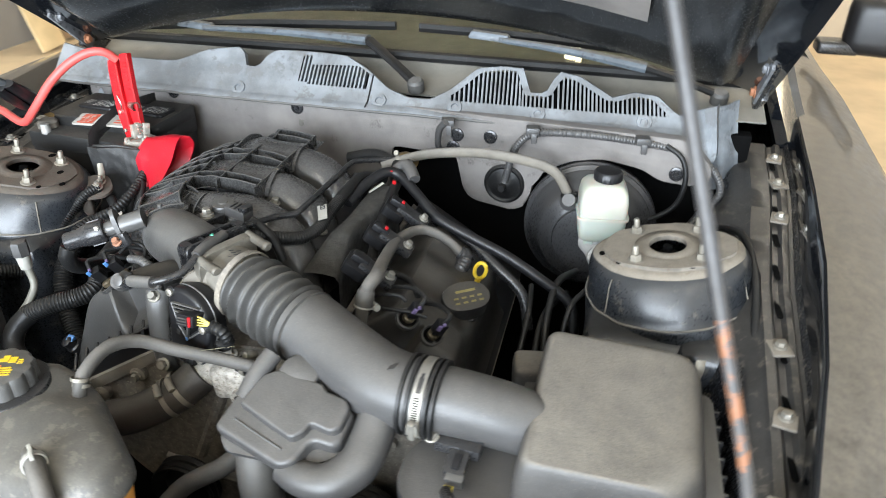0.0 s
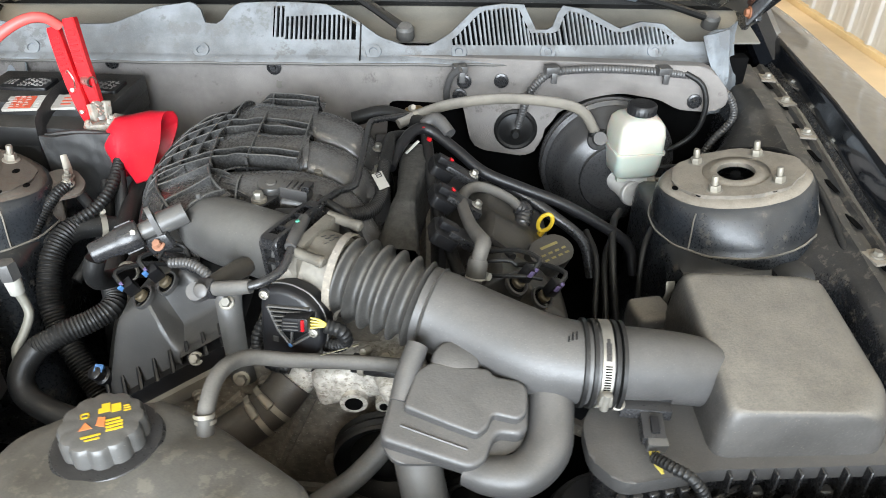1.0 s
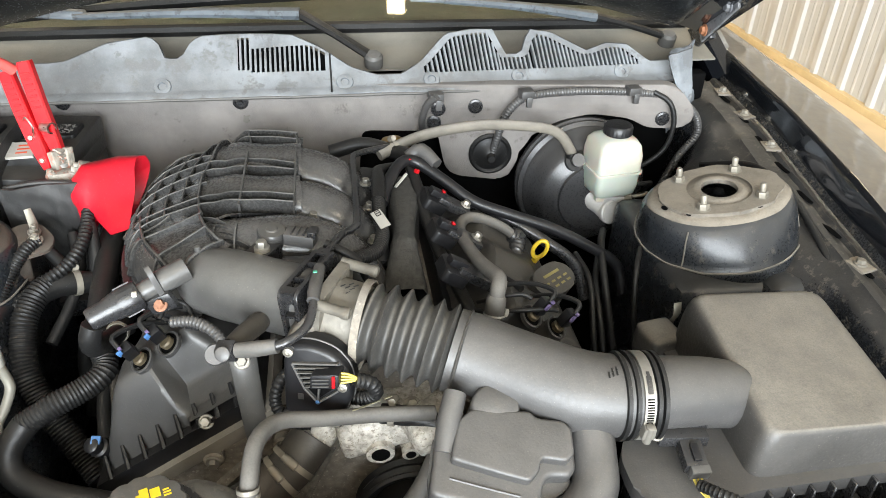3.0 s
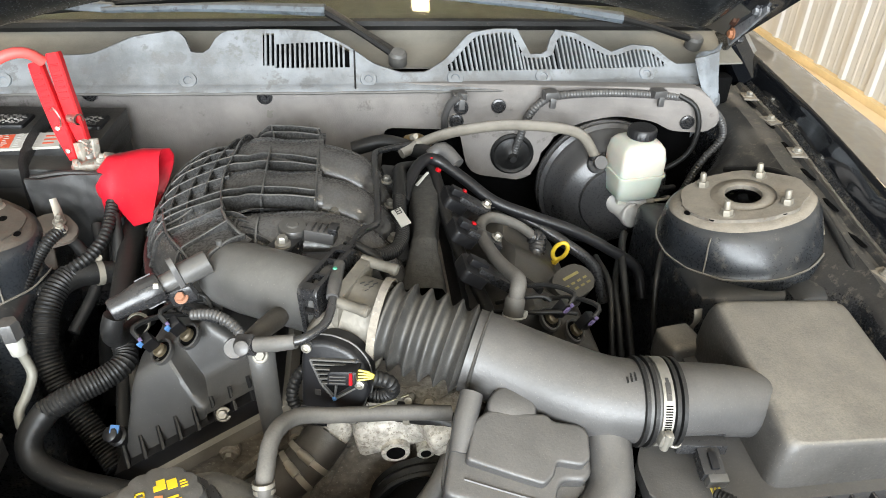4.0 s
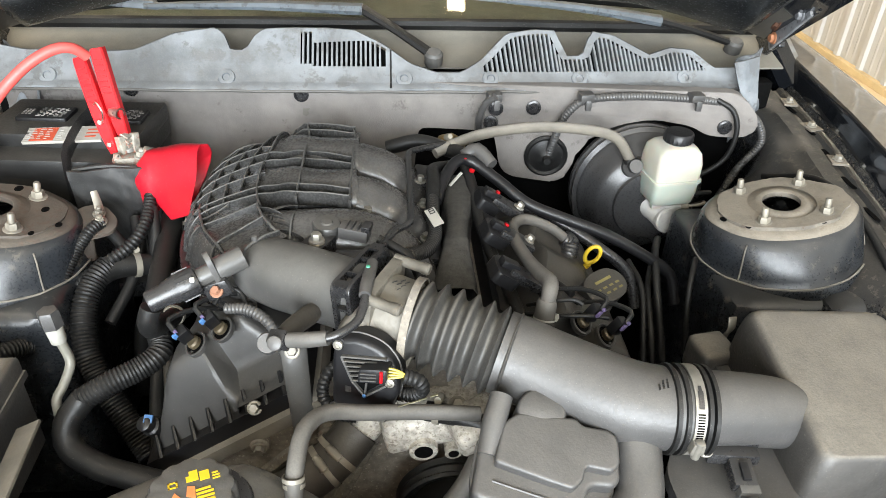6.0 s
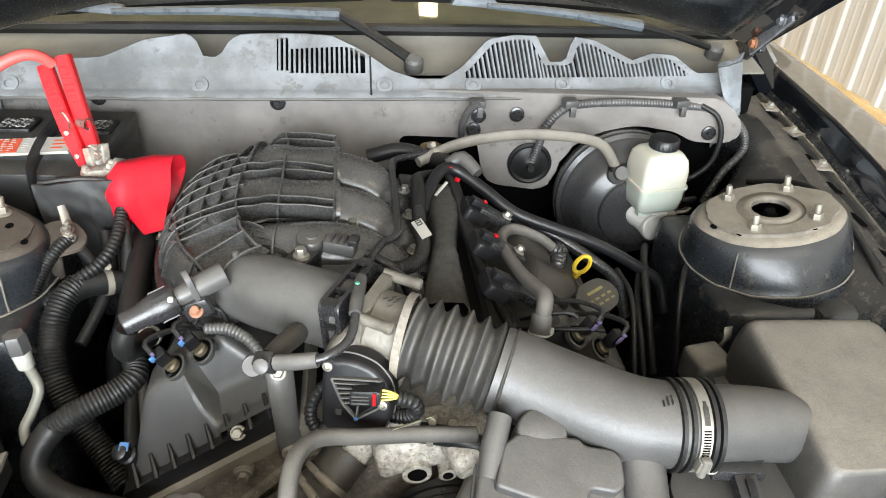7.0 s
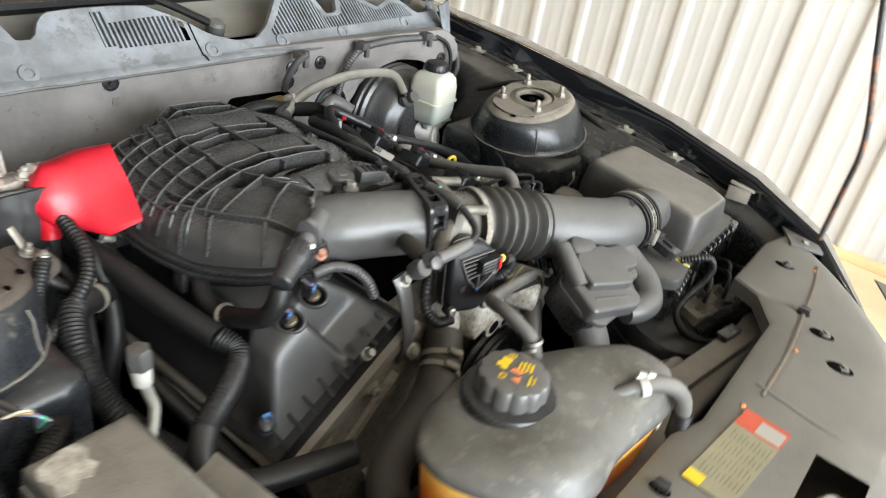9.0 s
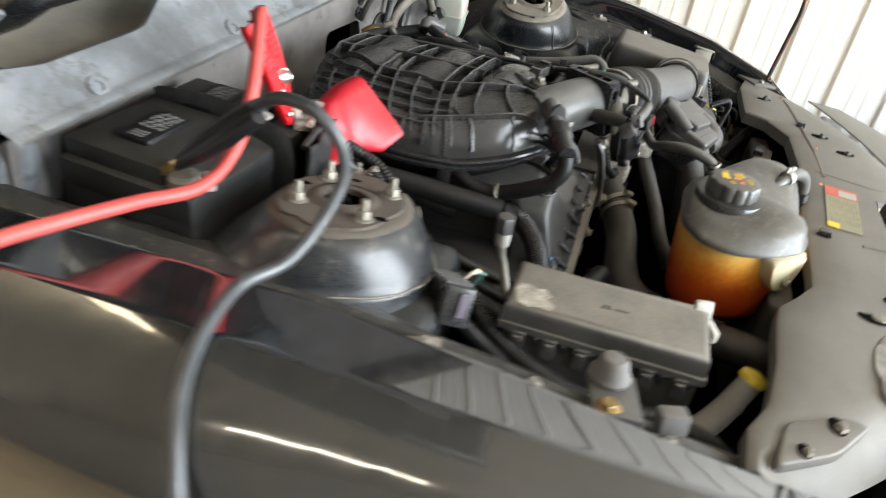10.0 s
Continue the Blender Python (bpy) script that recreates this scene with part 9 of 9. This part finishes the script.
cpl_ = part("coupling", lathe(bmesh.new(), [(0.009, -0.002), (0.0158, -0.001), (0.0165, 0.001), (0.0165, 0.021), (0.0154, 0.0225), (0.0150, 0.028), (0.0140, 0.0295), (0.0138, 0.034), (0.0126, 0.036), (0.0124, 0.053), (0.011, 0.0555), (0.0, 0.056)], vp_, va_, 28), PLASTIC, t_, "stepped quick coupling")
for k in range(6):
    kb_ = frame_to(vp_ + va_ * 0.012, va_) @ pose(0, 0, 0, 0, 0, k * 60)
    part("grip", prism(bmesh.new(), [(0.0160, -0.0026), (0.0176, -0.0026), (0.0176, 0.0026), (0.0160, 0.0026)], kb_, -0.009, 0.009, 0.0005, 1), PLASTIC, cpl_)
part("release_tab", box(bmesh.new(), vp_ + va_ * 0.004 + Vector((0.004, -0.014, 0.012)), (0.005, 0.004, 0.005), bev=0.0008), WHITE_CLIP, cpl_, "small white tab")
part("hose", sweep(bmesh.new(), [(-0.276, 0.810, 0.950), (-0.282, 0.808, 0.934), (-0.286, 0.820, 0.912), (-0.286, 0.855, 0.890), (-0.284, 0.895, 0.872), (-0.282, 0.935, 0.872), (-0.268, 0.965, 0.885)], 0.0115, 14), RUBBER, t_)
part("clip_ring", lathe(bmesh.new(), [(0.0125, -0.003), (0.014, 0), (0.0125, 0.003)], (-0.284, 0.893, 0.873), (0.0, 1, -0.3), 16), STEEL_DULL, t_)
part("nut", hexbolt(bmesh.new(), (-0.208, 0.826, 0.958), (-0.1, -0.6, 0.8), 0.0052, 0.006), RUST_ORANGE, t_, "orange painted nut")
part("ear", box(bmesh.new(), (-0.208, 0.832, 0.958), (0.030, 0.012, 0.022), rot=(0, -20, 0), bev=0.005), PLASTIC, t_)
hose("plug_loom", "grey corrugated wire sleeve over the valve cover", [(-0.205, 0.838, 0.925), (-0.180, 0.832, 0.928), (-0.158, 0.820, 0.922), (-0.143, 0.808, 0.905), (-0.137, 0.800, 0.885)], 0.0068, PLASTIC_GREY, corr=(0.0045, 0.001), category="wiring loom")
hose("plug_loom", "thin plug wires beside the valve cover", [(-0.215, 0.832, 0.935), (-0.205, 0.850, 0.945), (-0.19, 0.855, 0.935), (-0.18, 0.835, 0.927)], 0.0025, RUBBER, category="wiring loom")

hose("actuator_loom", "corrugated loom under the throttle actuator", [(-0.066, 0.775, 0.905), (-0.086, 0.762, 0.892), (-0.092, 0.752, 0.870), (-0.078, 0.742, 0.852), (-0.055, 0.738, 0.848)], 0.0072, RUBBER, corr=(0.005, 0.0011), category="wiring loom")
hose("tower_cable", "thin black cable hanging in front of the tower", [(0.43, 1.02, 0.86), (0.412, 0.985, 0.85), (0.405, 0.955, 0.80), (0.41, 0.93, 0.72)], 0.0042, RUBBER, category="wiring loom")
hose("tower_cable", "thin black cable hanging in front of the tower", [(0.345, 1.06, 0.83), (0.35, 1.00, 0.82), (0.345, 0.94, 0.76), (0.35, 0.90, 0.68)], 0.0045, RUBBER, category="wiring loom")

# left flank: coolant and air-conditioning lines
t_ = hose("coolant_loop", "black coolant hose with a corrugated loop at the engine's flank", [(-0.303, 0.880, 0.857), (-0.296, 0.862, 0.850), (-0.299, 0.847, 0.846), (-0.316, 0.832, 0.841), (-0.345, 0.814, 0.836), (-0.378, 0.800, 0.822)], 0.0150, RUBBER, corr=(0.0043, 0.0013))
part("upper_hose", sweep(bmesh.new(), [(-0.338, 1.125, 0.876), (-0.334, 1.076, 0.875), (-0.326, 1.017, 0.872), (-0.318, 0.946, 0.866), (-0.303, 0.880, 0.857)], [0.0165, 0.0165, 0.0162, 0.0158, 0.0150], 20), RUBBER, t_, "smooth black upper hose")
part("lower_hose", sweep(bmesh.new(), [(-0.374, 0.802, 0.824), (-0.392, 0.784, 0.802), (-0.386, 0.766, 0.780), (-0.350, 0.748, 0.768), (-0.300, 0.732, 0.764), (-0.24, 0.715, 0.760)], 0.0150, 20), RUBBER, t_, "smooth black lower hose")
hose("heater_pipe", "thick black heater pipe along the flank", [(-0.314, 1.11, 0.868), (-0.312, 1.06, 0.855), (-0.304, 1.00, 0.842), (-0.296, 0.95, 0.830)], 0.0130, RUBBER, clamps=(((-0.314, 1.105, 0.866), (0, -1, -0.3), 0.0134, STEEL_DULL),))
t_ = hose("intercooler_duct", "wide black corrugated duct low in the bay", [(-0.398, 1.010, 0.868), (-0.410, 0.990, 0.862), (-0.420, 0.960, 0.842), (-0.418, 0.925, 0.805), (-0.398, 0.895, 0.765), (-0.36, 0.86, 0.72), (-0.33, 0.83, 0.69)], 0.0168, RUBBER, corr=(0.0048, 0.0018), seg=20)
part("smooth_end", sweep(bmesh.new(), [(-0.412, 0.988, 0.861), (-0.395, 1.008, 0.864), (-0.372, 1.022, 0.860), (-0.350, 1.034, 0.852)], [0.0150, 0.0158, 0.0158, 0.0150], 20), RUBBER, t_, "smooth black rubber end")
part("clamp", band(bmesh.new(), Vector((-0.368, 1.024, 0.859)), (0.8, 0.5, -0.2), 0.0162, 0.008, 0.0014, True, 60), STEEL_DULL, t_)
hose("loom_conduit", "grey corrugated conduit beside the suspension tower", [(-0.408, 1.044, 0.918), (-0.420, 1.026, 0.912), (-0.438, 1.005, 0.890), (-0.452, 0.975, 0.860), (-0.470, 0.945, 0.815), (-0.490, 0.915, 0.765), (-0.50, 0.88, 0.70)], 0.0090, RUBBER, corr=(0.0041, 0.0013))
hose("loom_conduit", "black taped loom crossing the dark bay", [(-0.408, 1.066, 0.885), (-0.380, 1.045, 0.862), (-0.351, 1.030, 0.842), (-0.345, 1.020, 0.825)], 0.0085, RUBBER)
hose("loom_conduit", "black taped loom dropping into the bay", [(-0.352, 1.085, 0.915), (-0.347, 1.060, 0.885), (-0.345, 1.032, 0.848), (-0.355, 1.010, 0.80), (-0.373, 1.000, 0.75), (-0.38, 0.98, 0.66)], [0.0075, 0.009, 0.010, 0.013, 0.013, 0.013], RUBBER)
hose("loom_conduit", "black pipe low in the dark bay", [(-0.33, 1.10, 0.80), (-0.34, 1.0, 0.77), (-0.33, 0.90, 0.74), (-0.31, 0.80, 0.70)], 0.010, RUBBER)
hose("steel_pipe", "rusty steel pipe low in the bay", [(-0.345, 1.06, 0.80), (-0.325, 0.96, 0.775), (-0.305, 0.87, 0.745), (-0.285, 0.80, 0.715)], 0.0070, CAP_BROWN, category="pipe")
t_ = thing("service_port", (-0.41, 0.85, 0.85), "white air-conditioning service pipe with a grey cap", "service port")
part("cap", lathe(bmesh.new(), [(0.0125, 0), (0.0125, 0.020), (0.011, 0.023), (0, 0.024)], (-0.4105, 0.8545, 0.890), (-0.05, 0.02, 1), 6, caps=False), PLASTIC_GREY, t_, "grey six-sided cap")
part("fitting", sweep(bmesh.new(), [(-0.409, 0.854, 0.868), (-0.4105, 0.8545, 0.892)], [0.009, 0.0105], 16), WHITE_DULL, t_, "white fitting")
part("pipe", sweep(bmesh.new(), [(-0.409, 0.854, 0.872), (-0.404, 0.853, 0.850), (-0.402, 0.848, 0.835), (-0.412, 0.838, 0.812), (-0.420, 0.828, 0.798), (-0.416, 0.815, 0.785)], 0.0058, 12), PIPE_PALE, t_, "pale bare pipe")
t_ = thing("ground_stud", (-0.405, 1.06, 0.90), "rusty earth strap stud on the tower bracket", "earth stud")
bm = bmesh.new()
prism(bm, round_outline([(-0.044, -0.020), (0.010, -0.026), (0.026, -0.008), (0.022, 0.030), (0.000, 0.040), (-0.040, 0.030)], 0.010, 4), frame_to((-0.416, 1.048, 0.913), (0.15, -0.2, 1)), -0.005, 0.0, 0.0015)
prism(bm, round_outline([(-0.044, -0.016), (-0.012, -0.018), (-0.012, 0.018), (-0.044, 0.018)], 0.006, 3), frame_to((-0.416, 1.048, 0.913), (0.15, -0.2, 1)), -0.05, -0.004, 0.0015)
part("bracket", bm, RUST_DIRT, t_, "rusty folded bracket")
bm = bmesh.new()
sweep(bm, [(-0.416, 1.064, 0.922), (-0.420, 1.072, 0.934), (-0.424, 1.078, 0.946)], [0.006, 0.0055, 0.0045], 8, flat=0.4)
part("hook", bm, STEEL_DULL, t_, "bent steel hook")
part("stud", hexbolt(bmesh.new(), (-0.410, 1.042, 0.918), (0.2, -0.2, 1), 0.0066, 0.006, 0.003), STEEL_DULL, t_)
part("stud", hexbolt(bmesh.new(), (-0.417, 1.062, 0.918), (0.2, -0.2, 1), 0.006, 0.006, 0.006), STEEL_DULL, t_)

# radiator hose
hose("radiator_hose", "thick grey radiator hose with a band clamp", [(-0.055, 0.745, 0.822), (-0.082, 0.722, 0.800), (-0.130, 0.700, 0.775), (-0.185, 0.690, 0.755), (-0.225, 0.672, 0.738), (-0.258, 0.630, 0.730), (-0.285, 0.575, 0.735), (-0.305, 0.52, 0.745), (-0.315, 0.46, 0.745)], 0.0255, CAP_BROWN, seg=20,
     clamps=(((-0.078, 0.726, 0.804), (-0.7, -0.55, -0.5), 0.0262, STEEL_DULL), ((-0.092, 0.7165, 0.795), (-0.8, -0.45, -0.4), 0.0262, STEEL_DULL)))
hose("radiator_hose", "woven sleeve over the lower radiator hose", [(-0.252, 0.640, 0.731), (-0.278, 0.588, 0.735), (-0.300, 0.532, 0.744)], 0.0285, RUBBER, corr=(0.004, 0.0010), seg=22)
hose("bypass_hose", "dusty bypass hose under the water outlet", [(0.085, 0.70, 0.84), (0.06, 0.675, 0.80), (0.02, 0.65, 0.765), (-0.03, 0.63, 0.735), (-0.06, 0.60, 0.70)], 0.0125, RUBBER_GREY)
hose("thermostat_hose", "short black hose beside the water outlet", [(0.02, 0.722, 0.872), (0.055, 0.712, 0.872), (0.085, 0.70, 0.868)], 0.011, RUBBER, clamps=(((0.032, 0.719, 0.872), (1, -0.3, 0), 0.0115, STEEL_DULL),))
hose("resonator_drain", "grey duct under the resonator", [(0.09, 0.62, 0.85), (0.10, 0.60, 0.80), (0.12, 0.585, 0.70)], 0.024, RUBBER_GREY, seg=18)

# bulkhead loom on the driver's side
hose("bulkhead_loom", "grey corrugated loom clipped along the bulkhead", [(0.258, 1.292, 0.895), (0.264, 1.287, 0.925), (0.272, 1.284, 0.960), (0.290, 1.281, 0.988), (0.318, 1.280, 1.002), (0.40, 1.281, 1.006), (0.50, 1.283, 1.000), (0.562, 1.287, 0.988), (0.612, 1.290, 0.960), (0.630, 1.288, 0.918), (0.60, 1.284, 0.872), (0.57, 1.27, 0.82)], 0.0072, PLASTIC_GREY, corr=(0.005, 0.0011), category="wiring loom")
hose("bulkhead_cable", "thin black cable dropping behind the reservoir", [(0.530, 1.282, 1.000), (0.557, 1.270, 0.985), (0.568, 1.262, 0.950), (0.560, 1.260, 0.905), (0.530, 1.262, 0.875), (0.49, 1.27, 0.855)], 0.0045, RUBBER, category="wiring loom")
hose("bulkhead_cable", "black cable drooping from the scuttle clip", [(0.154, 1.262, 1.012), (0.140, 1.272, 0.995), (0.133, 1.285, 0.965), (0.135, 1.295, 0.94)], 0.006, PLASTIC_GREY, category="wiring loom")
for x in (0.305, 0.49, 0.154):
    bm = bmesh.new()
    box(bm, (x, 1.276, 1.007), (0.024, 0.022, 0.014), rot=(0, 0, 8), bev=0.004)
    box(bm, (x + 0.004, 1.268, 0.995), (0.010, 0.008, 0.018), bev=0.002)
    single("loom_clip", bm, PLASTIC_GREY, "grey plastic loom clip under the scuttle lip", "clip", group="loom clips")
hose("tower_loom", "black cable lying along the inner rail", [(0.60, 1.20, 0.90), (0.645, 1.12, 0.935), (0.655, 1.02, 0.93), (0.650, 0.92, 0.905), (0.640, 0.84, 0.87)], 0.0055, RUBBER, category="wiring loom")
hose("brake_line_bundle", "rubber lines dropping beside the tower", [(0.41, 1.12, 0.83), (0.385, 1.06, 0.84), (0.378, 1.00, 0.80), (0.385, 0.95, 0.72)], 0.006, RUBBER)
hose("brake_line_bundle", "rubber lines dropping beside the tower", [(0.40, 1.10, 0.80), (0.372, 1.03, 0.80), (0.366, 0.97, 0.76), (0.37, 0.92, 0.68)], 0.005, RUBBER)
bm = bmesh.new()
box(bm, (0.485, 1.125, 0.838), (0.060, 0.050, 0.004), rot=(0, 10, 20), bev=0.0015)
single("brake_bracket", bm, PLASTIC, "black bracket plate beside the tower", "bracket")

# ---- passenger side front corner ----
t_ = thing("washer_filler", (-0.46, 0.52, 0.80), "washer filler neck with a yellow cap", "washer filler")
part("neck", sweep(bmesh.new(), [(-0.55, 0.585, 0.755), (-0.505, 0.545, 0.780), (-0.458, 0.514, 0.804)], [0.018, 0.016, 0.015], 18), RUBBER_TAN, t_, "dusty tan neck")
part("cap", lathe(bmesh.new(), [(0.016, 0), (0.0185, 0.003), (0.0175, 0.010), (0.010, 0.013), (0, 0.013)], (-0.456, 0.513, 0.806), (0.25, -0.3, 1), 24, teeth=(12, 0.06), caps=False), YELLOW, t_, "yellow cap")
t_ = thing("bonnet_buffer", (-0.64, 0.685, 0.88), "grey rubber bonnet buffer on a bracket", "bonnet buffer")
part("buffer", lathe(bmesh.new(), [(0.021, 0), (0.022, 0.006), (0.018, 0.012), (0.016, 0.022), (0.011, 0.028), (0, 0.029)], (-0.626, 0.690, 0.886), (0, 0, 1), 24, caps=False), RUBBER_PALE, t_)
part("bracket", box(bmesh.new(), (-0.650, 0.682, 0.884), (0.075, 0.050, 0.008), rot=(0, 8, 10), bev=0.003), PLASTIC_GREY, t_)
part("bracket_bolt", hexbolt(bmesh.new(), (-0.675, 0.686, 0.890), (0, 0, 1), 0.009, 0.007), BRASS, t_, "yellow zinc bolt")
bm = bmesh.new()
box(bm, (-0.648, 0.622, 0.876), (0.022, 0.030, 0.024), rot=(0, 10, 20), bev=0.004)
single("wing_spacer", bm, RUBBER_PALE, "pale plastic wing spacer", "spacer")
LILAC = stuff_of("dusty_lilac_plastic", (0.10, 0.085, 0.115), 0.5, dust=0.3, bump=0.1)
t_ = thing("bay_connector", (-0.56, 0.89, 0.86), "black ribbed multi-pin connector with coloured wires", "connector")
cm_ = pose(-0.552, 0.885, 0.868, 15, 20, 35)
shell_ = part("shell", prism(bmesh.new(), round_outline([(-0.036, -0.019), (0.030, -0.021), (0.036, -0.010), (0.034, 0.019), (-0.034, 0.019)], 0.005, 3), cm_, -0.024, 0.022, 0.004, 2), PLASTIC, t_)
for k in range(5):
    x_ = -0.024 + k * 0.012
    part("rib", prism(bmesh.new(), [(x_, -0.017), (x_ + 0.003, -0.017), (x_ + 0.003, 0.015), (x_, 0.015)], cm_, 0.0215, 0.0255, 0.0006, 1), PLASTIC_SATIN, shell_)
part("lock_strip", prism(bmesh.new(), [(-0.040, -0.010), (-0.035, -0.010), (-0.035, 0.000), (-0.040, 0.000)], cm_, -0.012, 0.016, 0.001, 1), LILAC, shell_, "dusty lilac locking strip")

for k, mat in enumerate((WIRE_TAN, BRASS, PURPLE, GREEN, BLACK_CABLE)):
    part("wire", sweep(bmesh.new(), [(-0.530 + k * 0.003, 0.872, 0.885), (-0.515 + k * 0.004, 0.862 - k * 0.002, 0.892 - k * 0.004), (-0.505, 0.868, 0.875 - k * 0.005), (-0.502, 0.882, 0.85)], 0.0016, 6), mat, t_)
hose("fuse_box_loom", "fat black corrugated loom behind the fuse box", [(-0.470, 0.905, 0.82), (-0.492, 0.870, 0.835), (-0.525, 0.840, 0.828), (-0.548, 0.800, 0.815), (-0.575, 0.745, 0.812), (-0.590, 0.69, 0.815), (-0.585, 0.63, 0.815), (-0.575, 0.57, 0.80), (-0.55, 0.53, 0.76)], 0.0125, RUBBER, corr=(0.0044, 0.0013), category="wiring loom")
hose("fuse_box_loom", "corrugated loom under the connector", [(-0.555, 0.87, 0.845), (-0.560, 0.835, 0.825), (-0.565, 0.79, 0.80), (-0.56, 0.75, 0.77)], 0.0105, RUBBER, corr=(0.0044, 0.0013), category="wiring loom")
hose("battery_loom", "black loom climbing beside the tower", [(-0.385, 1.10, 0.89), (-0.372, 1.06, 0.86), (-0.380, 1.02, 0.83), (-0.40, 0.97, 0.80)], 0.008, RUBBER, category="wiring loom")

# ---- driver's side front: brake unit and fan shroud ----
t_ = thing("brake_control_unit", (0.42, 0.54, 0.70), "brake hydraulic unit with pipe fittings", "brake unit")
part("block", box(bmesh.new(), (0.42, 0.545, 0.745), (0.13, 0.075, 0.07), rot=(0, 0, -25), bev=0.006), ALU_DIRTY, t_)
part("cover", box(bmesh.new(), (0.45, 0.50, 0.73), (0.13, 0.05, 0.10), rot=(0, 0, -25), bev=0.01), PLASTIC, t_)
for k in range(6):
    x, y = 0.375 + (k % 3) * 0.038, 0.575 - (k % 3) * 0.017 - (k // 3) * 0.03
    part("pipe_nut", hexbolt(bmesh.new(), (x, y, 0.780), (0, 0, 1), 0.007, 0.012), STEEL_DULL, t_)
    part("brake_pipe", sweep(bmesh.new(), [(x, y, 0.79), (x + 0.004, y, 0.815), (x + 0.03, y + 0.01, 0.825), (x + 0.08, y + 0.05, 0.80)], 0.0035, 8), PLASTIC, t_)
part("tag", box(bmesh.new(), (0.478, 0.515, 0.785), (0.014, 0.010, 0.012), bev=0.002), YELLOW, t_)
hose("front_loom", "black corrugated loom by the brake unit", [(0.345, 0.53, 0.76), (0.37, 0.505, 0.80), (0.42, 0.475, 0.815), (0.47, 0.45, 0.80)], 0.010, RUBBER, corr=(0.0044, 0.0011), category="wiring loom")
t_ = thing("fan_shroud", (0.1, 0.48, 0.6), "dusty black radiator fan shroud", "fan shroud")
bm = bmesh.new()
box(bm, (0.06, 0.462, 0.70), (0.66, 0.04, 0.22), bev=0.012, seg=3)
lathe(bm, [(0.16, 0.0), (0.165, 0.03), (0.15, 0.045), (0.14, 0.045), (0.13, 0.02)], (0.12, 0.485, 0.65), (0, 1, 0), 40, caps=False)
part("shroud", bm, PLASTIC_DUSTY, t_)
bm = bmesh.new()
box(bm, (0.20, 0.475, 0.812), (0.20, 0.035, 0.02), rot=(0, 0, -8), bev=0.006)
part("top_rail", bm, PLASTIC_DUSTY, t_)
part("clip", box(bmesh.new(), (0.265, 0.475, 0.828), (0.045, 0.018, 0.010), rot=(0, 0, -10), bev=0.003), PLASTIC, t_)
bm = bmesh.new()
lathe(bm, [(0.075, -0.10), (0.078, 0.0), (0.07, 0.012), (0.03, 0.015), (0, 0.015)], (0.30, 0.575, 0.76), (0.1, -0.2, 1), 32, caps=False)
ad_ = single("lower_air_duct", bm, PLASTIC_CLEAN, "black round air duct under the filter box", "air duct")
part("collar", lathe(bmesh.new(), [(0.079, -0.030), (0.0815, -0.028), (0.0815, -0.014), (0.079, -0.012)], (0.30, 0.575, 0.76), (0.1, -0.2, 1), 32, caps=False), PLASTIC_CLEAN, ad_)
